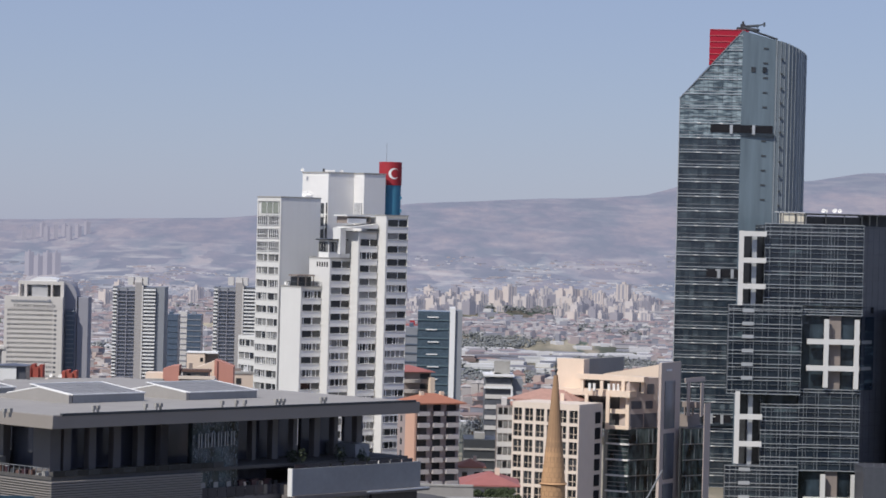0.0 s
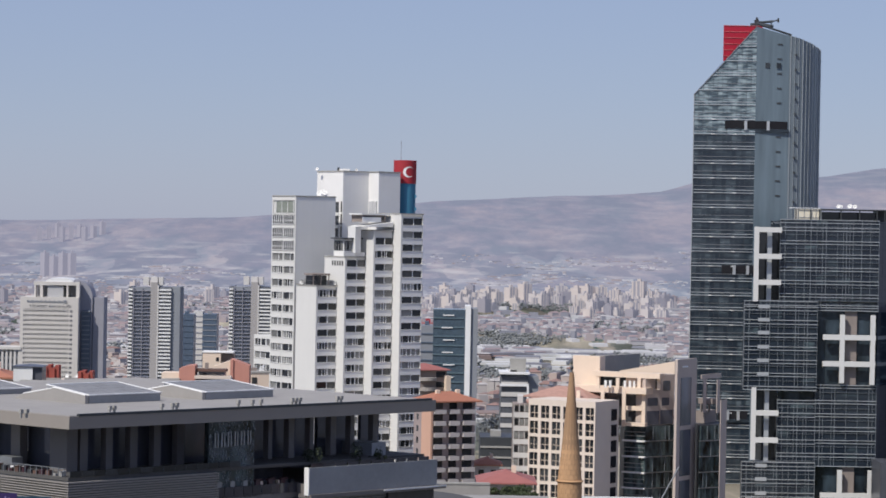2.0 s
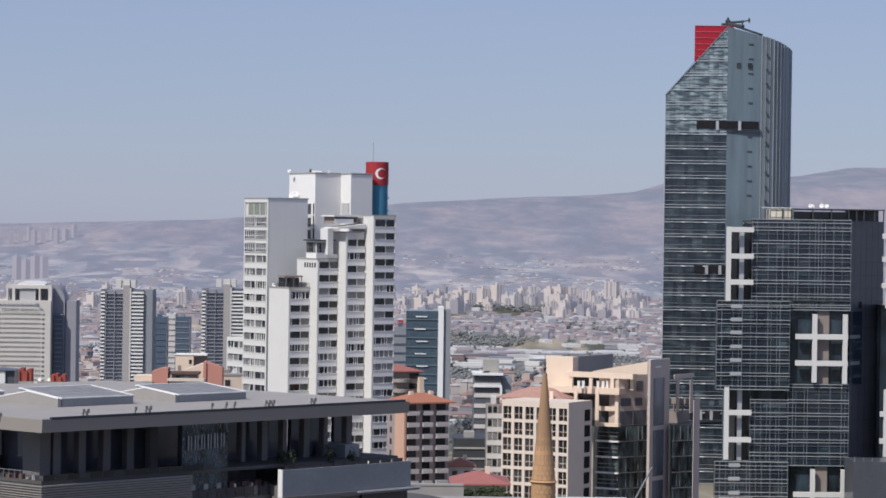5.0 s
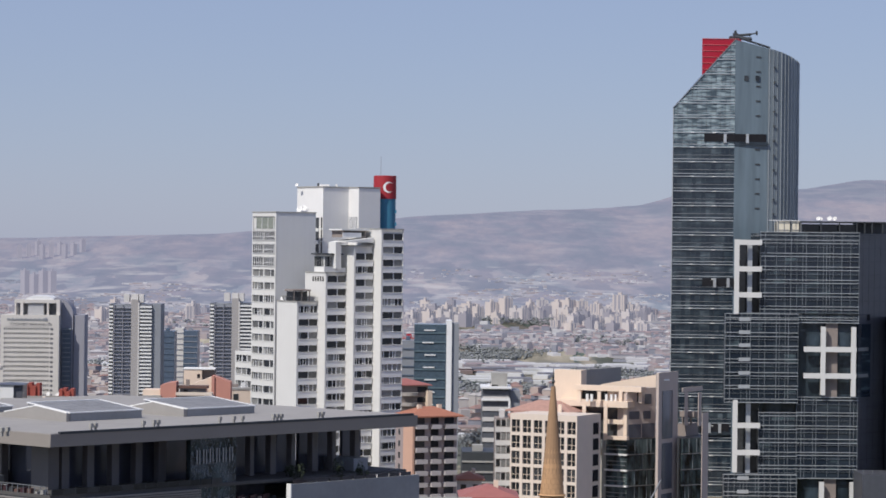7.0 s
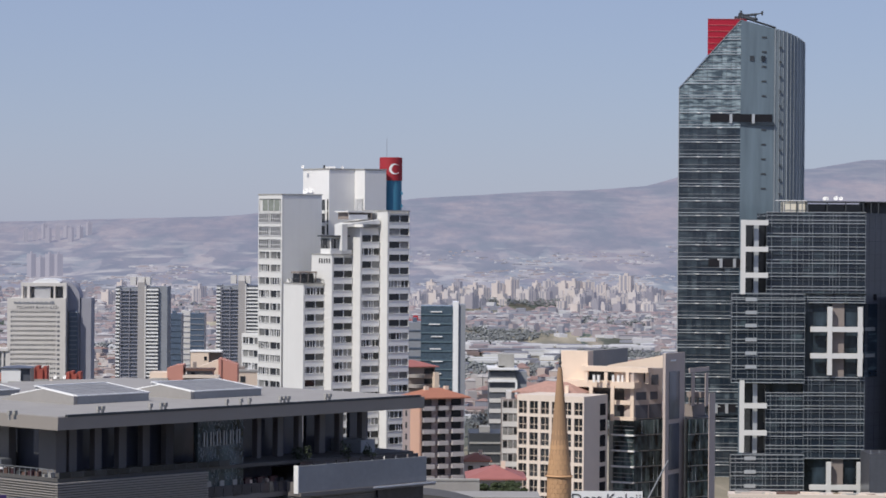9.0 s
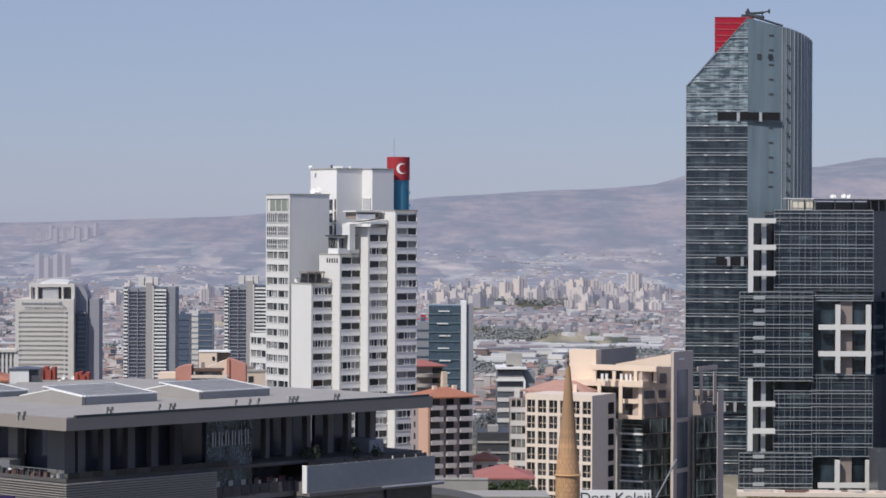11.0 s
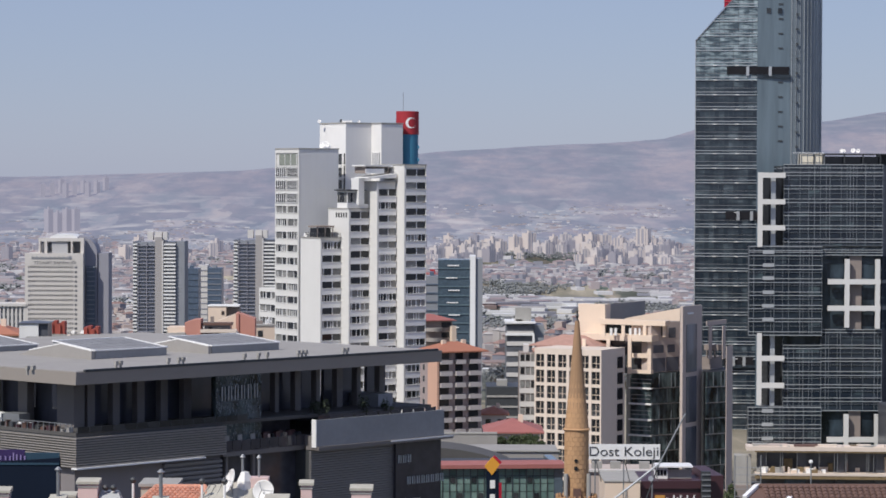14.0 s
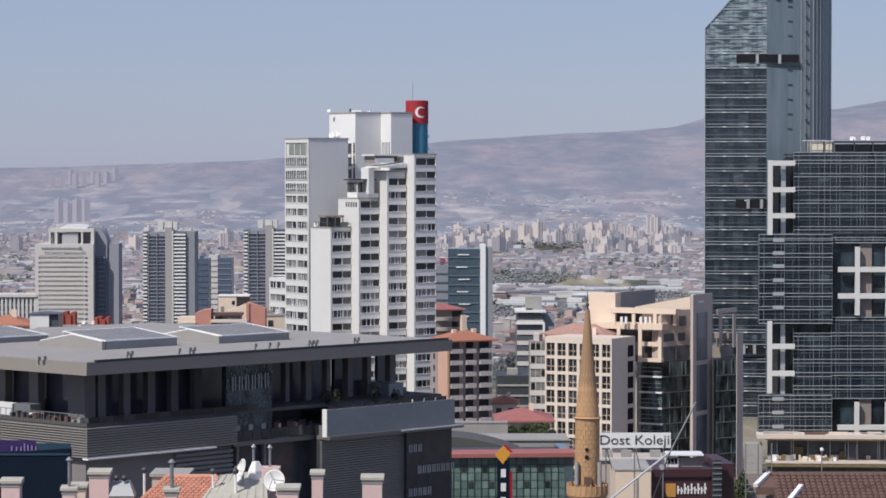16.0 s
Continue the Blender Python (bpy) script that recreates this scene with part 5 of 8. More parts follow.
    q = span(1222, 1128, 590) / math.sin(radians(a30))
    z0, zA, zB = 50.26 - g, 50.97 - g, 53.45 - g
    vs = [(o.x, o.y + q, z0), (o.x, o.y, z0), (o.x + 1, o.y, z0), (o.x + 1, o.y + q, z0), (o.x, o.y + q, zA), (o.x, o.y, zB), (o.x + 1, o.y, zB), (o.x + 1, o.y + q, zA)]
    v = [bm.verts.new(c2) for c2 in vs]
    for ff in ((0, 1, 2, 3), (4, 7, 6, 5), (0, 4, 5, 1), (1, 5, 6, 2), (2, 6, 7, 3), (3, 7, 4, 0)):
        bm.faces.new([v[i] for i in ff])
    part("sloping_wall", bm, CREAM, t)
    # tall stone piers with dark glass strips between
    attic(1223, 1268, 1227, 568, 900, 522, TAUPE, "stone_pier")
    o = loc(1227, 568)
    for z0, z1 in ((640, 555), (730, 648), (880, 738)):
        za, zb = level(z0, 568) - g, level(z1, 568) - g
        part("pier_glass", block(o.x + 1.7, o.x + 6.6, o.y - 0.12, o.y + 0.1, za, zb), DEEPGLASS, t)
    part("pier_sign", block(o.x + 2.2, o.x + 4.6, o.y - 0.25, o.y - 0.01, 53.08 - g, 54.61 - g - 1.2), WHITEMETAL, t)
    glazed_wing(((1266, 574), (1269, 573), (1309, 577)), level(637, 574) - g, 8, 3.2, True)
    attic(1304, 1318, 1305, 572, 900, 592, TAUPE, "stone_pier")
    attic(1268, 1312, 1270, 576, 556, 548, TAUPE, "cornice")
    for p in (1276, 1300):
        attic(p - 3, p + 4, p - 2, 577, 615, 556, TAUPE, "attic_post")
    attic(1262, 1302, 1276, 580, 656, 612, GREYBROWN, "attic_room")
    attic(1266, 1300, 1290, 578, 600, 590, GREYBROWN, "cornice")
    for p in (1270, 1284, 1298):
        attic(p - 1.5, p + 2.5, p, 579, 614, 598, GREYBROWN, "attic_post")


beige_building()


# ---------------- minaret ----------------
def minaret():
    g, k = 30.0, 0.052
    t = thing("minaret", pose(13.31, 260, g), "tall ochre stone minaret with conical cap and balcony", "minaret")
    z_b, z_c, z_t = 50.98 - g, 57.12 - g, 67.10 - g
    rs = 1.14
    core = bmesh.new()
    lathe(core, [(rs - 0.05, z_b), (rs - 0.05, z_c), (0.2, z_t)], 16)
    part("shaft_core", core, STONEJOINT, t)
    # stone courses round the shaft and the cap
    seg, hc = 16, 0.42

    def course(z0, z1, r0, r1, off):
        out = []
        for i in range(seg):
            a0, a1 = 2 * math.pi * (i + off + 0.03) / seg, 2 * math.pi * (i + 1 + off - 0.03) / seg
            bm = bmesh.new()
            v = []
            for (r, z) in ((r0 - 0.08, z0), (r0, z0), (r1, z1), (r1 - 0.08, z1)):
                for a in (a0, a1):
                    v.append(bm.verts.new((r * math.cos(a), r * math.sin(a), z)))
            for f in ((2, 3, 5, 4), (0, 2, 4, 6), (1, 7, 5, 3), (0, 1, 3, 2), (4, 5, 7, 6)):
                bm.faces.new([v[q] for q in f])
            bmesh.ops.recalc_face_normals(bm, faces=bm.faces[:])
            out.append(bm)
        return out
    z, row = z_b, 0
    count = 0
    rest = bmesh.new()
    while z < z_t - 0.3:
        h = hc if z < z_c else 0.46
        def rad(zz):
            return rs if zz <= z_c else rs + (0.17 - rs) * ((zz - z_c) / (z_t - z_c)) ** 0.93
        if rad(z) < 0.3:
            break
        for i, bm in enumerate(course(z, z + h - 0.025, rad(z), rad(z + h), 0.5 * (row % 2))):
            a = math.sin(2 * math.pi * (i + 0.5) / seg)
            if a < 0.35 and count < 300:
                part("stone", bm, STONE, t)
                count += 1
            else:
                me = bpy.data.meshes.new("tmp")
                bm.to_mesh(me)
                bm.free()
                rest.from_mesh(me)
                bpy.data.meshes.remove(me)
        z += h
        row += 1
    tagged(part("stones", rest, STONE, t), kind="stuff")
    ring = bmesh.new()
    lathe(ring, [(rs + 0.02, z_c - 0.15), (rs + 0.14, z_c - 0.02), (rs + 0.02, z_c + 0.1)], 24)
    part("moulding", ring, STONE, t)
    bm = bmesh.new()
    lathe(bm, [(0.3, z_t - 1.4), (0.14, z_t), (0.07, z_t + 0.2), (0.17, z_t + 0.45), (0.06, z_t + 0.7), (0.13, z_t + 0.9), (0.04, z_t + 1.15), (0.02, z_t + 1.7)], 14)
    part("finial", bm, DARKSTEEL, t, "dark metal finial")
    # balcony on corbel rings, with its railing and door
    bm = bmesh.new()
    lathe(bm, [(1.15, z_b - 3.2), (1.2, z_b - 2.2), (1.5, z_b - 1.6), (1.75, z_b - 1.25), (1.9, z_b - 1.0), (1.9, z_b - 0.85)], 24)
    part("corbel", bm, STONE, t)
    bm = bmesh.new()
    lathe(bm, [(1.1, 0), (1.1, z_b - 3.0)], 16)
    part("lower_shaft", bm, STONE, t)
    panel = box_mesh("rail_panel", 0.42, 0.1, 0.78, STONE)
    post = box_mesh("rail_post", 0.12, 0.16, 0.95, STONE)
    for i in range(24):
        a = 2 * math.pi * i / 24
        m = Matrix.Translation((0, 0, z_b - 0.85)) @ Matrix.Rotation(a, 4, 'Z') @ Matrix.Translation((-0.21, -1.88, 0))
        piece("rail_panel", panel, t, m)
        piece("rail_post", post, t, m @ Matrix.Translation((-0.1, -0.03, 0)))
    part("balcony_door", block(-0.35, 0.35, -rs - 0.06, -rs + 0.3, z_b - 0.85, z_b + 0.75), BROWNTILE, t, "brown wooden door")
    for a in (-0.75, 0.8):
        bm = bmesh.new()
        x, y = 1.5 * math.sin(a), -1.5 * math.cos(a)
        lathe(bm, [(0.2, z_b - 0.8), (0.2, z_b + 2.1)], 12, Matrix.Translation((x, y, 0)))
        part("speaker_column", bm, CONCRETE, t, "pale loudspeaker column")
    for z, r in ((z_b + 2.6, 0.2), (z_b + 3.3, 0.17)):
        bm = bmesh.new()
        tube(bm, (-0.1, -rs - 0.08, z), (-0.1, -rs + 0.3, z), r, 12)
        part("loudspeaker", bm, DARKPANE, t)
    part("shaft_base", block(-2.2, 2.2, -1.5, 2.2, -4, 6), STONE, t)


minaret()


# ---------------- mid-distance towers ----------------
def lettering(text, size, width, parent, m):
    """Raised letters in the built-in font, fitted to a width, standing upright on a face."""
    txt = bpy.data.curves.new("name", 'FONT')
    txt.body, txt.size, txt.extrude = text, size, 0.02
    tmp = new("name", txt)
    bpy.context.view_layer.update()
    me = bpy.data.meshes.new_from_object(tmp.evaluated_get(bpy.context.evaluated_depsgraph_get()))
    bpy.data.objects.remove(tmp)
    me.materials.append(INK)
    xs = [v.co.x for v in me.vertices]
    ob = new("lettering", me)
    ob.parent = parent
    ob.matrix_local = m @ Matrix.Diagonal((width / (max(xs) - min(xs)), 1, 1, 1)) @ Matrix.Rotation(math.pi / 2, 4, 'X')
    return tagged(ob, "dark raised lettering")


INK = mat("dark_ink", (0.06, 0.065, 0.075), 0.6, var=0.05)
PALEWALL = mat("pale_far_wall", (0.60, 0.58, 0.56), 0.85, var=0.06, scale=0.2)
MINWALL = mat("cream_grid_wall", (0.60, 0.57, 0.54), 0.85, var=0.05, scale=0.2)
LIGHTGREY = mat("light_grey_band", (0.42, 0.42, 0.43), 0.8, var=0.08, rand=0.3)
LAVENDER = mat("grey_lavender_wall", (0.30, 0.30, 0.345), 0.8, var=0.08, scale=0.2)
# Raised dark tones: distance haze is put into these three base colours.
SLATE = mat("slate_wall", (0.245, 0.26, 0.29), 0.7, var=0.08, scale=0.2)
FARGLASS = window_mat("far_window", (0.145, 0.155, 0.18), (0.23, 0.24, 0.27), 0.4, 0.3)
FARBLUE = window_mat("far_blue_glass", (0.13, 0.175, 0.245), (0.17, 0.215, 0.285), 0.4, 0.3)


def ministry():
    d, k, g = 1450.0, 0.29, -6.0
    t = thing("ministry_building", pose(-209.38, d, g), "cream government tower with window grid, dark flanks and roof crown", "office tower")
    x1, top = 29.87, 41.72 - g
    q0, q1 = 2.61, 24.94
    ph = 2.41
    z1 = top - 5.95
    z0 = z1 - 16 * ph
    part("body", block(0.5, x1 - 0.1, 0.62, 26, 0, top), MINWALL, t)
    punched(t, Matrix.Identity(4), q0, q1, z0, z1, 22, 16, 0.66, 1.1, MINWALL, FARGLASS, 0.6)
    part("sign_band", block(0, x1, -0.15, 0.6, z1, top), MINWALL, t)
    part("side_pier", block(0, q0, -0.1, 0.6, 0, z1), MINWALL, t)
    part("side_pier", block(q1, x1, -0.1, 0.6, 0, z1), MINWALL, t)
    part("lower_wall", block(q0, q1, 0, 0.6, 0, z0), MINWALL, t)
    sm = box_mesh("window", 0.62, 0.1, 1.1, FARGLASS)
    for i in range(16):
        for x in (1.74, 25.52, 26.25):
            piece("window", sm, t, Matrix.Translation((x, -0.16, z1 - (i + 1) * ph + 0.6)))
    lettering("T\u0130CARET BAKANLI\u011eI", 1.85, 21.46, t, Matrix.Translation((4.64, -0.25, top - 5.37)))
    bm = bmesh.new()
    for i in range(26):
        box(bm, 3.48 + i * 0.76, 3.48 + 0.47 + i * 0.76, -0.4, -0.15, top - 2.90, top - 1.59 - 0.25 * (i % 3))
    tagged(part("sign_lettering", bm, SLATE, t, "dark sign strokes"), kind="stuff")
    bm = bmesh.new()
    lathe(bm, [(0.05, 0), (0.85, 0), (0.85, 0.3), (0.05, 0.3)], 16, Matrix.Translation((23.20, -0.2, top - 2.17)) @ Matrix.Rotation(radians(90), 4, 'X'))
    part("round_emblem", bm, SLATE, t, "dark round emblem")
    # open crown: portal beam on posts over a recessed room
    part("crown_beam", block(6.38, x1, 3.0, 8, top + 6.09, top + 7.83), MINWALL, t)
    for p0, p1 in ((23, 26), (33, 38), (80, 83), (97, 103)):
        part("crown_post", block(p0 * k, p1 * k, 3.0, 7.9, top, top + 6.09), MINWALL, t)
    part("crown_room", block(13.34, 21.46, 4, 20, top, top + 5.80), LIGHTGREY, t)
    part("crown_recess", block(21.46, 28.13, 8, 20, top, top + 5.80), FARGLASS, t)
    part("crown_recess", block(7.54, 13.34, 9, 20, top, top + 5.80), LIGHTGREY, t)
    bm = bmesh.new()
    n = 8
    prof = [(12.47 + 13.92 * i / n, top + 7.83 + 1.89 * min(1.0, 1.35 * math.sin(math.pi * (0.08 + 0.84 * i / n)))) for i in range(n + 1)]
    prof = [(12.47, top + 7.83)] + prof + [(26.39, top + 7.83)]
    lo = [[bm.verts.new((x, y, z)) for x, z in prof] for y in (3.5, 24)]
    for i in range(len(prof) - 1):
        bm.faces.new((lo[0][i], lo[0][i + 1], lo[1][i + 1], lo[1][i]))
    bm.faces.new(lo[0][::-1])
    bm.faces.new(lo[1])
    part("vaulted_roof", bm, WHITEMETAL, t, "white vaulted roof")
    # curved glass shoulder and the flanks
    bm = bmesh.new()
    arc = [(x1 - 3.48 + 9.57 * math.sin(radians(90 * i / 10)), top + 8.99 * math.cos(radians(90 * i / 10))) for i in range(11)]
    ring = [(x1 - 3.48, 0.0)] + arc + [(arc[-1][0], 0.0)]
    f = [bm.verts.new((x, 9, z)) for x, z in ring]
    k2 = [bm.verts.new((x, 24, z)) for x, z in ring]
    bm.faces.new(f)
    bm.faces.new(k2[::-1])
    for i in range(len(f)):
        j = (i + 1) % len(f)
        bm.faces.new((f[j], f[i], k2[i], k2[j]))
    bmesh.ops.recalc_face_normals(bm, faces=bm.faces)
    part("shoulder", bm, LAVENDER, t, "grey curved shoulder")
    part("flank", block(x1 + 0.87, x1 + 5.22, 7.5, 24, 0, 35.05 - g), FARBLUE, t, "blue glass strip")
    part("flank", block(x1 + 6.38, x1 + 11.89, 10, 26, 0, 41.72 - g), LAVENDER, t, "grey slab flank")
    fl = box_mesh("flank_line", 4.35, 0.3, 0.5, SLATE)
    for i in range(18):
        piece("flank_line", fl, t, Matrix.Translation((x1 + 0.87, 7.2, 34.18 - g - i * ph)))


ministry()


SHAFTGREY = mat("warm_grey_render", (0.37, 0.35, 0.345), 0.85, var=0.08, scale=0.1, streak=0.3)


def residential_tower(p0, d, w_v, top_v, bays, label):
    """A tower block: pale balcony bays with dark window strips between storeys, blank shafts, roof boxes."""
    k = d / SURVEY
    g = ground_z(0, d) - 2
    t = thing("residential_tower", pose(east(p0, d), d, g), label, "apartment tower", "residential towers")
    h = level(top_v, d) - g
    x = 0.0
    pitch = 6.35 * k
    n = int(h / pitch)
    for c, (w, kind) in enumerate(bays):
        w = w * w_v * k
        yy = {"strip": 1.0, "shaft": 0.0, "bay": 0.9, "dark": 1.6, "pale": -0.3}[kind]
        hh = h * {"strip": 0.985, "shaft": 1.02, "bay": 0.99, "dark": 0.992, "pale": 1.0}[kind]
        # pale is a sunlit strip put in as colour; dark is the tower's side.
        part({"strip": "window_strip", "shaft": "shaft", "bay": "balcony_bay", "dark": "window_strip", "pale": "pier"}[kind],
             block(x, x + w - 0.01, yy, 22, 0, hh), {"strip": SLATE, "shaft": SHAFTGREY, "bay": FARGLASS, "dark": SLATE, "pale": PALEWALL}[kind], t)
        if kind in ("bay", "strip"):
            nm = "balcony" if kind == "bay" else "spandrel"
            sl = box_mesh(nm, w - 0.02, 0.9, pitch * (0.42 if kind == "bay" else 0.15), OFFWHITE if kind == "bay" else LAVENDER)
            for i in range(n):
                piece(nm, sl, t, Matrix.Translation((x, yy - 0.9, hh - pitch * (i + 1))))
        if kind == "strip":
            for i in range(2):
                part("strip_pier", block(x + w * (0.04 + 0.48 * i), x + w * (0.07 + 0.48 * i), yy - 0.95, yy, 0, hh), LAVENDER, t)
        x += w
    for a, c in ((0.27, 0.11), (0.42, 0.13), (0.57, 0.09)):
        part("roof_box", block(x * a, x * a + x * c, 3, 9, h, h + 4.0), PALEWALL, t)
    return t


BAYS = ((0.08, "bay"), (0.35, "strip"), (0.135, "shaft"), (0.025, "pale"), (0.24, "bay"), (0.17, "dark"))
residential_tower(253, 1385, 91, 408, BAYS, "grey residential tower with pale balcony stacks and central shaft")
residential_tower(431, 1390, 90, 404, BAYS, "grey residential tower with stacked pale balconies beyond the white tower")


def plain_tower(name, p0, p1, top_v, d, mats, label, category="office tower", floors=3.4, fin=False, deep=18, base_v=None, lines=None, group=""):
    """A slab with storey lines on two faces."""
    k = d / SURVEY
    g = ground_z(east(p0, d), d) - 3
    t = thing(name, pose(east(p0, d), d, g), label, category, group)
    w, h = (p1 - p0) * k, level(top_v, d) - g
    a = w * (0.72 if fin else 1.0)
    part("body", block(0, a - 0.02, 0.3, deep, 0, h), mats[0], t)
    n = int(h / floors)
    lm = box_mesh("storey_line", a, 0.35, 0.5 if lines is None else lines, mats[1])
    for i in range(n):
        piece("storey_line", lm, t, Matrix.Translation((0, 0, h - floors * (i + 1))))
    if fin:
        part("end_fin", block(a, a + w * 0.12, -0.5, deep, 0, h + 1.5), WHITEMETAL, t, "white end fin")
        part("end_wall", block(a + w * 0.12 + 0.02, w, 0.5, deep, 0, h + 0.5), SLATE, t)
    if not fin:
        part("roof_box", block(a * 0.3, a * 0.6, 4, 9, h, h + 1.6), mats[1], t)
    return t


tl = plain_tower("office_tower", 793, 872, 441, 1050, (TEALGLASS, SLATETEAL := mat("teal_band", (0.10, 0.15, 0.18), 0.5, var=0.1), ), "teal glass office tower with a white end fin", fin=True)
for i, s in enumerate((0.30, 0.25, 0.32, 0.28, 0.33, 0.3, 0.26)):
    piece("light_slot", box_mesh("light_slot", 4.2, 0.4, 0.4, WHITEMETAL), tl, Matrix.Translation((12 * s, -0.15, 48.08 - ground_z(0, 1050) + 3 - i * 4.6)))
plain_tower("office_block", 771, 796, 470, 1090, (SLATE, FARBLUE), "dark blue office block beside the teal tower", "office building")
plain_tower("red_roof_box", 770, 800, 466, 1110, (BRICKROOF, FLAGRED), "red clad roof storey above a blue office block", "roof storey")
plain_tower("office_block", 345, 369, 458, 1660, (FARBLUE, FARBLUE), "slim blue glass office block between towers", "office building")
plain_tower("apartment_block", 369, 385, 452, 1750, (PALEWALL, LAVENDER), "pale slim apartment block among towers", "apartment building")
plain_tower("apartment_block", 385, 410, 457, 1740, (FARBLUE, SLATE), "blue-grey apartment block among towers", "apartment building")
ob = plain_tower("office_building", 915, 962, 556, 900, (FARGLASS, PALEWALL), "pale grey office building with ribbon windows and roof slab", "office building", floors=3.3, lines=1.3)
zo = level(550, 900) - ob.matrix_world.translation.z
part("roof_slab", block(-0.5, 9.2, -1.0, 18, zo - 0.6, zo), WHITEMETAL, ob, "white roof slab")
part("frame_rail", block(-0.4, 8.8, -0.8, -0.36, zo - 4.4, zo - 3.6), WHITEMETAL, ob)
part("frame_post", block(8.2, 8.9, -0.8, -0.36, zo - 13, zo - 4.4), WHITEMETAL, ob)
part("side_block", block(8.6, 12, 2, 18, 0, zo - 1.2), SLATE, ob)
part("penthouse", block(3.0, 8.0, 4, 12, zo, zo + 4.2), CONCRETE, ob)
bl = plain_tower("apartment_block", 938, 967, 606, 612, (GREYBROWN, PALEWALL), "pale apartment block stacked with cluttered balconies", "apartment building", floors=2.9, lines=1.1, deep=9)
for i in range(16):
    for j in range(3):
        zb = level(606, 612) - bl.matrix_world.translation.z - 2.9 * (i + 1) + 1.1
        piece("balcony_pane", box_mesh("balcony_pane", 0.8, 0.08, 1.3, PANE), bl, Matrix.Translation((0.25 + j * 1.15, 0.12, zb + 0.2)))
        piece("balcony_post", box_mesh("balcony_post", 0.14, 0.2, 1.8, PALEWALL), bl, Matrix.Translation((0.05 + j * 1.15, 0.05, zb)))
plain_tower("parking_deck", 880, 942, 666, 760, (DARKSTEEL, CONCRETE), "dark open parking deck with pale slab edges", "parking deck", floors=2.8)
plain_tower("office_building", 800, 840, 690, 780, (SLATE, CONCRETE), "low grey building with dark windows", "office building", floors=3.0)


def colonnade():
    d, g = 1450.0, ground_z(east(0, 1450), 1450) - 2
    t = thing("colonnade_building", pose(east(-6, d), d, g), "long pale building with upright piers and flat roof", "public building")
    w, h = 20.01, 14.46 - g
    part("body", block(0, w, 0.8, 14, 0, h), LIGHTGREY, t)
    part("roof_slab", block(-0.5, w + 0.5, -0.8, 14.5, h, h + 1.45), PALEWALL, t)
    pm = box_mesh("pier", 1.0, 0.8, h, PALEWALL)
    for i in range(10):
        piece("pier", pm, t, Matrix.Translation((i * (w - 1.0) / 9, -0.01, 0)))
    wm = box_mesh("window", 0.5, 0.1, 2.4, FARGLASS)
    for i in range(9):
        for j in range(3):
            piece("window", wm, t, Matrix.Translation((1.3 + i * (w - 1.0) / 9, 0.72, h - 3.6 - j * 3.6)))


colonnade()



# ---------------- apartment blocks behind the mall ----------------
def orange_roof_block():
    d, g = 628.0, 13.0
    t = thing("apartment_block", pose(1.00, d, g, 0, 0, TURN - 20), "grey-brown apartment block with salmon end wall and orange tile roof", "apartment building")
    top = 41.57 - g
    L, W = 11.6, 8.5
    part("body", block(0.5, L, 0.9, W, 0, top), MAUVEWALL, t)
    part("end_wall", block(0, 0.49, 0, W * 0.55, 0, top), PEACH, t, "salmon render end wall")
    part("end_wall", block(0, 0.49, W * 0.55, W, 0, top), MAUVEWALL, t)
    bm = bmesh.new()
    hip_roof(bm, 0, L, 0, W, top, 1.9, 0.9, 0.3)
    part("tile_roof", bm, TERRACOTTA, t, "orange tile roof")
    for i in range(14):
        z = top - 2.6 * (i + 1)
        for s, w in ((0.8, 2.9), (4.7, 2.4), (8.1, 3.0)):
            b = piece("balcony", box_mesh("balcony", w, 1.3, 0.95, PALEBALCONY), t, Matrix.Translation((s, -0.4, z)))
            piece("window", box_mesh("window", w * 0.8, 0.1, 1.5, DARKPANE), t, Matrix.Translation((s + 0.3, 0.84, z + 1.05)))
        piece("window", box_mesh("window", 0.1, 0.9, 1.3, DARKPANE), t, Matrix.Translation((-0.04, W * 0.72, z + 1.0)))
    for s in (3, 8):
        b = part("chimney", block(s, s + 0.9, 3.2, 4.1, top, top + 2.6), CREAM, t)
    o = thing("apartment_block", pose(-4.32, 830, 8, 0, 0, TURN - 25), "apartment block with dark red roof and rounded balconies", "apartment building")
    top = 38.50 - 8
    part("body", block(0, 11, 0.4, 10, 0, top), GREYBROWN, o)
    bm = bmesh.new()
    hip_roof(bm, 0, 11, 0, 10, top, 1.7, 0.9, 0.25)
    part("tile_roof", bm, BRICKROOF, o, "dark red roof")
    for i in range(8):
        b = bmesh.new()
        lathe(b, [(2.6, 0), (2.7, 1.0)], 20, Matrix.Translation((5, 0.4, top - 3 * (i + 1))))
        part("balcony", b, BALCONY, o)
        piece("window", box_mesh("window", 3.0, 0.1, 1.6, DARKPANE), o, Matrix.Translation((7.6, 0.33, top - 3 * (i + 1) + 1.0)))
    part("gable_wall", block(10.2, 11.6, -1.5, 6, 0, top - 1.5), CREAM, o)


orange_roof_block()


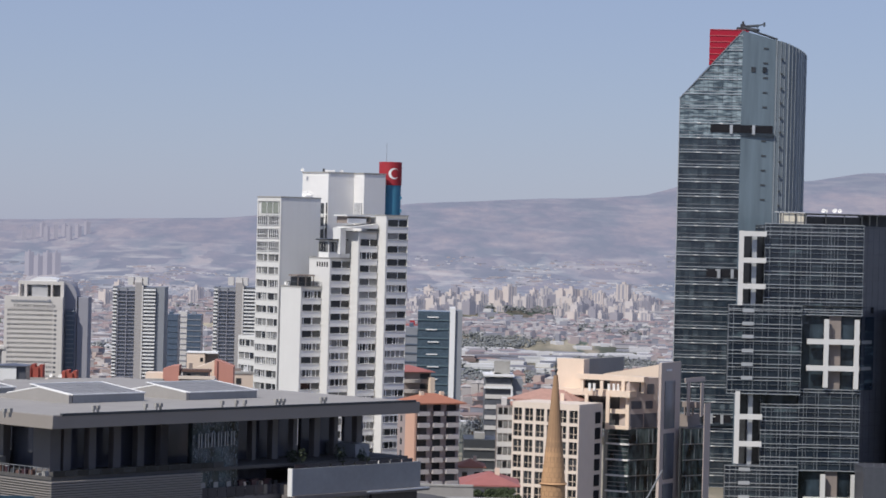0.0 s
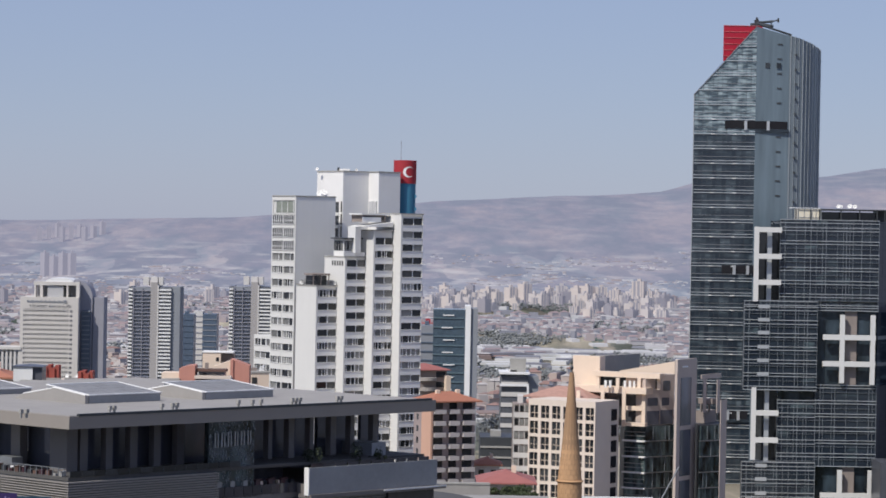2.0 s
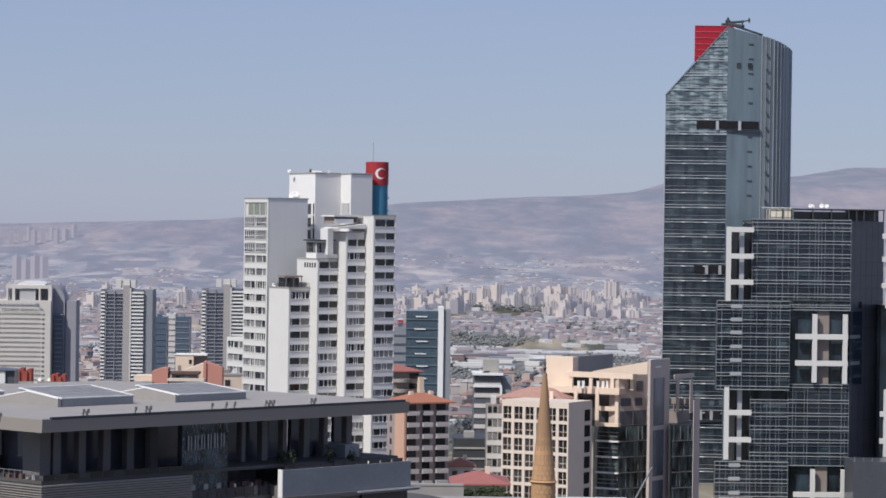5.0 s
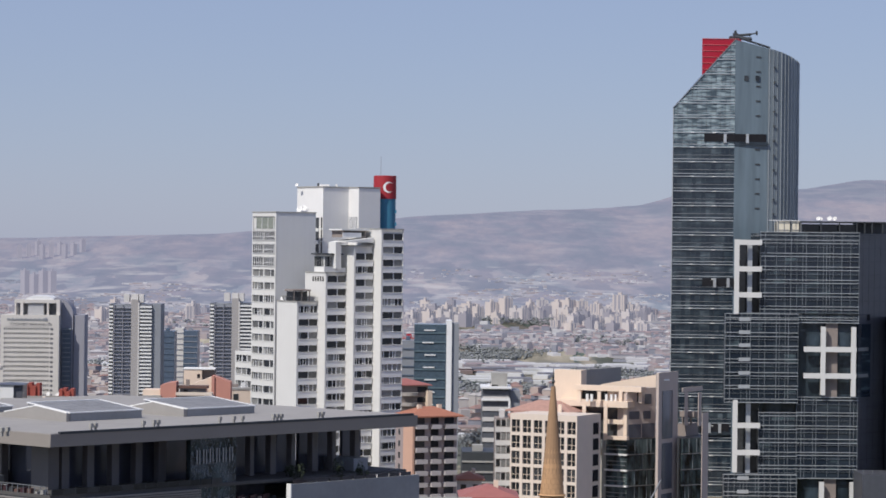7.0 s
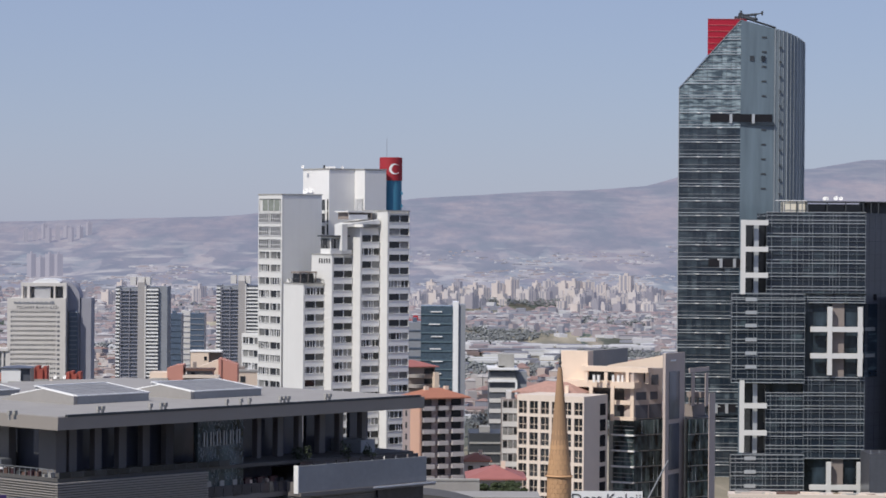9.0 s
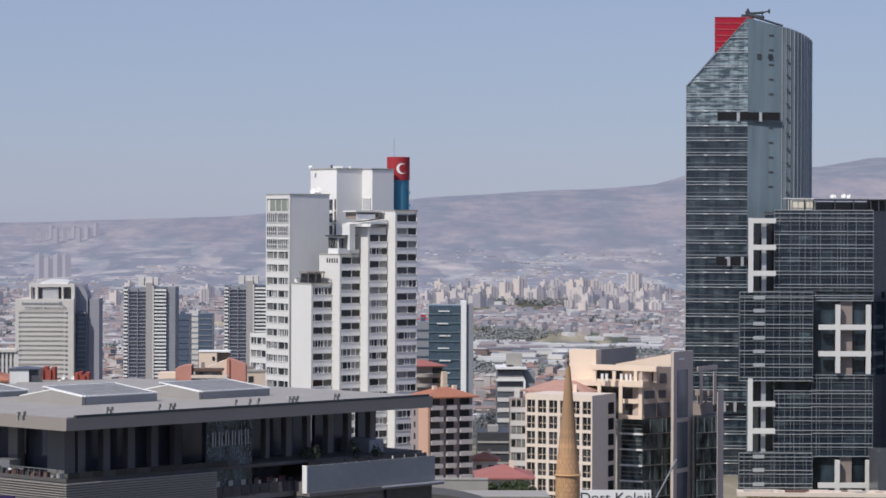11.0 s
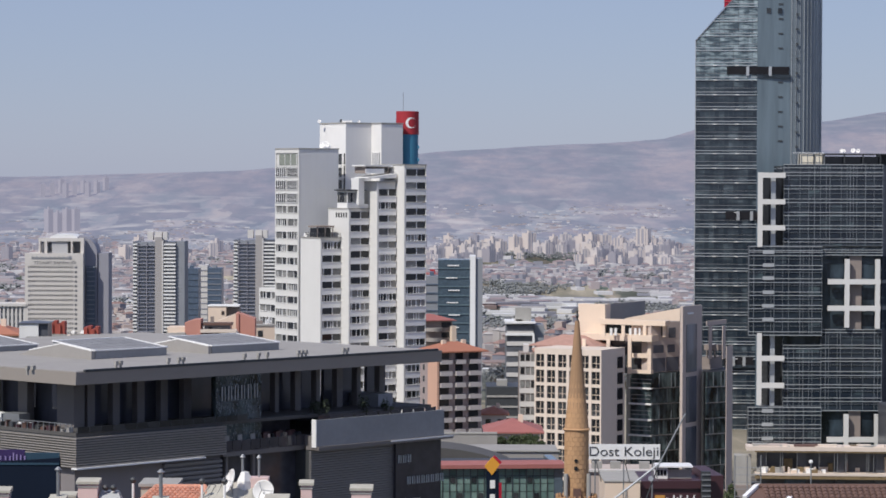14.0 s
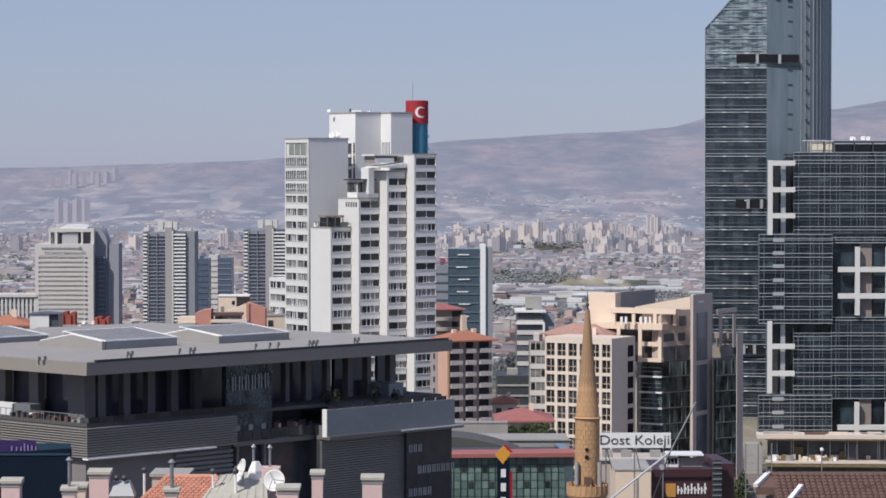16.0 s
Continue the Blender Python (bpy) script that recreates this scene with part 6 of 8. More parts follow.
def small_house(name, p0, p1, base_v, eave_v, d, wall_m, roof_m, label, rise=1.6, deep=10, turn=0.0, rows=1):
    k = d / SURVEY
    x, w = east(p0, d), (p1 - p0) * k
    g = min(ground_z(x, d), level(base_v, d)) - 1
    t = thing(name, pose(x, d, g, 0, 0, turn), label, "house")
    h = level(eave_v, d) - g
    part("wall", block(0, w, 0, deep, 0, h), wall_m, t)
    bm = bmesh.new()
    hip_roof(bm, 0, w, 0, deep, h, rise, 0.7, 0.25)
    part("tile_roof", bm, roof_m, t)
    n = max(2, int(w / 3.2))
    for j in range(rows):
        for i in range(n):
            piece("window", box_mesh("window", w / n * 0.45, 0.12, 1.3, DARKPANE), t, Matrix.Translation((w / n * (i + 0.28), -0.08, h - 2.2 - 3 * j)))
    part("chimney", block(w * 0.6, w * 0.6 + 0.8, deep * 0.4, deep * 0.4 + 0.8, h, h + rise + 1.0), CREAM, t)
    return t


small_house("house", 882, 975, 775, 748, 470, CONCRETE, BRICKROOF, "grey house with a broad red sheet roof", 1.7, 12)
small_house("house", 872, 915, 730, 716, 640, PALEWALL, TERRACOTTA, "pale house with a small tile roof", 1.4, 9)
small_house("apartment_house", 968, 1034, 720, 604, 610, PALEWALL, FADEDTILE, "pale apartment house with pinkish tile roof", 2.0, 9, 0, 6)
small_house("house", -40, 48, 640, 578, 420, CREAM, TERRACOTTA, "house with orange tile roof behind the mall", 1.3, 9)


def roofline_wall(parent, name, pts, d, deep, material, base):
    """A wall block whose top follows a roof line given as survey angles (bearing, drop)."""
    bm = bmesh.new()
    x0 = parent.matrix_world.translation.x
    low = [(east(b, d) - x0, 0.0) for b, v in pts]
    top = [(east(b, d) - x0, level(v, d) - base) for b, v in pts]
    ring = top + low[::-1]
    f = [bm.verts.new((x, 0, z)) for x, z in ring]
    k = [bm.verts.new((x, deep, z)) for x, z in ring]
    bm.faces.new(f)
    bm.faces.new(k[::-1])
    for i in range(len(f)):
        j = (i + 1) % len(f)
        bm.faces.new((f[j], f[i], k[i], k[j]))
    bmesh.ops.recalc_face_normals(bm, faces=bm.faces)
    ob = part(name, bm, material, parent)
    ob.location = (0, d - parent.matrix_world.translation.y, 0)
    return ob


def houses_behind():
    g = 20.0
    t = thing("apartment_block", pose(east(315, 540), 540, g), "salmon house wall with stepped roof and pale terrace slab", "apartment building")
    roofline_wall(t, "end_wall", ((345, 554), (360, 549), (373, 548)), 540, 6, SALMON, g)
    roofline_wall(t, "low_wing", ((314, 562), (346, 562)), 541, 6, CREAM, g)
    roofline_wall(t, "wing_slab", ((312, 573), (346, 572)), 539, 6, CONCRETE, g)
    roofline_wall(t, "wall", ((373, 572), (437, 572)), 541.5, 6, GREYBROWN, g)
    part("terrace_slab", block(6.26, 13.18, -0.8, 2, level(571, 540) - g, level(566, 540) - g), BEIGE, t)
    part("shed_roof", block(6.48, 12.20, 0.6, 5, level(559, 540) - g, level(555, 540) - g), BROWNTILE, t, "brown shed roof")
    part("shed_wall", block(6.91, 11.88, 1.2, 5, level(571, 540) - g, level(559, 540) - g), SIDEDARK, t)
    for b in (386, 402):
        part("shed_window", block(span(b, 315, 540), span(b + 7, 315, 540), 1.1, 1.19, level(568, 540) - g, level(562, 540) - g), PANE, t)
    part("chimney", block(7.99, 8.64, 2, 2.6, level(556, 540) - g, level(544, 540) - g), GREYBROWN, t)
    c = thing("apartment_block", pose(east(386, 575), 575, g), "cream apartment block with flat roof", "apartment building")
    roofline_wall(c, "wall", ((386, 525), (418, 525)), 575, 5, CREAM, g)
    # Side of the cream block, its shade put into a grey-brown colour.
    roofline_wall(c, "side_wall", ((418, 527), (441, 527)), 577, 5, GREYBROWN, g)
    part("parapet", block(-0.1, 6.33, -0.15, 5, level(525, 575) - g, level(523, 575) - g), OFFWHITE, c)
    part("window", block(2.76, 3.33, -0.06, 0.02, level(540, 575) - g, level(533, 575) - g), DARKPANE, c)
    e = thing("apartment_block", pose(east(400, 552), 552, g), "gabled apartment block, cream front and salmon end wall", "apartment building")
    roofline_wall(e, "front_wall", ((399, 553), (402, 551), (437, 537.5)), 552, 5, CREAM, g)
    roofline_wall(e, "end_wall", ((437, 537), (443, 537.5), (469, 547)), 551.7, 5, SALMON, g)
    roofline_wall(e, "gable_strip", ((435.5, 536.5), (440.5, 536.8)), 551.4, 5.5, SALMON, g)
    h = thing("roof_house", pose(east(52, 330), 330, ground_z(east(52, 330), 330) - 1), "grey rooftop plant house with dark hip roof", "plant house")
    hz = h.matrix_world.translation.z
    part("wall", block(0, 2.24, 0, 4, 0, level(557, 330) - hz), BLANKGREY, h)
    # Turned side drawn flat, its shade put into the dark colour.
    part("side_wall", block(2.24 + 0.02, 3.30, 0.3, 4, 0, level(557, 330) - hz), SIDEDARK, h)
    bm = bmesh.new()
    hip_roof(bm, 0, 3.30, 0, 4, level(557, 330) - hz, 0.22, 0.15, 0.1)
    part("roof", bm, SIDEDARK, h, "dark hip roof")
    part("intake", block(1.06, 3.70, -1.5, -0.3, 0, level(581, 330) - hz), SIDEDARK, h)
    part("intake_cap", block(0.99, 3.76, -1.6, -0.2, level(581, 330) - hz, level(579, 330) - hz), CONCRETE, h)
    for b0, b1, tops in ((105, 132, (556, 552, 557, 553)), (166, 192, (563, 561, 566, 562))):
        r = thing("brick_house", pose(east(b0, 430), 430, 25), "red brick stair house with broken parapet", "stair house")
        n = len(tops)
        for i, v in enumerate(tops):
            part("brick_pier", block(span(b0 + (b1 - b0) * i / n, b0, 430), span(b0 + (b1 - b0) * (i + 0.96) / n, b0, 430), 0.3 * (i % 2), 3, 0, level(v, 430) - 25), REDBRICK, r)
        part("ledge", block(-0.6, span(b1, b0, 430) + 0.4, -0.6, -0.02, 0, level(575, 430) - 25), CONCRETE, r)
    for b, v in ((147, 571), (164, 571)):
        dish(east(b, 441), 441.2, level(577, 440), 0.32, (-0.5, -1, 0.5))
    w = thing("low_roofs", pose(east(135, 440), 440, 25), "pale low roofs with parapets", "roof")
    part("roof", block(0, 7.92, 0, 4, 0, level(577, 440) - 25), BEIGE, w)
    part("parapet", block(0.70, 5.28, -0.4, -0.02, 0, level(574, 440) - 25), CONCRETE, w)


houses_behind()
for p0, p1, tp, d, mm, lab in ((470, 505, 560, 600, CREAM, "cream rendered apartment block with flat roof"),):
    k = d / SURVEY
    x = east(p0, d)
    g = ground_z(x, d) - 1
    t = thing("apartment_block", pose(x, d, g, 0, 0, 14), lab, "apartment building")
    w, h = (p1 - p0) * k, level(tp, d) - g
    part("wall", block(0, w, 0, 8, 0, h), mm, t)
    part("parapet", block(-0.15, w + 0.15, -0.15, 8.15, h, h + 0.35), CONCRETE, t)
    part("roof_room", block(w * 0.15, w * 0.5, 3, 5, h + 0.35, h + 1.0), GREYBROWN, t)
    for i in range(3):
        part("roof_flue", block(w * (0.6 + 0.13 * i), w * (0.6 + 0.13 * i) + 0.25, 2 + i, 2.3 + i, h + 0.3, h + 1.1 + 0.3 * i), OFFWHITE, t)
    for j in range(3):
        for i in range(max(1, int(w / 2.2))):
            piece("window", box_mesh("window", 1.1, 0.12, 1.3, DARKPANE), t, Matrix.Translation((0.5 + i * 2.2, -0.08, h - 2.2 - 3 * j)))


# ---------------- the far town ----------------
def far_town():
    rnd = random.Random(11)
    kinds = {}

    def mesh(name):
        return kinds.setdefault(name, [[], []])

    def add(name, x, y, z, w, d, h, turn, roof=0.0):
        # Beyond 2300 m the copies with painted haze take over.
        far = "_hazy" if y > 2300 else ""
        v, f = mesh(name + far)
        b = len(v)
        c, s = math.cos(turn), math.sin(turn)
        pts = [(-w / 2, -d / 2), (w / 2, -d / 2), (w / 2, d / 2), (-w / 2, d / 2)]
        for zz in (0, h):
            v.extend([(x + a * c - e * s, y + a * s + e * c, z + zz) for a, e in pts])
        f.extend([tuple(b + i for i in q) for q in ((4, 5, 6, 7), (0, 1, 5, 4), (1, 2, 6, 5), (2, 3, 7, 6), (3, 0, 4, 7))])
        if roof:
            v2, f2 = mesh("roofs_" + rnd.choice(("red", "red", "brown", "pale")) + far)
            b = len(v2)
            for a, e in pts:
                a, e = a * 1.1, e * 1.1
                v2.append((x + a * c - e * s, y + a * s + e * c, z + h))
            v2.append((x - w * 0.2 * c, y - w * 0.2 * s, z + h + roof))
            v2.append((x + w * 0.2 * c, y + w * 0.2 * s, z + h + roof))
            f2.extend([tuple(b + i for i in q) for q in ((0, 1, 5, 4), (1, 2, 5), (2, 3, 4, 5), (3, 0, 4))])

    for _ in range(15000):                                   # low houses
        y = 1450 + 1720 * rnd.random() ** 0.7
        x = (rnd.random() * 2 - 1) * y * 0.20
        if noise.noise((x / 180, y / 260, 1.3)) < -0.12 or y < (1720 if x < 0 else 1450):
            continue
        h = rnd.choice((3, 4, 5, 5, 6, 7, 9, 12))
        add(rnd.choice(("walls_pale", "walls_warm", "walls_grey", "walls_pale")), x, y, ground_z(x, y) - 1, rnd.uniform(4, 9) * (1.3 if y < 2200 else 1), rnd.uniform(4, 8), h * (0.85 if y < 2200 else 0.62), rnd.choice((0.3, 0.8, 1.2, 0.0)), rnd.choice((0, 0, 1.2, 1.5, 1.7)))
    for _ in range(4600):                                    # broad low blocks, workshops and halls between them
        y = 1450 + 1650 * rnd.random() ** 0.8
        x = (rnd.random() * 2 - 1) * y * 0.20
        if y < (1720 if x < 0 else 1450) or noise.noise((x / 220, y / 200, 6.1)) < -0.05:
            continue
        add(rnd.choice(("walls_warm", "walls_grey", "walls_pale", "roofs_brown", "roofs_pale", "sheds")), x, y, ground_z(x, y) - 1, rnd.uniform(10, 34), rnd.uniform(8, 22), rnd.uniform(2.5, 5.5), rnd.uniform(-0.15, 0.25), rnd.choice((0, 0, 0, 0.8)))
    for _ in range(4200):                                   # hamlets and long sheds at the foot of the slopes
        y = rnd.uniform(3150, 3900)
        x = (rnd.random() * 2 - 1) * y * 0.19
        if noise.noise((x / 130, y / 110, 5.5)) < 0.16:
            continue
        add(rnd.choice(("walls_pale", "sheds", "walls_warm", "walls_grey")), x, y, ground_z(x, y) - 1, rnd.choice((2.5, 3, 4, 5, 5, 12)), rnd.uniform(4, 7), rnd.uniform(1.2, 2.4), rnd.random() * 0.4)
    for _ in range(700):                                    # white sheds
        y = rnd.choice((rnd.uniform(1950, 2500), rnd.uniform(2100, 2400), rnd.uniform(2500, 3300)))
        x = (rnd.random() * 2 - 1) * y * 0.20
        add(rnd.choice(("sheds", "sheds", "walls_grey")), x, y, ground_z(x, y) - 1, rnd.uniform(10, 44) * (1 if y < 2400 else 0.55), rnd.uniform(8, 18), rnd.uniform(3, 5.5), rnd.uniform(-0.2, 0.3))
    for n, (v, f) in kinds.items():
        me = bpy.data.meshes.new(n)
        me.from_pydata(v, [], f)
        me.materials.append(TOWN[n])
        kind = n.replace("_hazy", "")
        far = "hazy " if "_hazy" in n else "small "
        label = far + "white flat-roofed industrial sheds in the plain" if kind == "sheds" else far + kind.split("_")[-1] + (" tile roofs" if "roof" in n else " house walls") + " of the far town"
        tagged(new("far_" + kind, me), label, "far houses", kind="stuff")
    # apartment towers that can be told apart
    for i in range(330):
        y = rnd.uniform(2760, 3150)
        q = rnd.choice((rnd.gauss(0.035, 0.03), rnd.uniform(-0.17, 0.10), rnd.gauss(0.06, 0.02)))
        if noise.noise((q * 25, y / 300, 4.0)) < -0.25:
            continue
        far_tower(q * y, y, rnd.uniform(7, 11), rnd.choice((7, 9, 11, 12, 14, 16, 18)), rnd)
    for q, h, w in ((0.0745, 30, 13), (0.0780, 20, 9), (0.056, 24, 12), (0.0525, 22, 9), (0.034, 25, 11), (0.029, 21, 10), (0.061, 23, 11), (0.066, 20, 10), (0.021, 19, 12)):
        far_tower(q * 3000, 3000, w, h, rnd, -1, None, FARTOWERS[0])
    for i in range(9):                                       # two rows of towers out on the slope
        far_tower((-0.138 + i * 0.0024 * 1.1) * 4250, 4250 + (i % 3) * 20, 7, 19 + rnd.choice((0, 2, 4)), rnd, -2, FARTOWERS[3])
    for i in range(4):
        far_tower((-0.136 + i * 0.0032) * 3550, 3550, 8, 27 + rnd.choice((0, 3, 5)), rnd, -2, FARTOWERS[3])


TOWN = {"walls_pale": mat("town_pale", (0.42, 0.39, 0.38), 0.9, var=0.15, scale=0.03, fine=0.2), "walls_warm": mat("town_warm", (0.43, 0.355, 0.32), 0.9, var=0.15, scale=0.03, fine=0.2),
        "walls_grey": mat("town_grey", (0.21, 0.215, 0.25), 0.9, var=0.2, scale=0.03, fine=0.2), "sheds": mat("shed_white", (0.60, 0.60, 0.60), 0.7, var=0.08, scale=0.03),
        "roofs_red": mat("town_red_roof", (0.27, 0.175, 0.155), 0.9, var=0.15, scale=0.03, fine=0.2), "roofs_brown": mat("town_brown_roof", (0.25, 0.19, 0.175), 0.9, var=0.15, scale=0.03),
        "roofs_pale": mat("town_pale_roof", (0.40, 0.38, 0.37), 0.9, var=0.1, scale=0.03)}
# Far copies of each town colour, haze put in as a glow.
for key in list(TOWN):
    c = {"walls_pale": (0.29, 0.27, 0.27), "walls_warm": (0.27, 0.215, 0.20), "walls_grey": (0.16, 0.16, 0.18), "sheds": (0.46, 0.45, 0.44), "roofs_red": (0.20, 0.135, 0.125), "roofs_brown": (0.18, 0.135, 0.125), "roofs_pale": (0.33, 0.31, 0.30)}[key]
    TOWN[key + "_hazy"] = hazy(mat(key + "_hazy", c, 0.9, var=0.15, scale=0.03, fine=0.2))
# Far tower colours, with the haze over them added as emission.
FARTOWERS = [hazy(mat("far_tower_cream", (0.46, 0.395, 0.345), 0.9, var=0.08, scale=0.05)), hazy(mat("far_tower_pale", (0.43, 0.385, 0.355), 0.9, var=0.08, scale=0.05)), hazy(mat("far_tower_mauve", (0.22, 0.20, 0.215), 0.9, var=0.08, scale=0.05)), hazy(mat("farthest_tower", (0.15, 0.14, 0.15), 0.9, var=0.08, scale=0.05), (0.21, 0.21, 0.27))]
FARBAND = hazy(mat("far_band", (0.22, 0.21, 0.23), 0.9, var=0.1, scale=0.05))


def far_tower(x, y, w, h, rnd, sink=-1, tint=None, face=None):
    """A distant apartment tower: ribbed body with recessed window strips."""
    t = thing("far_apartment_tower", pose(x, y, ground_z(x, y) + sink, 0, 0, rnd.choice((10, 35, 50, -20))), "pale distant apartment tower in the far town", "apartment tower", "far apartment towers")
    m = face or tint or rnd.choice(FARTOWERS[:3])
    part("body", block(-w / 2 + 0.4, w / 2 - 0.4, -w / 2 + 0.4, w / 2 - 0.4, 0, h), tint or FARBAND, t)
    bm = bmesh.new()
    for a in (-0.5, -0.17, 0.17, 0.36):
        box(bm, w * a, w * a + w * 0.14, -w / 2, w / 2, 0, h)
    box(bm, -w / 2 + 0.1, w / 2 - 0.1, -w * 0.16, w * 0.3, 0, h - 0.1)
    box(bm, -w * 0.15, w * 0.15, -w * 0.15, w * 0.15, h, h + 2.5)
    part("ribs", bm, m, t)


far_town()


# ---------------- trees ----------------
def tree(x, y, z, h, r, rnd, label, leaf=LEAF, count=700):
    t = thing("tree", pose(x, y, z), label, "tree", "street trees")
    bm = bmesh.new()
    lathe(bm, [(h * 0.035, 0), (h * 0.025, h * 0.3), (h * 0.01, h * 0.7)], 8)
    for a in range(4):
        ang = a * 1.6 + rnd.random()
        tube(bm, (0, 0, h * (0.3 + 0.08 * a)), (r * 0.6 * math.cos(ang), r * 0.6 * math.sin(ang), h * (0.55 + 0.08 * a)), h * 0.01, 5)
    part("trunk", bm, BARK, t)
    bm = bmesh.new()
    leaf_cloud(bm, (0, 0, h * 0.64), r, h * 0.7, count, max(0.16, h * 0.03), rnd)
    part("crown", bm, leaf, t)


rnd_t = random.Random(21)
for p, base, d, h in ((905, 790, 435, 3.2), (935, 790, 440, 3.6), (955, 790, 442, 3.8), (922, 792, 437, 3.0), (964, 790, 430, 3.4)):
    tree(east(p, d), d, level(base, d), h, h * 0.55, rnd_t, "green leafy tree by the red-roofed house", LEAF, 1400)
for i in range(170):
    d = rnd_t.uniform(900, 1750)
    q = rnd_t.choice((rnd_t.uniform(0.018, 0.05), rnd_t.uniform(-0.15, 0.1), rnd_t.uniform(0.02, 0.085)))
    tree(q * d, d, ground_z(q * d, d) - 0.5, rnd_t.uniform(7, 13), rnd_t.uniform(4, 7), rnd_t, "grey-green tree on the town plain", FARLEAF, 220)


# ---------------- between the mall and the minaret ----------------
def green_glass_hall():
    d, k, g = 330.0, 0.066, 30.0
    t = thing("glass_hall", pose(0.40, d, g, 0, 0, 4), "low pale green glass hall with red roof edge", "commercial building")
    w, z1, z0 = 13.99, 46.27 - g, 41.59 - g
    part("body", block(0, w, 0.5, 12, 0, z1), DARKSTEEL, t)
    cols, rows = 17, 6
    pw, ph = w / cols, (z1 - z0 + 0.9) / rows
    gm = box_mesh("glass_pane", pw - 0.08, 0.08, ph - 0.08, PALEGREEN)
    dk = box_mesh("open_window", pw - 0.3, 0.06, ph - 0.25, DARKPANE)
    for i in range(cols):
        for j in range(rows):
            piece("glass_pane", gm, t, Matrix.Translation((i * pw + 0.04, 0.3, z1 - (j + 1) * ph + 0.04)))
            if (i, j) in ((2, 1), (5, 1), (10, 1), (13, 1), (3, 3), (6, 3), (11, 3), (14, 3), (8, 3)):
                piece("open_window", dk, t, Matrix.Translation((i * pw + 0.15, 0.22, z1 - (j + 1) * ph + 0.12)))
        piece("mullion", box_mesh("mullion", 0.08, 0.12, rows * ph, DARKSTEEL), t, Matrix.Translation((i * pw - 0.04, 0.2, z1 - rows * ph)))
    part("end_wall", block(w, w + 1.0, 0.2, 12, 0, z1 + 0.4), TEALGLASS, t)
    bm = bmesh.new()
    prism(bm, [(-0.3, -0.5), (w + 1.2, -0.5), (w + 1.2, 3.5), (-0.3, 3.5)], z1, [z1 + 0.4, z1 + 0.5, z1 + 0.62, z1 + 0.55])
    part("roof_edge", bm, BRICKROOF, t, "red sheet roof edge")
    # vaulted dark roof and grey parapet building behind
    v = thing("vaulted_roof_hall", pose(-0.97, 348, g), "dark grey hall with a curved roof", "commercial building")
    bm = bmesh.new()
    n = 12
    L = 10.58
    prof = [(L * i / n, 47.01 - g - (i / n) ** 2.2 * 2.0) for i in range(n + 1)]
    rows_v = [[bm.verts.new((x, y, z)) for x, z in prof] for y in (0, 9)]
    low = [[bm.verts.new((x, y, 0)) for x in (0, L)] for y in (0, 9)]
    for i in range(n):
        bm.faces.new((rows_v[0][i], rows_v[0][i + 1], rows_v[1][i + 1], rows_v[1][i]))
    bm.faces.new([low[0][0], low[0][1]] + rows_v[0][::-1])
    bm.faces.new([low[1][1], low[1][0]] + rows_v[1])
    bm.faces.new((low[0][1], low[1][1], rows_v[1][-1], rows_v[0][-1]))
    part("curved_roof", bm, VAULT, v)
    p = thing("parapet_building", pose(4.78, 362, g), "low grey concrete building with a long parapet", "commercial building")
    part("wall", block(0, 11.44, 0, 10, 0, 45.18 - g), ROOFGREY, p)
    part("coping", block(-0.2, 11.44 + 0.2, -0.2, 0.5, 45.18 - g, 45.36 - g), CONCRETE, p)
    q = thing("retaining_wall", pose(0.92, 420, 20), "plain grey rendered boundary wall", "wall")
    part("wall", block(0, 8.74, 0, 1, 0, 42.20 - 20), ROOFGREY, q)
    part("coping", block(-0.1, 8.74, -0.1, 1.1, 42.20 - 20, 42.20 - 19.75), CONCRETE, q)


green_glass_hall()


def pylon_sign():
    t = thing("pylon_sign", pose(5.57, 290, 30), "tall navy pylon sign with a yellow and red diamond", "sign")
    w, z1 = 1.28, 50.07 - 30
    part("panel", block(0, w, 0, 0.5, 0, z1), NAVY, t)
    part("side_panel", block(w + 0.02, w + 0.3, 0.05, 0.6, 0, z1 - 1.2), RED, t, "red side panel")
    for mm, a0, c in ((YELLOW, 0, -0.1), (RED, 1, -0.05)):
        bm = bmesh.new()
        h, cx, cz = 0.95, w / 2 + (0.12 if a0 else -0.05), z1 + 0.55
        pts = [(cx - 0.8, cz), (cx, cz - h), (cx + 0.8, cz + 0.2), (cx + 0.05, cz + h)] if not a0 else [(cx - 0.7, cz + 0.25), (cx + 0.05, cz - 0.1), (cx + 0.85, cz + 0.35), (cx + 0.1, cz + 1.1)]
        lo, hi = [bm.verts.new((x, c, z)) for x, z in pts], [bm.verts.new((x, c + 0.3, z)) for x, z in pts]
        bm.faces.new(lo)
        bm.faces.new(hi[::-1])
        for i in range(4):
            bm.faces.new((lo[(i + 1) % 4], lo[i], hi[i], hi[(i + 1) % 4]))
        part("diamond", bm, mm, t)
    z = z1 - 0.9
    for k in range(4):                                    # plain bars in place of the name
        part("sign_bar", block(w * 0.30, w * 0.70, -0.08, -0.01, z - 0.85, z), WHITEMETAL, t)
        z -= 1.45


YELLOW = mat("yellow_panel", (0.70, 0.33, 0.04), 0.5, var=0.05)
pylon_sign()


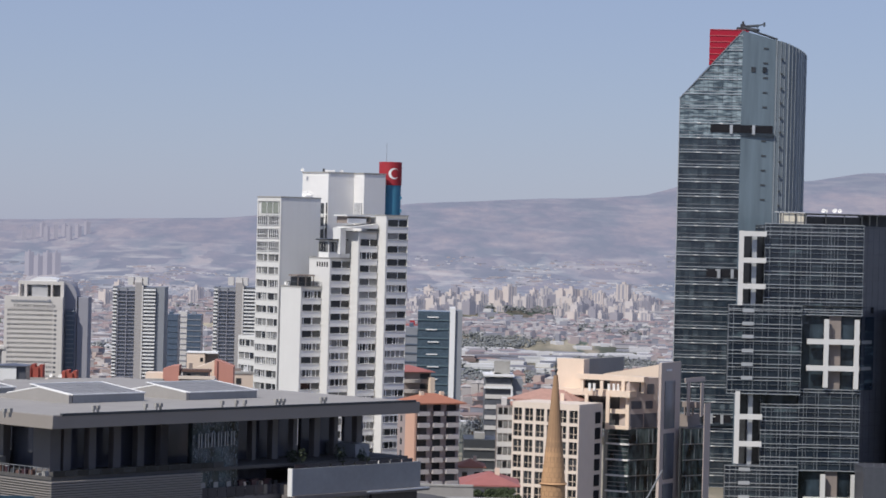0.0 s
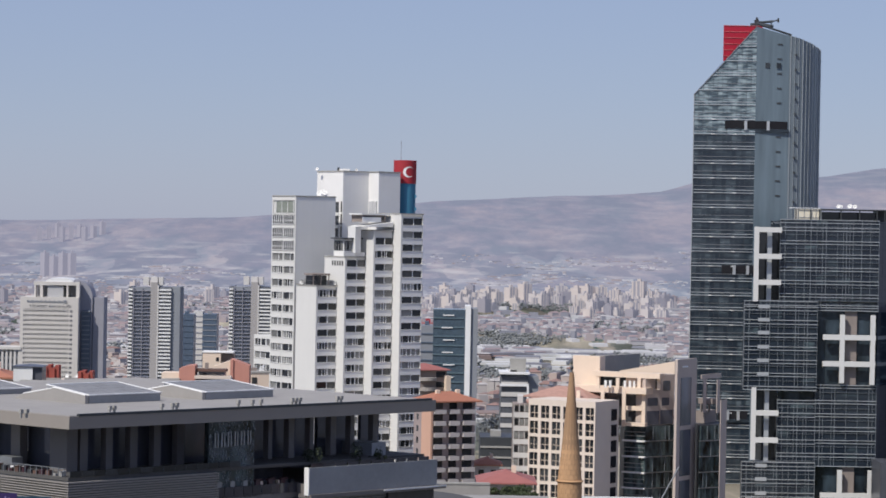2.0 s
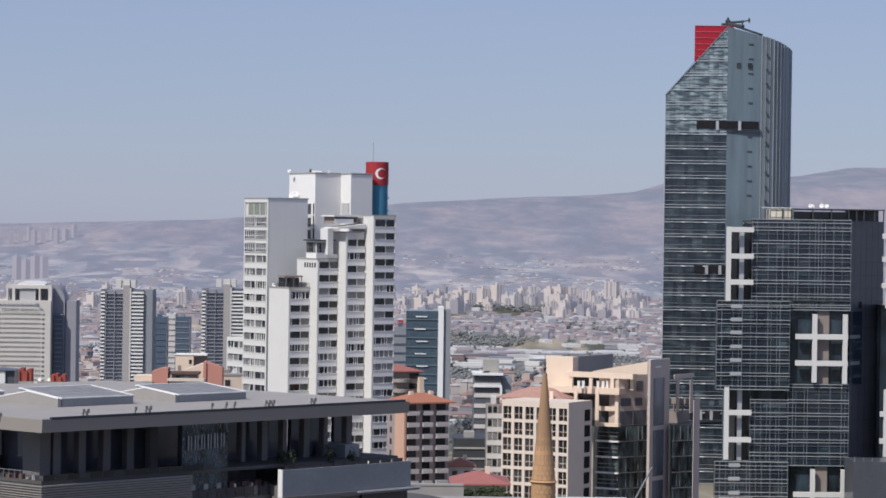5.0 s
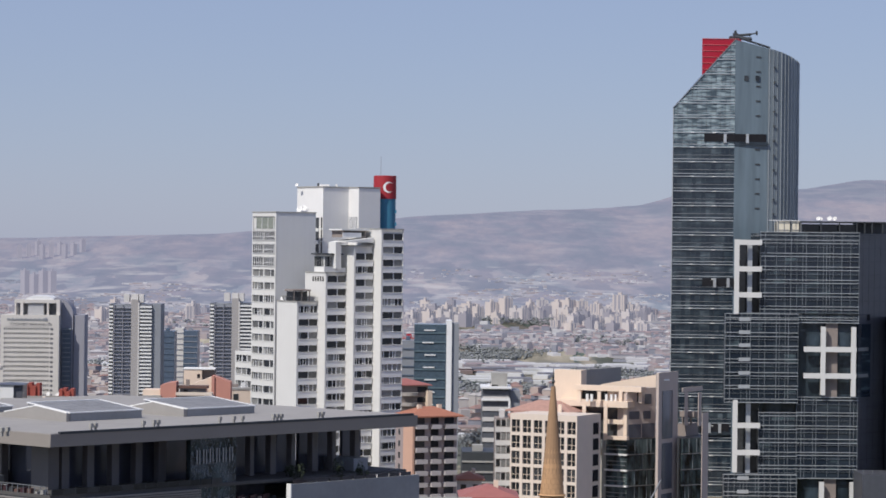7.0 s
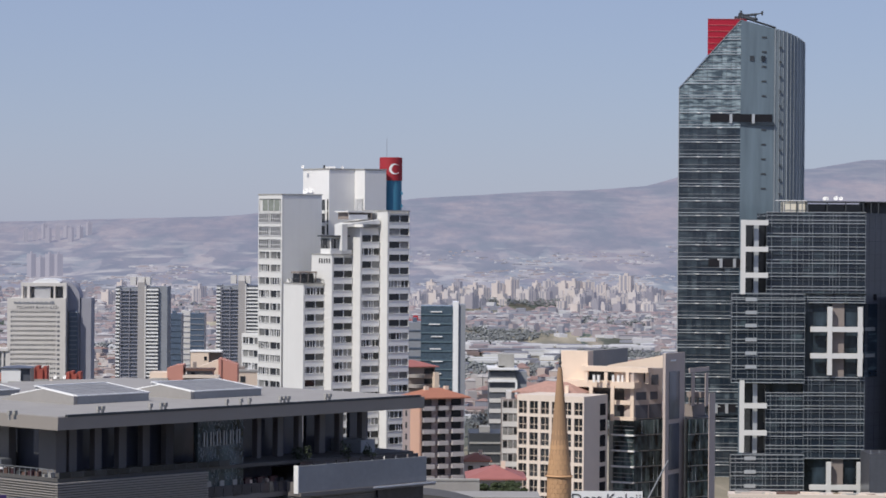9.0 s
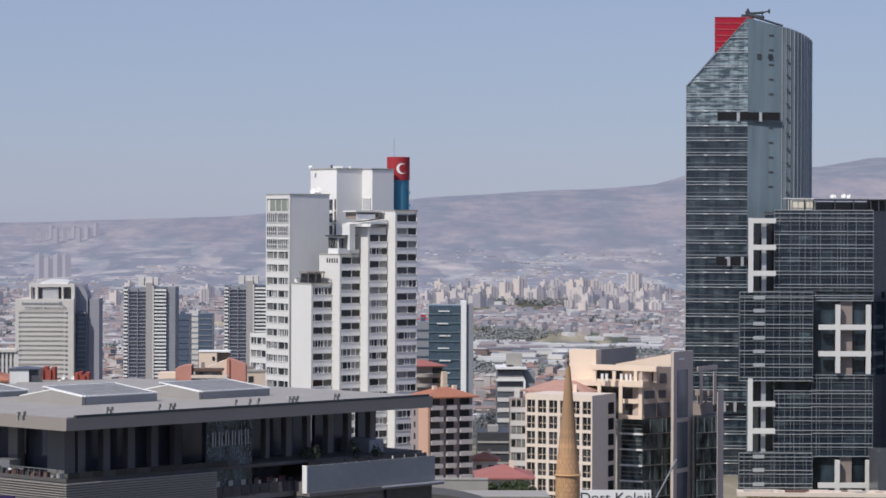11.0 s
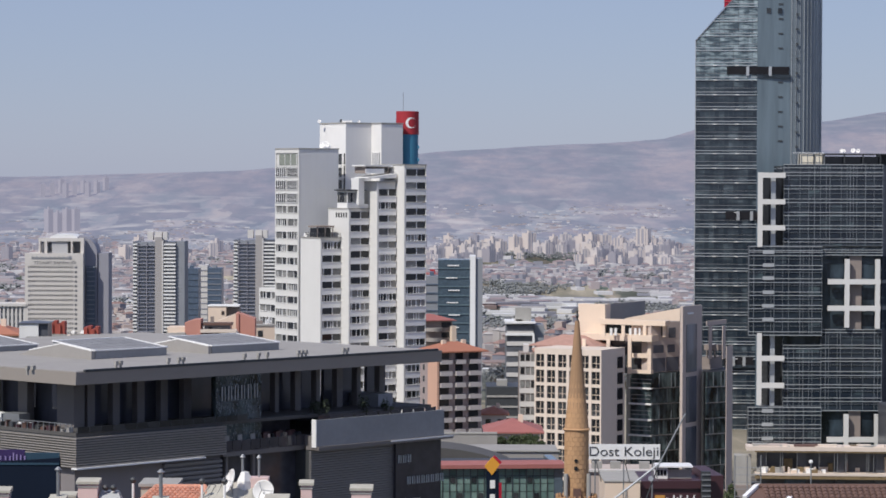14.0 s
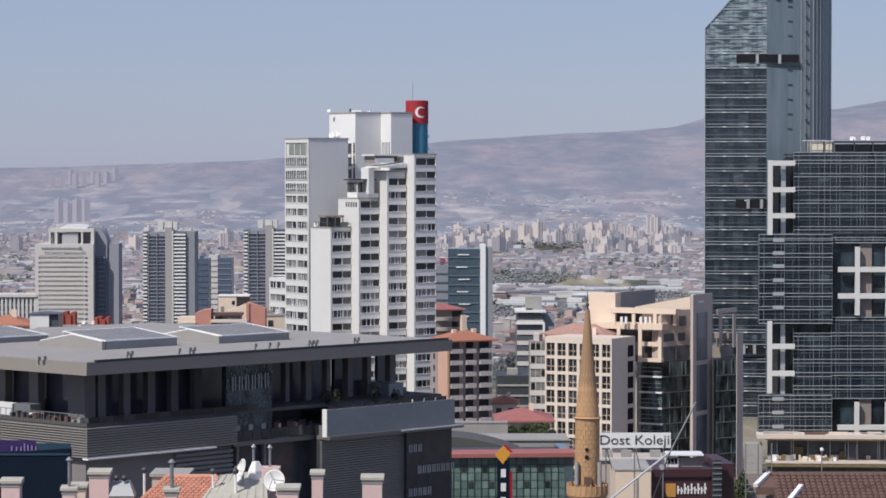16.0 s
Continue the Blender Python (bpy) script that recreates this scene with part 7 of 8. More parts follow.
def school_sign():
    d = 300.0
    t = thing("school_sign", pose(16.56, d, 34), "white roof sign panel with dark school name letters", "sign")
    w, z0, z1 = 7.68, 50.36 - 34, 51.98 - 34
    part("panel", block(0, w, 0, 0.18, z0, z1), WHITEMETAL, t)
    lettering("Dost Koleji", 1.42, w - 0.35, t, Matrix.Translation((0.05, -0.03, z0 + 0.38)))
    for x in (0.8, w / 2, w - 0.8):
        bm = bmesh.new()
        tube(bm, (x, 0.3, z0 + 0.6), (x, 0.3, 0), 0.07)
        part("post", bm, STEEL, t)
        bm = bmesh.new()
        tube(bm, (x, 0.25, z0 + 0.2), (x + 0.8, 2.5, z0 - 2.6), 0.05)
        part("stay", bm, STEEL, t)


school_sign()


def shop():
    d, k, g = 310.0, 0.062, 31.0
    t = thing("furniture_shop", pose(22.82, d, g, 0, 0, 5), "dark maroon shop building with sign fascia", "shop")
    w, z1 = 7.94, 46.64 - g
    part("body", block(0, w, 0.3, 14, 0, z1), MAROON, t)
    part("fascia", block(-0.1, w + 0.1, 0, 0.3, z1 - 0.5, z1 + 0.35), MAROON, t)
    part("logo_panel", block(1.74, 2.85, 0.16, 0.29, 43.92 - g, 45.40 - g), GOLD, t, "gold square emblem")
    x = 3.04
    for i in range(9):
        hh = (0.9, 0.7, 1.15, 0.9, 1.15, 0.8, 1.15, 0.75, 1.15)[i]
        part("sign_stroke", block(x, x + 0.15, 0.18, 0.29, 44.23 - g, 44.23 - g + hh), WHITEMETAL, t)
        part("sign_stroke", block(x + 0.151, x + 0.28, 0.18, 0.29, 44.23 - g + hh * 0.4, 44.23 - g + hh * 0.6), WHITEMETAL, t)
        x += 0.375
    part("grille_column", block(w - 1.1, w - 0.1, -0.4, 0.25, 0, z1 + 1.4), DARKSTEEL, t)
    for i in range(9):
        part("grille_slat", block(w - 1.1, w - 0.1, -0.55, -0.41, z1 + 1.0 - i * 0.6, z1 + 1.15 - i * 0.6), STEEL, t)
    part("side_wing", block(w + 0.02, w + 1.6, 1.0, 12, 0, z1 + 0.8), MAROON, t)
    c = thing("roof_cabin", pose(24.90, 316, g + z1), "small white roof cabin with a flat canopy", "roof cabin")
    part("cabin", block(0.2, 1.5, 0, 3, -0.2, 1.25), OFFWHITE, c)
    for i in range(3):
        part("window", block(0.3 + i * 0.38, 0.6 + i * 0.38, -0.05, 0.02, 0.35, 1.0), DARKPANE, c)
    part("canopy", block(0, 4.3, -0.5, 3.5, 1.3, 1.45), WHITEMETAL, c)
    part("screen_wall", block(1.52, 4.2, 0.3, 0.5, -0.2, 1.0), CONCRETE, c)
    b = thing("annex", pose(18.73, 306, g), "cream rendered annex with a flat roof", "building")
    part("wall", block(0, 3.86, 0, 10, 0, 47.32 - g), CREAM, b)
    part("coping", block(-0.1, 3.86 + 0.1, -0.1, 10, 47.32 - g, 47.44 - g), CONCRETE, b)
    part("pilaster", block(2.20, 2.39, -0.15, 0.02, 0, 46.65 - g), CONCRETE, b)
    r = thing("terrace_house", pose(18.35, 330, g), "taupe building with a roof terrace", "building")
    part("wall", block(0, 8.58, 0, 9, 0, 45.94 - g), TAUPE, r)
    part("coping", block(-0.2, 8.58 + 0.2, -0.3, 0.3, 45.94 - g, 46.21 - g), PALEWALL, r)
    for x in (0.4, 2.6, 6.0):
        part("roof_unit", block(x, x + 1.2, 1, 2, 46.21 - g, 46.21 - g + 0.8), CONCRETE, r)
    # jointed boom with pulley
    m = thing("crane_boom", pose(13.02, 220, 54.26), "slim grey jointed crane boom", "crane")
    ox = 0.0
    bm = bmesh.new()
    tube(bm, (-3.0, 0, -2.4), (4.71, 0, 3.70), 0.085)
    part("lower_arm", bm, MULLION, m)
    bm = bmesh.new()
    tube(bm, (4.71, 0, 3.70), (6.73, 0, 7.61), 0.07)
    part("upper_arm", bm, STEEL, m)
    bm = bmesh.new()
    tube(bm, (4.05, -0.2, 2.51), (4.05, 0.2, 2.51), 0.2, 14)
    part("pulley", bm, MULLION, m)
    bm = bmesh.new()
    tube(bm, (4.71, 0, 3.70), (2.99, 0, -1.0), 0.05)
    part("stay", bm, DARKSTEEL, m)
    part("foot", block(-3.4, -2.6, -0.5, 0.5, -24, -2.2), DARKSTEEL, m)


GOLD = mat("gold_panel", (0.50, 0.25, 0.06), 0.5, var=0.15)
shop()


# ---------------- building site below the dark blocks ----------------
OCHRE = mat("ochre_timber", (0.20, 0.145, 0.075), 0.8, var=0.3, scale=0.8, fine=4)


def podium():
    d, k, g = 520.0, 0.104, 12.0
    t = thing("podium_building", pose(55.54, d, g, 0, 0, -4), "unfinished concrete podium with open floors", "building site")
    w = 36.0
    zs = (31.12 - g, 26.23 - g, 20.93 - g)
    for i, z in enumerate(zs):
        part("floor_slab", block(2.4 if i == 0 else 4.0, w, 0, 5.5, z - (0.75 if i == 0 else 0.42), z), BEIGE if i < 2 else GREYBROWN, t)
        part("formwork_edge", block(4.0, w, 0.1, 0.3, z - 1.05, z - (0.76 if i == 0 else 0.43)), OCHRE, t, "ochre timber formwork")
    for i in range(5):
        x = 4.6 + i * 7.2
        part("column", block(x, x + 1.6, 2.4, 3.1, 0, zs[0] - 1.06), SIDEDARK, t)
    # Dark wall put in for the shade inside the open floors.
    part("interior_shade_wall", block(4.5, w, 4.2, 5.0, 0, zs[0] - 0.95), SIDEDARK, t)
    rnd = random.Random(4)
    for i in range(44):                                    # planks and mats on the roof slab
        x = 3 + rnd.random() * 31
        part("site_clutter", block(x, x + rnd.uniform(0.8, 4.0), 0.3 + rnd.random() * 2, 3, zs[0], zs[0] + rnd.uniform(0.08, 0.4)), rnd.choice((CONCRETE, BEIGE, BROWNTILE, OCHRE, TAUPE, BEIGE)), t)
    for i in range(34):                                    # pale sacks and crates on the open floor
        x = 4.3 + rnd.random() * 12
        part("site_clutter", block(x, x + rnd.uniform(0.25, 1.4), 0.5 + rnd.random() * 1.2, 2.2, zs[1], zs[1] + rnd.uniform(0.2, 1.1)), rnd.choice((CREAM, OFFWHITE, BEIGE, OCHRE, CONCRETE)), t)
    for i in range(14):
        x = 4.0 + rnd.random() * 30
        part("site_prop", block(x, x + 0.09, 0.6, 0.7, zs[1], zs[0] - 0.8), STEEL, t)
    for i in range(26):                                    # stacked boards and sheets inside
        x = 4.5 + rnd.random() * 30
        z = zs[rnd.choice((1, 2, 2))]
        part("site_board", block(x, x + rnd.uniform(0.4, 2.6), 3.0 + rnd.random(), 4.15, z, z + rnd.uniform(0.6, 2.8)), rnd.choice((GREYBROWN, BROWNTILE, OCHRE, CONCRETE, CREAM, SIDEDARK)), t)
    part("tarpaulin", block(9.5, 13.5, 1.8, 1.95, 20.93 - g + 0.5, zs[1] - 1.3), TEALGLASS, t, "teal tarpaulin")
    part("site_hut", block(0.3, 3.4, 2, 6, zs[1] - 2.4, zs[1] + 3.0), CONCRETE, t, "pale site hut")
    part("retaining_edge", block(-0.5, 4.0, 0.5, 4, 0, zs[1] - 2.4), GREYBROWN, t)
    # scaffold
    s = thing("scaffold", pose(54.24, 505, g), "thin grey steel scaffold frame", "scaffold")
    for x in (0, 2.22, 4.65):
        bm = bmesh.new()
        tube(bm, (x, 0, 0), (x, 0, 30.91 - g), 0.11, 6)
        part("pole", bm, STEEL, s)
    for i in range(6):
        bm = bmesh.new()
        z = 22.23 - g + i * 1.3
        tube(bm, (0, 0, z), (4.65, 0, z), 0.07, 6)
        part("ledger", bm, STEEL, s)
    for i in range(4):
        tree(54.28 + (i % 2) * 1.2 - 0.4, 515 + i, g + i * 1.2, 8.0 + i * 0.5, 1.6, random.Random(i), "green shrubby tree by the building site", LEAF, 500)
    l = thing("street_lamp", pose(56.45, 420, 20), "slim grey street lamp pole", "street lamp")
    bm = bmesh.new()
    tube(bm, (0, 0, 0), (0, 0, 38.00 - 20), 0.09)
    part("pole", bm, STEEL, l)
    bm = bmesh.new()
    lathe(bm, [(0.12, 0), (0.3, 0.15), (0.25, 0.45), (0.05, 0.55)], 12, Matrix.Translation((0, 0, 38.00 - 20)))
    part("lantern", bm, OFFWHITE, l)


podium()


# ---------------- near roofs ----------------
def tile_mesh(name, w, ln, material):
    """One barrel tile, lying along +y, its lower end at the origin."""
    bm = bmesh.new()
    n = 5
    ring = []
    for y, lift in ((0, 0.05), (ln, 0.0)):
        ring.append([bm.verts.new((w / 2 * math.cos(math.pi * i / n), y, lift + w * 0.32 * math.sin(math.pi * i / n))) for i in range(n + 1)])
    base = [[bm.verts.new((x, y, -0.03)) for x in (w / 2, -w / 2)] for y in (0, ln)]
    for i in range(n):
        bm.faces.new((ring[0][i], ring[0][i + 1], ring[1][i + 1], ring[1][i]))
    bm.faces.new([base[0][0], base[0][1]] + ring[0][::-1])
    return mesh_of(name, bm, material)


def chimney(p0, p1, top_v, d, label, cap=0.5, m=PINK, cowl=0, foot=None):
    k = d / SURVEY
    w, z = (p1 - p0) * k, level(top_v, d)
    base = ROOF_Z if foot is None else foot
    t = thing("chimney", pose(east(p0, d), d, base), label, "chimney", "rooftop chimneys")
    h = z - base
    bm = block(0, w, 0, w * 0.8, 0, h - 0.16)
    bmesh.ops.bevel(bm, geom=bm.edges[:], offset=0.015, segments=1, affect='EDGES')
    part("shaft", bm, m, t)
    part("collar", block(-0.04, w + 0.04, -0.04, w * 0.8 + 0.04, h - 0.34, h - 0.26), CONCRETE, t)
    bm = bmesh.new()
    prism(bm, [(-0.1, -0.12), (w + 0.1, -0.12), (w + 0.1, w * 0.8 + 0.12), (-0.1, w * 0.8 + 0.12)], h - 0.15, [h - 0.02, h - 0.02, h + 0.1, h + 0.1])
    part("cap_slab", bm, CAPSTONE, t)
    return t


def stove_pipe(p, top_v, base_z, d, r=0.09, hat=True):
    k = d / SURVEY
    t = thing("flue_pipe", pose(east(p, d), d, base_z), "grey metal flue pipe with a rain cap", "flue pipe", "rooftop flues")
    h = level(top_v, d) - base_z
    bm = bmesh.new()
    tube(bm, (0, 0, 0), (0, 0, h - 0.15), r, 12)
    part("pipe", bm, STEEL, t)
    bm = bmesh.new()
    lathe(bm, [(r * 0.7, h - 0.16), (r * 2.2, h - 0.1), (r * 0.6, h + 0.06)], 14)
    part("rain_cap", bm, STEEL, t)


def wind_cowl(p, top_v, base_z, d):
    """A turning chimney cowl: white post, dark ribbed ball."""
    k = d / SURVEY
    t = thing("wind_cowl", pose(east(p, d), d, base_z), "dark round wind cowl on a white post", "chimney cowl", "wind cowls")
    h = level(top_v, d) - base_z
    bm = bmesh.new()
    tube(bm, (0, 0, 0), (0, 0, h - 0.3), 0.07, 8)
    part("post", bm, OFFWHITE, t)
    bm = bmesh.new()
    lathe(bm, [(0.06, h - 0.34), (0.15, h - 0.25), (0.18, h - 0.14), (0.12, h - 0.03), (0.04, h)], 14)
    part("ball", bm, DARKSTEEL, t)


CAPSTONE = mat("cap_slab_stone", (0.44, 0.42, 0.36), 0.85, var=0.15, scale=2.0)
ROOF_Z = 61.2


def near_house():
    d, k = 150.0, 0.03
    t = thing("apartment_house", pose(-24.42, 146, 36), "near apartment house with terracotta tile roof and pink walls", "apartment house")
    w = 22.20
    part("wall", block(0, w, 0.5, 14, 0, ROOF_Z - 36), PINK, t)
    part("roof_deck", block(-0.3, w + 0.3, 0, 14.3, ROOF_Z - 36.15, ROOF_Z - 36), CONCRETE, t)
    # tiled hip between the chimneys
    r = thing("tile_roof", pose(-16.86, 147.0, ROOF_Z), "terracotta barrel tile roof slope", "roof")
    L = 5.28
    part("roof_bed", block(0, L, 0, 6, 0, 0.5), PALETILE, r)
    bm = bmesh.new()
    v = [bm.verts.new(c) for c in ((0, 0, 0.5), (L, 0, 0.5), (L * 0.86, 6, 2.08), (L * 0.36, 6, 2.08), (L, 9, 0.5), (0, 9, 0.5))]
    for f in ((0, 1, 2, 3), (1, 4, 2), (0, 3, 5), (3, 2, 4, 5)):
        bm.faces.new([v[i] for i in f])
    part("roof_slope", bm, PALETILE, r)
    me = tile_mesh("roof_tile", 0.27, 0.40, PALETILE)
    ln = math.hypot(6, 1.58)
    m = Matrix.Translation((0, 0, 0.5)) @ Matrix.Rotation(math.atan2(1.58, 6), 4, 'X')
    for j in range(int(ln / 0.36)):
        a, b = L * 0.36 * j * 0.36 / ln, L - L * 0.14 * j * 0.36 / ln
        i = 0
        while a + 0.27 * (i + 1) < b:
            piece("roof_tile", me, r, m @ Matrix.Translation((a + 0.27 * (i + 0.5), j * 0.36, 0.03 + 0.012 * random.random())))
            i += 1
    for a, b in (((0, 0, 0.55), (L * 0.36, 6, 2.13)), ((L, 0, 0.55), (L * 0.86, 6, 2.13)), ((L * 0.36, 6, 2.13), (L * 0.86, 6, 2.13))):
        bm = bmesh.new()
        tube(bm, a, b, 0.13, 8)
        part("hip_tile", bm, PALETILE, r)
    sl = thing("roof_slab", pose(-15.96, 154.5, ROOF_Z), "weathered concrete slab among the roof tiles", "roof slab")
    part("slab", block(0, 1.9, 0, 3.0, 0, level(845, 154.5) - ROOF_Z), CAPSTONE, sl)
    part("slab_edge", block(-0.12, 2.05, -0.12, 3.1, level(845, 154.5) - ROOF_Z, level(840, 154.5) - ROOF_Z), CONCRETE, sl)
    # sheet roof beside it
    s = thing("sheet_roof", pose(-13.02, 148.5, ROOF_Z), "beige ribbed sheet roof with vents", "roof")
    bm = bmesh.new()
    prism(bm, [(0, 0), (3.8, 0), (3.4, 4.5), (0.9, 4.5)], 0, [1.1, 1.15, 2.5, 2.2])
    part("sheet", bm, CAPSTONE, s)
    for i in range(8):
        bm = bmesh.new()
        tube(bm, (0.25 + i * 0.47, 0, 1.14 + 0.006 * i), (0.95 + i * 0.33, 4.4, 2.22 + 0.035 * i), 0.035, 5)
        part("rib", bm, CAPSTONE, s)
    part("pink_upstand", block(2.75, 4.2, 3.4, 4.6, 0, 63.92 - ROOF_Z), PINK, s)
    # chimneys, flues and cowls
    chimney(156, 191, 836, 150, "pink rendered chimney with a stone cap slab")
    chimney(641, 676, 846, 150, "pink rendered chimney with a broad cap slab")
    chimney(551, 571, 837, 150, "slim pink chimney with a small cap")
    chimney(0, 33, 852, 148, "broad pink chimney with stacked cap slabs")
    chimney(108, 132, 865, 148, "pink chimney base under a flue")
    chimney(290, 313, 867, 147, "pink chimney base among roof tiles")
    chimney(490, 527, 864, 147, "low pink chimney with a wide slab")
    chimney(122, 150, 860, 152, "cream rendered chimney stack", m=CREAM)
    stove_pipe(121, 812, 63.25, 148.3)
    stove_pipe(303, 816, 63.30, 147.3, 0.1)
    stove_pipe(448, 789, 63.68, 152.4, 0.07)
    stove_pipe(477, 790, 63.68, 152.4, 0.07)
    wind_cowl(254, 828, ROOF_Z, 152)
    wind_cowl(376, 830, ROOF_Z + 1.2, 151)
    wind_cowl(205, 842, 63.32, 150.3)
    wind_cowl(219, 842, 63.32, 150.3)
    wind_cowl(416, 830, ROOF_Z + 1.4, 150)
    h = thing("hood_chimney", pose(-17.94, 150, ROOF_Z), "grey pyramid chimney hood", "chimney")
    w, top = 1.50, 63.35 - ROOF_Z
    part("shaft", block(0.05, w - 0.05, 0.05, 1.2, 0, top - 0.75), CONCRETE, h)
    bm = bmesh.new()
    v = [bm.verts.new(c) for c in ((0, 0, top - 0.75), (w, 0, top - 0.75), (w, 1.3, top - 0.75), (0, 1.3, top - 0.75), (w * 0.2, 0.35, top), (w * 0.8, 0.35, top), (w * 0.8, 0.95, top), (w * 0.2, 0.95, top))]
    for f in ((3, 2, 1, 0), (4, 5, 6, 7), (0, 1, 5, 4), (1, 2, 6, 5), (2, 3, 7, 6), (3, 0, 4, 7)):
        bm.faces.new([v[i] for i in f])
    part("hood", bm, STEEL, h)
    dish(-10.72, 151, 63.03, 0.66, (-0.92, -0.35, 0.35))
    dish(-8.88, 149, 62.84, 0.58, (-0.25, -1, 0.25))
    c = thing("roof_box", pose(-10.09, 152, ROOF_Z), "small white tapered roof vent", "roof vent")
    bm = bmesh.new()
    lathe(bm, [(0.42, 0), (0.42, 63.74 - ROOF_Z), (0.2, 64.25 - ROOF_Z)], 4)
    part("vent_body", bm, OFFWHITE, c)


near_house()


def billboard():
    d = 190.0
    t = thing("billboard", pose(-30.55, d, 42), "large dark blue billboard panel with purple banner", "billboard")
    w = 5.47
    z0, z1 = 60.89 - 42, 61.19 - 42
    bm = bmesh.new()
    n = 10
    low = [bm.verts.new((w * i / n, 0, 0)) for i in range(n + 1)]
    up = [bm.verts.new((w * i / n, 0, z0 + (z1 - z0) * (i / n) ** 1.4)) for i in range(n + 1)]
    low2 = [bm.verts.new((v.co.x, 0.4, v.co.z)) for v in low]
    up2 = [bm.verts.new((v.co.x, 0.4, v.co.z)) for v in up]
    for i in range(n):
        bm.faces.new((low[i], low[i + 1], up[i + 1], up[i]))
        bm.faces.new((up[i], up[i + 1], up2[i + 1], up2[i]))
        bm.faces.new((low2[i + 1], low2[i], up2[i], up2[i + 1]))
    part("panel", bm, NAVY, t)
    part("edge_strip", block(0, w * 0.99, -0.06, -0.01, z0 - 0.16, z0 - 0.02), BLUEBAND, t, "teal edge strip")
    part("banner", block(0, 3.04, 0.5, 0.7, z0 - 0.6, z0 + 0.8), PURPLE, t, "purple banner")
    part("banner", block(3.04 + 0.02, w - 0.1, 0.5, 0.7, z0 - 0.6, z0 + 0.6), BLUEBAND, t, "teal banner")
    rnd = random.Random(8)
    x = 1.37
    for i in range(7):
        part("sign_stroke", block(x, x + 0.09, 0.42, 0.49, z0 + 0.1, z0 + 0.1 + rnd.uniform(0.25, 0.5)), LILAC, t)
        x += rnd.uniform(0.2, 0.34)
    l = thing("street_lamp", pose(-26.21, 195, 44), "thin curved street lamp arm", "street lamp")
    bm = bmesh.new()
    pts = [(0, 0, 0), (0, 0, 58.08 - 44), (-0.15, 0, 58.47 - 44), (-0.45, 0, 58.75 - 44), (-0.8, 0, 58.82 - 44)]
    for a, b in zip(pts, pts[1:]):
        tube(bm, a, b, 0.04, 6)
    part("pole", bm, STEEL, l)


LILAC = mat("lilac_ink", (0.25, 0.2, 0.4), 0.6, var=0.1)
PURPLE = mat("purple_banner", (0.028, 0.012, 0.085), 0.6, var=0.1)
BLUEBAND = mat("teal_blue_band", (0.02, 0.055, 0.09), 0.5, var=0.15)
billboard()


def brown_roof():
    d = 172.0
    t = thing("house", pose(19.88, d, 36), "near house with brown tile roof and white verge boards", "house")
    L = 12.0
    zr, rise, run = 61.36 - 36, 2.6, 7.0
    me = tile_mesh("roof_tile", 0.34, 0.44, BROWNTILE)
    part("wall", block(0.3, L, -6.4, 5, 0, zr - rise - 0.2), CREAM, t)
    bm = bmesh.new()
    prism(bm, [(0.4, -run), (L, -run), (L, 0), (0.0, 0)], zr - rise - 0.35, [zr - rise, zr - rise, zr, zr])
    part("roof_bed", bm, BROWNTILE, t)
    m = Matrix.Translation((0, -run, zr - rise)) @ Matrix.Rotation(math.atan2(rise, run), 4, 'X')
    ln = math.hypot(run, rise)
    for j in range(9):
        for i in range(int((L - 0.5) / 0.36)):
            y = ln - (j + 1) * 0.42
            x = 0.4 + i * 0.36
            if x > 0.3 + (9 - j) * 0.0:
                piece("roof_tile", me, t, m @ Matrix.Translation((x, y, 0.04 + 0.012 * random.random())))
    bm = bmesh.new()
    tube(bm, (-0.2, 0, zr + 0.05), (L, 0, zr + 0.05), 0.15, 8)
    part("ridge_tile", bm, BROWNTILE, t)
    for a, b in (((0.0, 0.1, zr + 0.05), (-1.0, -1.8, zr - 0.5)), ((1.75, -1.9, zr - 0.5), (0.15, -5.0, zr - 1.65))):
        bm = bmesh.new()
        a, b = Vector(a), Vector(b)
        mm = Matrix.Translation(a) @ (b - a).to_track_quat('Y', 'Z').to_matrix().to_4x4()
        box(bm, -0.14, 0.14, 0, (b - a).length, -0.05, 0.16, mm)
        part("verge_board", bm, WHITEMETAL, t, "white verge board")
    bm = bmesh.new()
    v = [bm.verts.new(c) for c in ((-1.0, -1.8, zr - 0.55), (0.4, -1.8, zr - 0.55), (0.4, 0.1, zr), (0, 0.1, zr), (-1.0, -1.8, zr - 1.0), (0.4, -1.8, zr - 1.0))]
    for f in ((0, 1, 2, 3), (4, 5, 1, 0)):
        bm.faces.new([v[i] for i in f])
    part("gable_slope", bm, BROWNTILE, t)
    an = thing("aerial", pose(25.98, 170.2, 60.14), "small dark television aerial on the roof", "aerial")
    for p, q in (((0, 0, 0), (0, 0, 0.85)), ((-0.5, 0, 0.75), (0.6, 0.1, 0.6)), ((-0.35, -0.3, 0.72), (-0.35, 0.3, 0.72)), ((0.0, -0.25, 0.68), (0.0, 0.25, 0.68)), ((0.4, -0.2, 0.62), (0.4, 0.2, 0.62))):
        bm = bmesh.new()
        tube(bm, p, q, 0.03, 6)
        part("rod", bm, DARKSTEEL, an)


brown_roof()


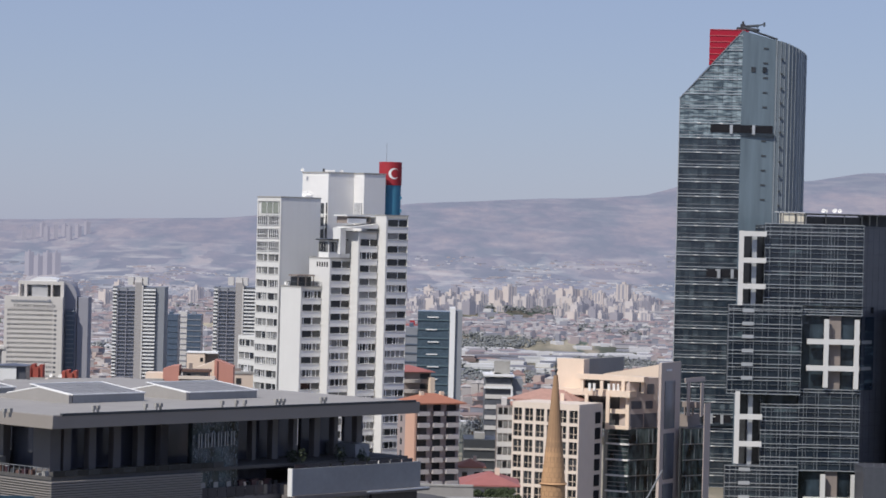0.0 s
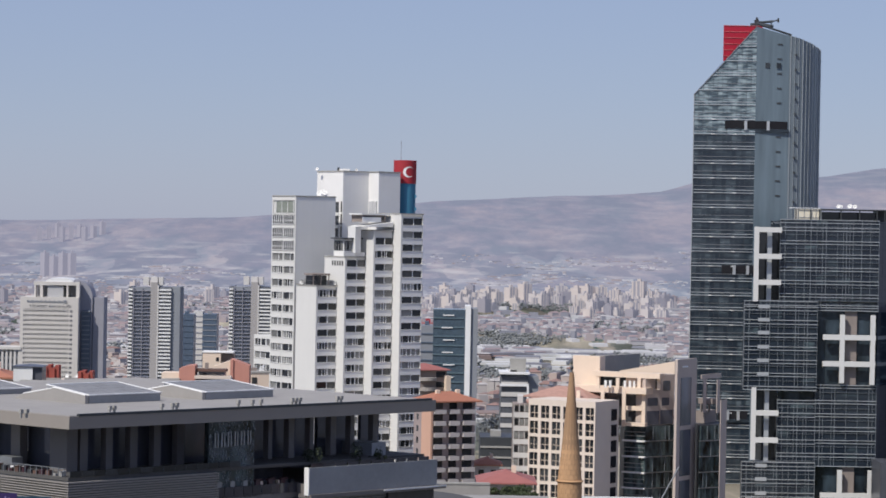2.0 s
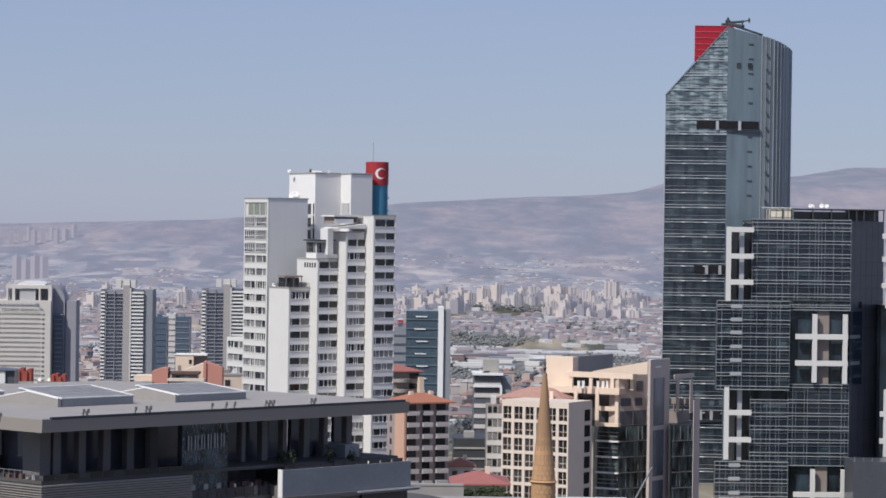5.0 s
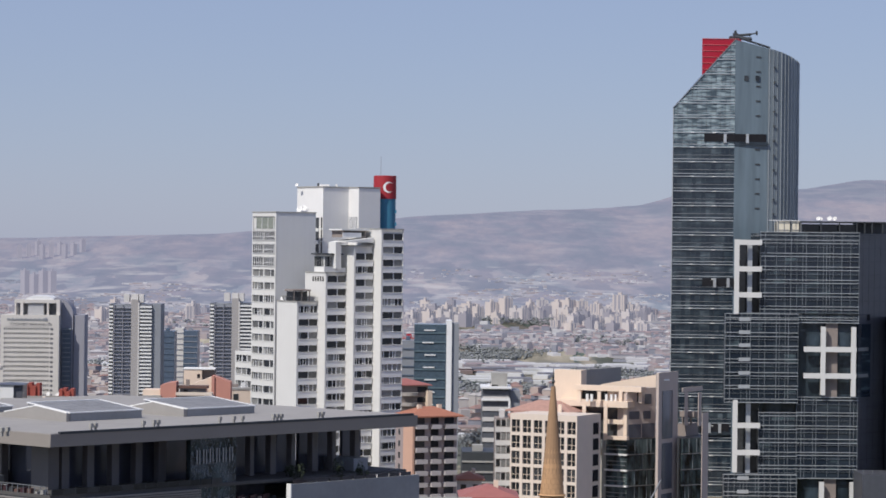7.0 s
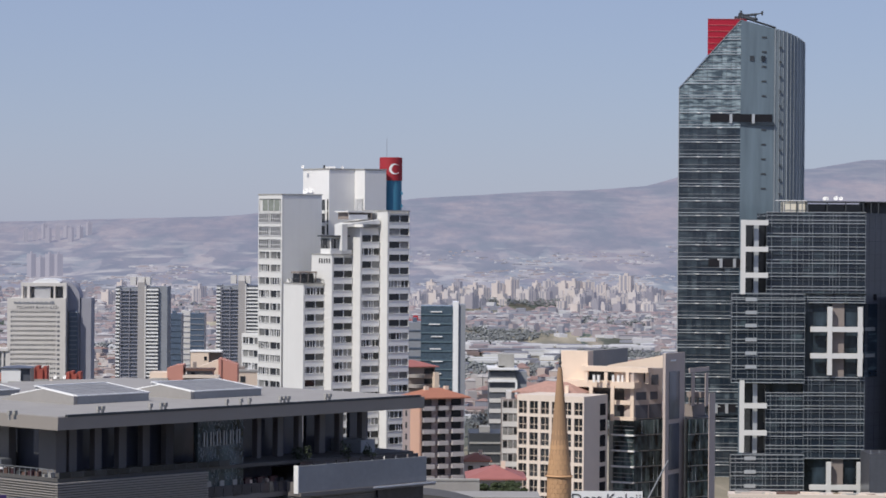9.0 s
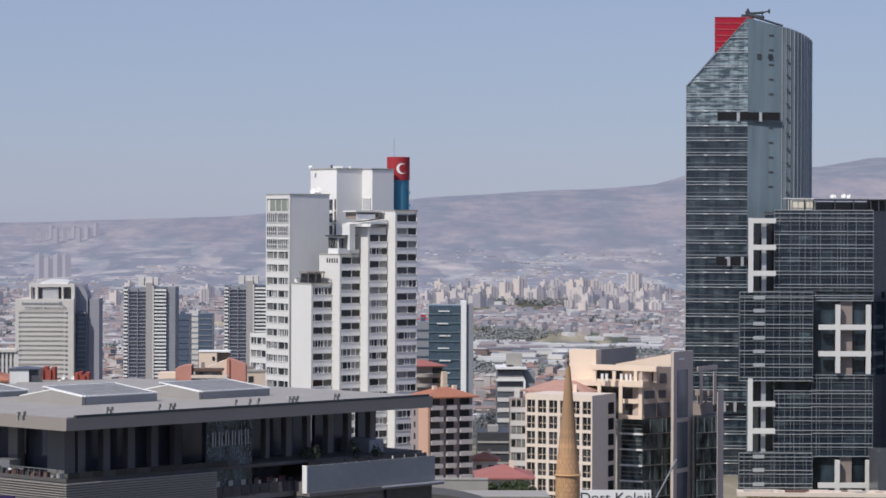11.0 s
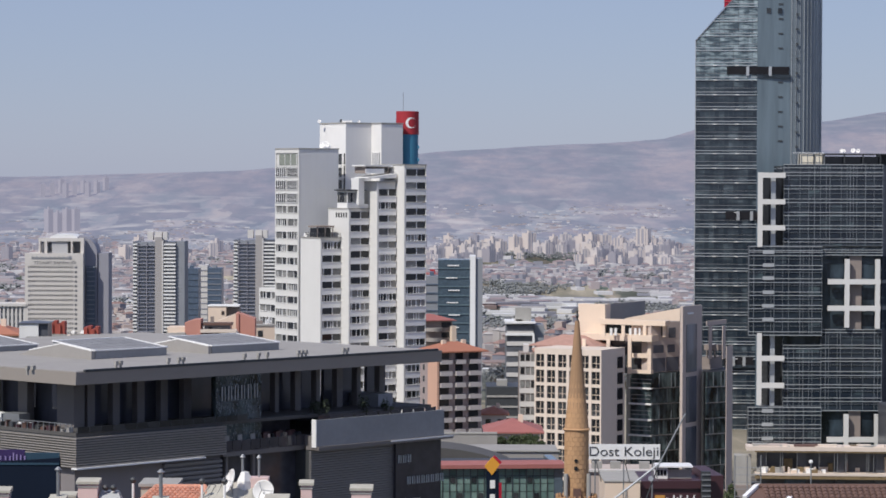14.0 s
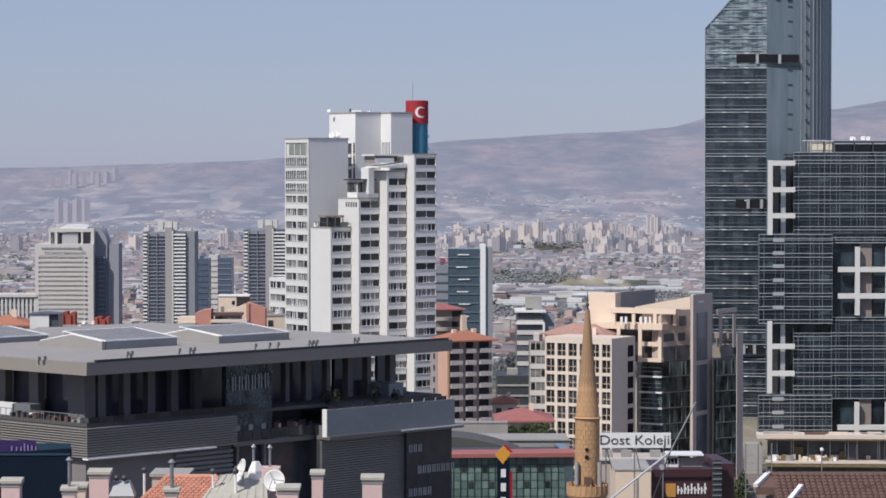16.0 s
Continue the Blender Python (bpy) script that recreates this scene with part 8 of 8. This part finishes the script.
# ---------------- roof gear on the white tower ----------------
for px, y, r, aim in ((588, 658, 0.75, (-0.6, -1, 0.5)), (594, 659, 0.85, (-0.3, -1, 0.5)), (600, 660, 0.7, (-0.7, -0.8, 0.4))):
    dish(east(px, y), y, 87.05 + 0.0, r, aim)
dish(-27.07, 672, 93.36, 0.42, (-0.5, -1, 0.5))
dish(-17.82, 674, 93.36, 0.4, (0.4, -1, 0.5))
dish(-29.12, 650, 66.58, 0.6, (-0.4, -1, 0.5))
u = thing("roof_unit", pose(-21.71, 670, 93.23), "white ventilation unit on the roof", "ventilation unit")
part("casing", block(0, 2.4, 0, 1.2, 0.1, 0.8), OFFWHITE, u)
part("duct", block(-0.5, -0.02, 0.2, 0.9, 0, 1.1), DARKSTEEL, u)


# ---------------- woods and garden trees on the plain ----------------
def far_trees():
    rnd = random.Random(31)
    bm_v, bm_f = [], []
    for _ in range(6500):
        y = rnd.uniform(1380, 3050)
        q = rnd.choice((rnd.uniform(0.015, 0.085), rnd.uniform(-0.16, 0.085), rnd.uniform(-0.16, 0.085)))
        x = q * y
        wood = noise.noise((x / 110, y / 150, 9.0))
        if wood < (0.24 if y < 2450 else 0.3):
            continue
        z, h, r = ground_z(x, y) - 0.5, rnd.uniform(4, 9), rnd.uniform(2.5, 5.0)
        for _ in range(9):                                   # uneven leafy clumps
            c = Vector((x + rnd.gauss(0, r * 0.55), y + rnd.gauss(0, r * 0.5), z + h * rnd.uniform(0.35, 0.85)))
            b = len(bm_v)
            for ax in ((1, 0, 0), (0, 1, 0), (-1, 0, 0), (0, -1, 0), (0, 0, 1), (0, 0, -1)):
                q = r * rnd.uniform(0.16, 0.46)
                bm_v.append((c.x + ax[0] * q, c.y + ax[1] * q, c.z + ax[2] * q * 0.8))
            bm_f.extend([(b + i, b + (i + 1) % 4, b + 4) for i in range(4)] + [(b + (i + 1) % 4, b + i, b + 5) for i in range(4)])
    me = bpy.data.meshes.new("far_trees")
    me.from_pydata(bm_v, [], bm_f)
    me.polygons.foreach_set("use_smooth", [True] * len(bm_f))
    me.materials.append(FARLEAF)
    tagged(new("far_trees", me), "grey-green woods and garden trees of the plain", "trees", kind="stuff")


far_trees()
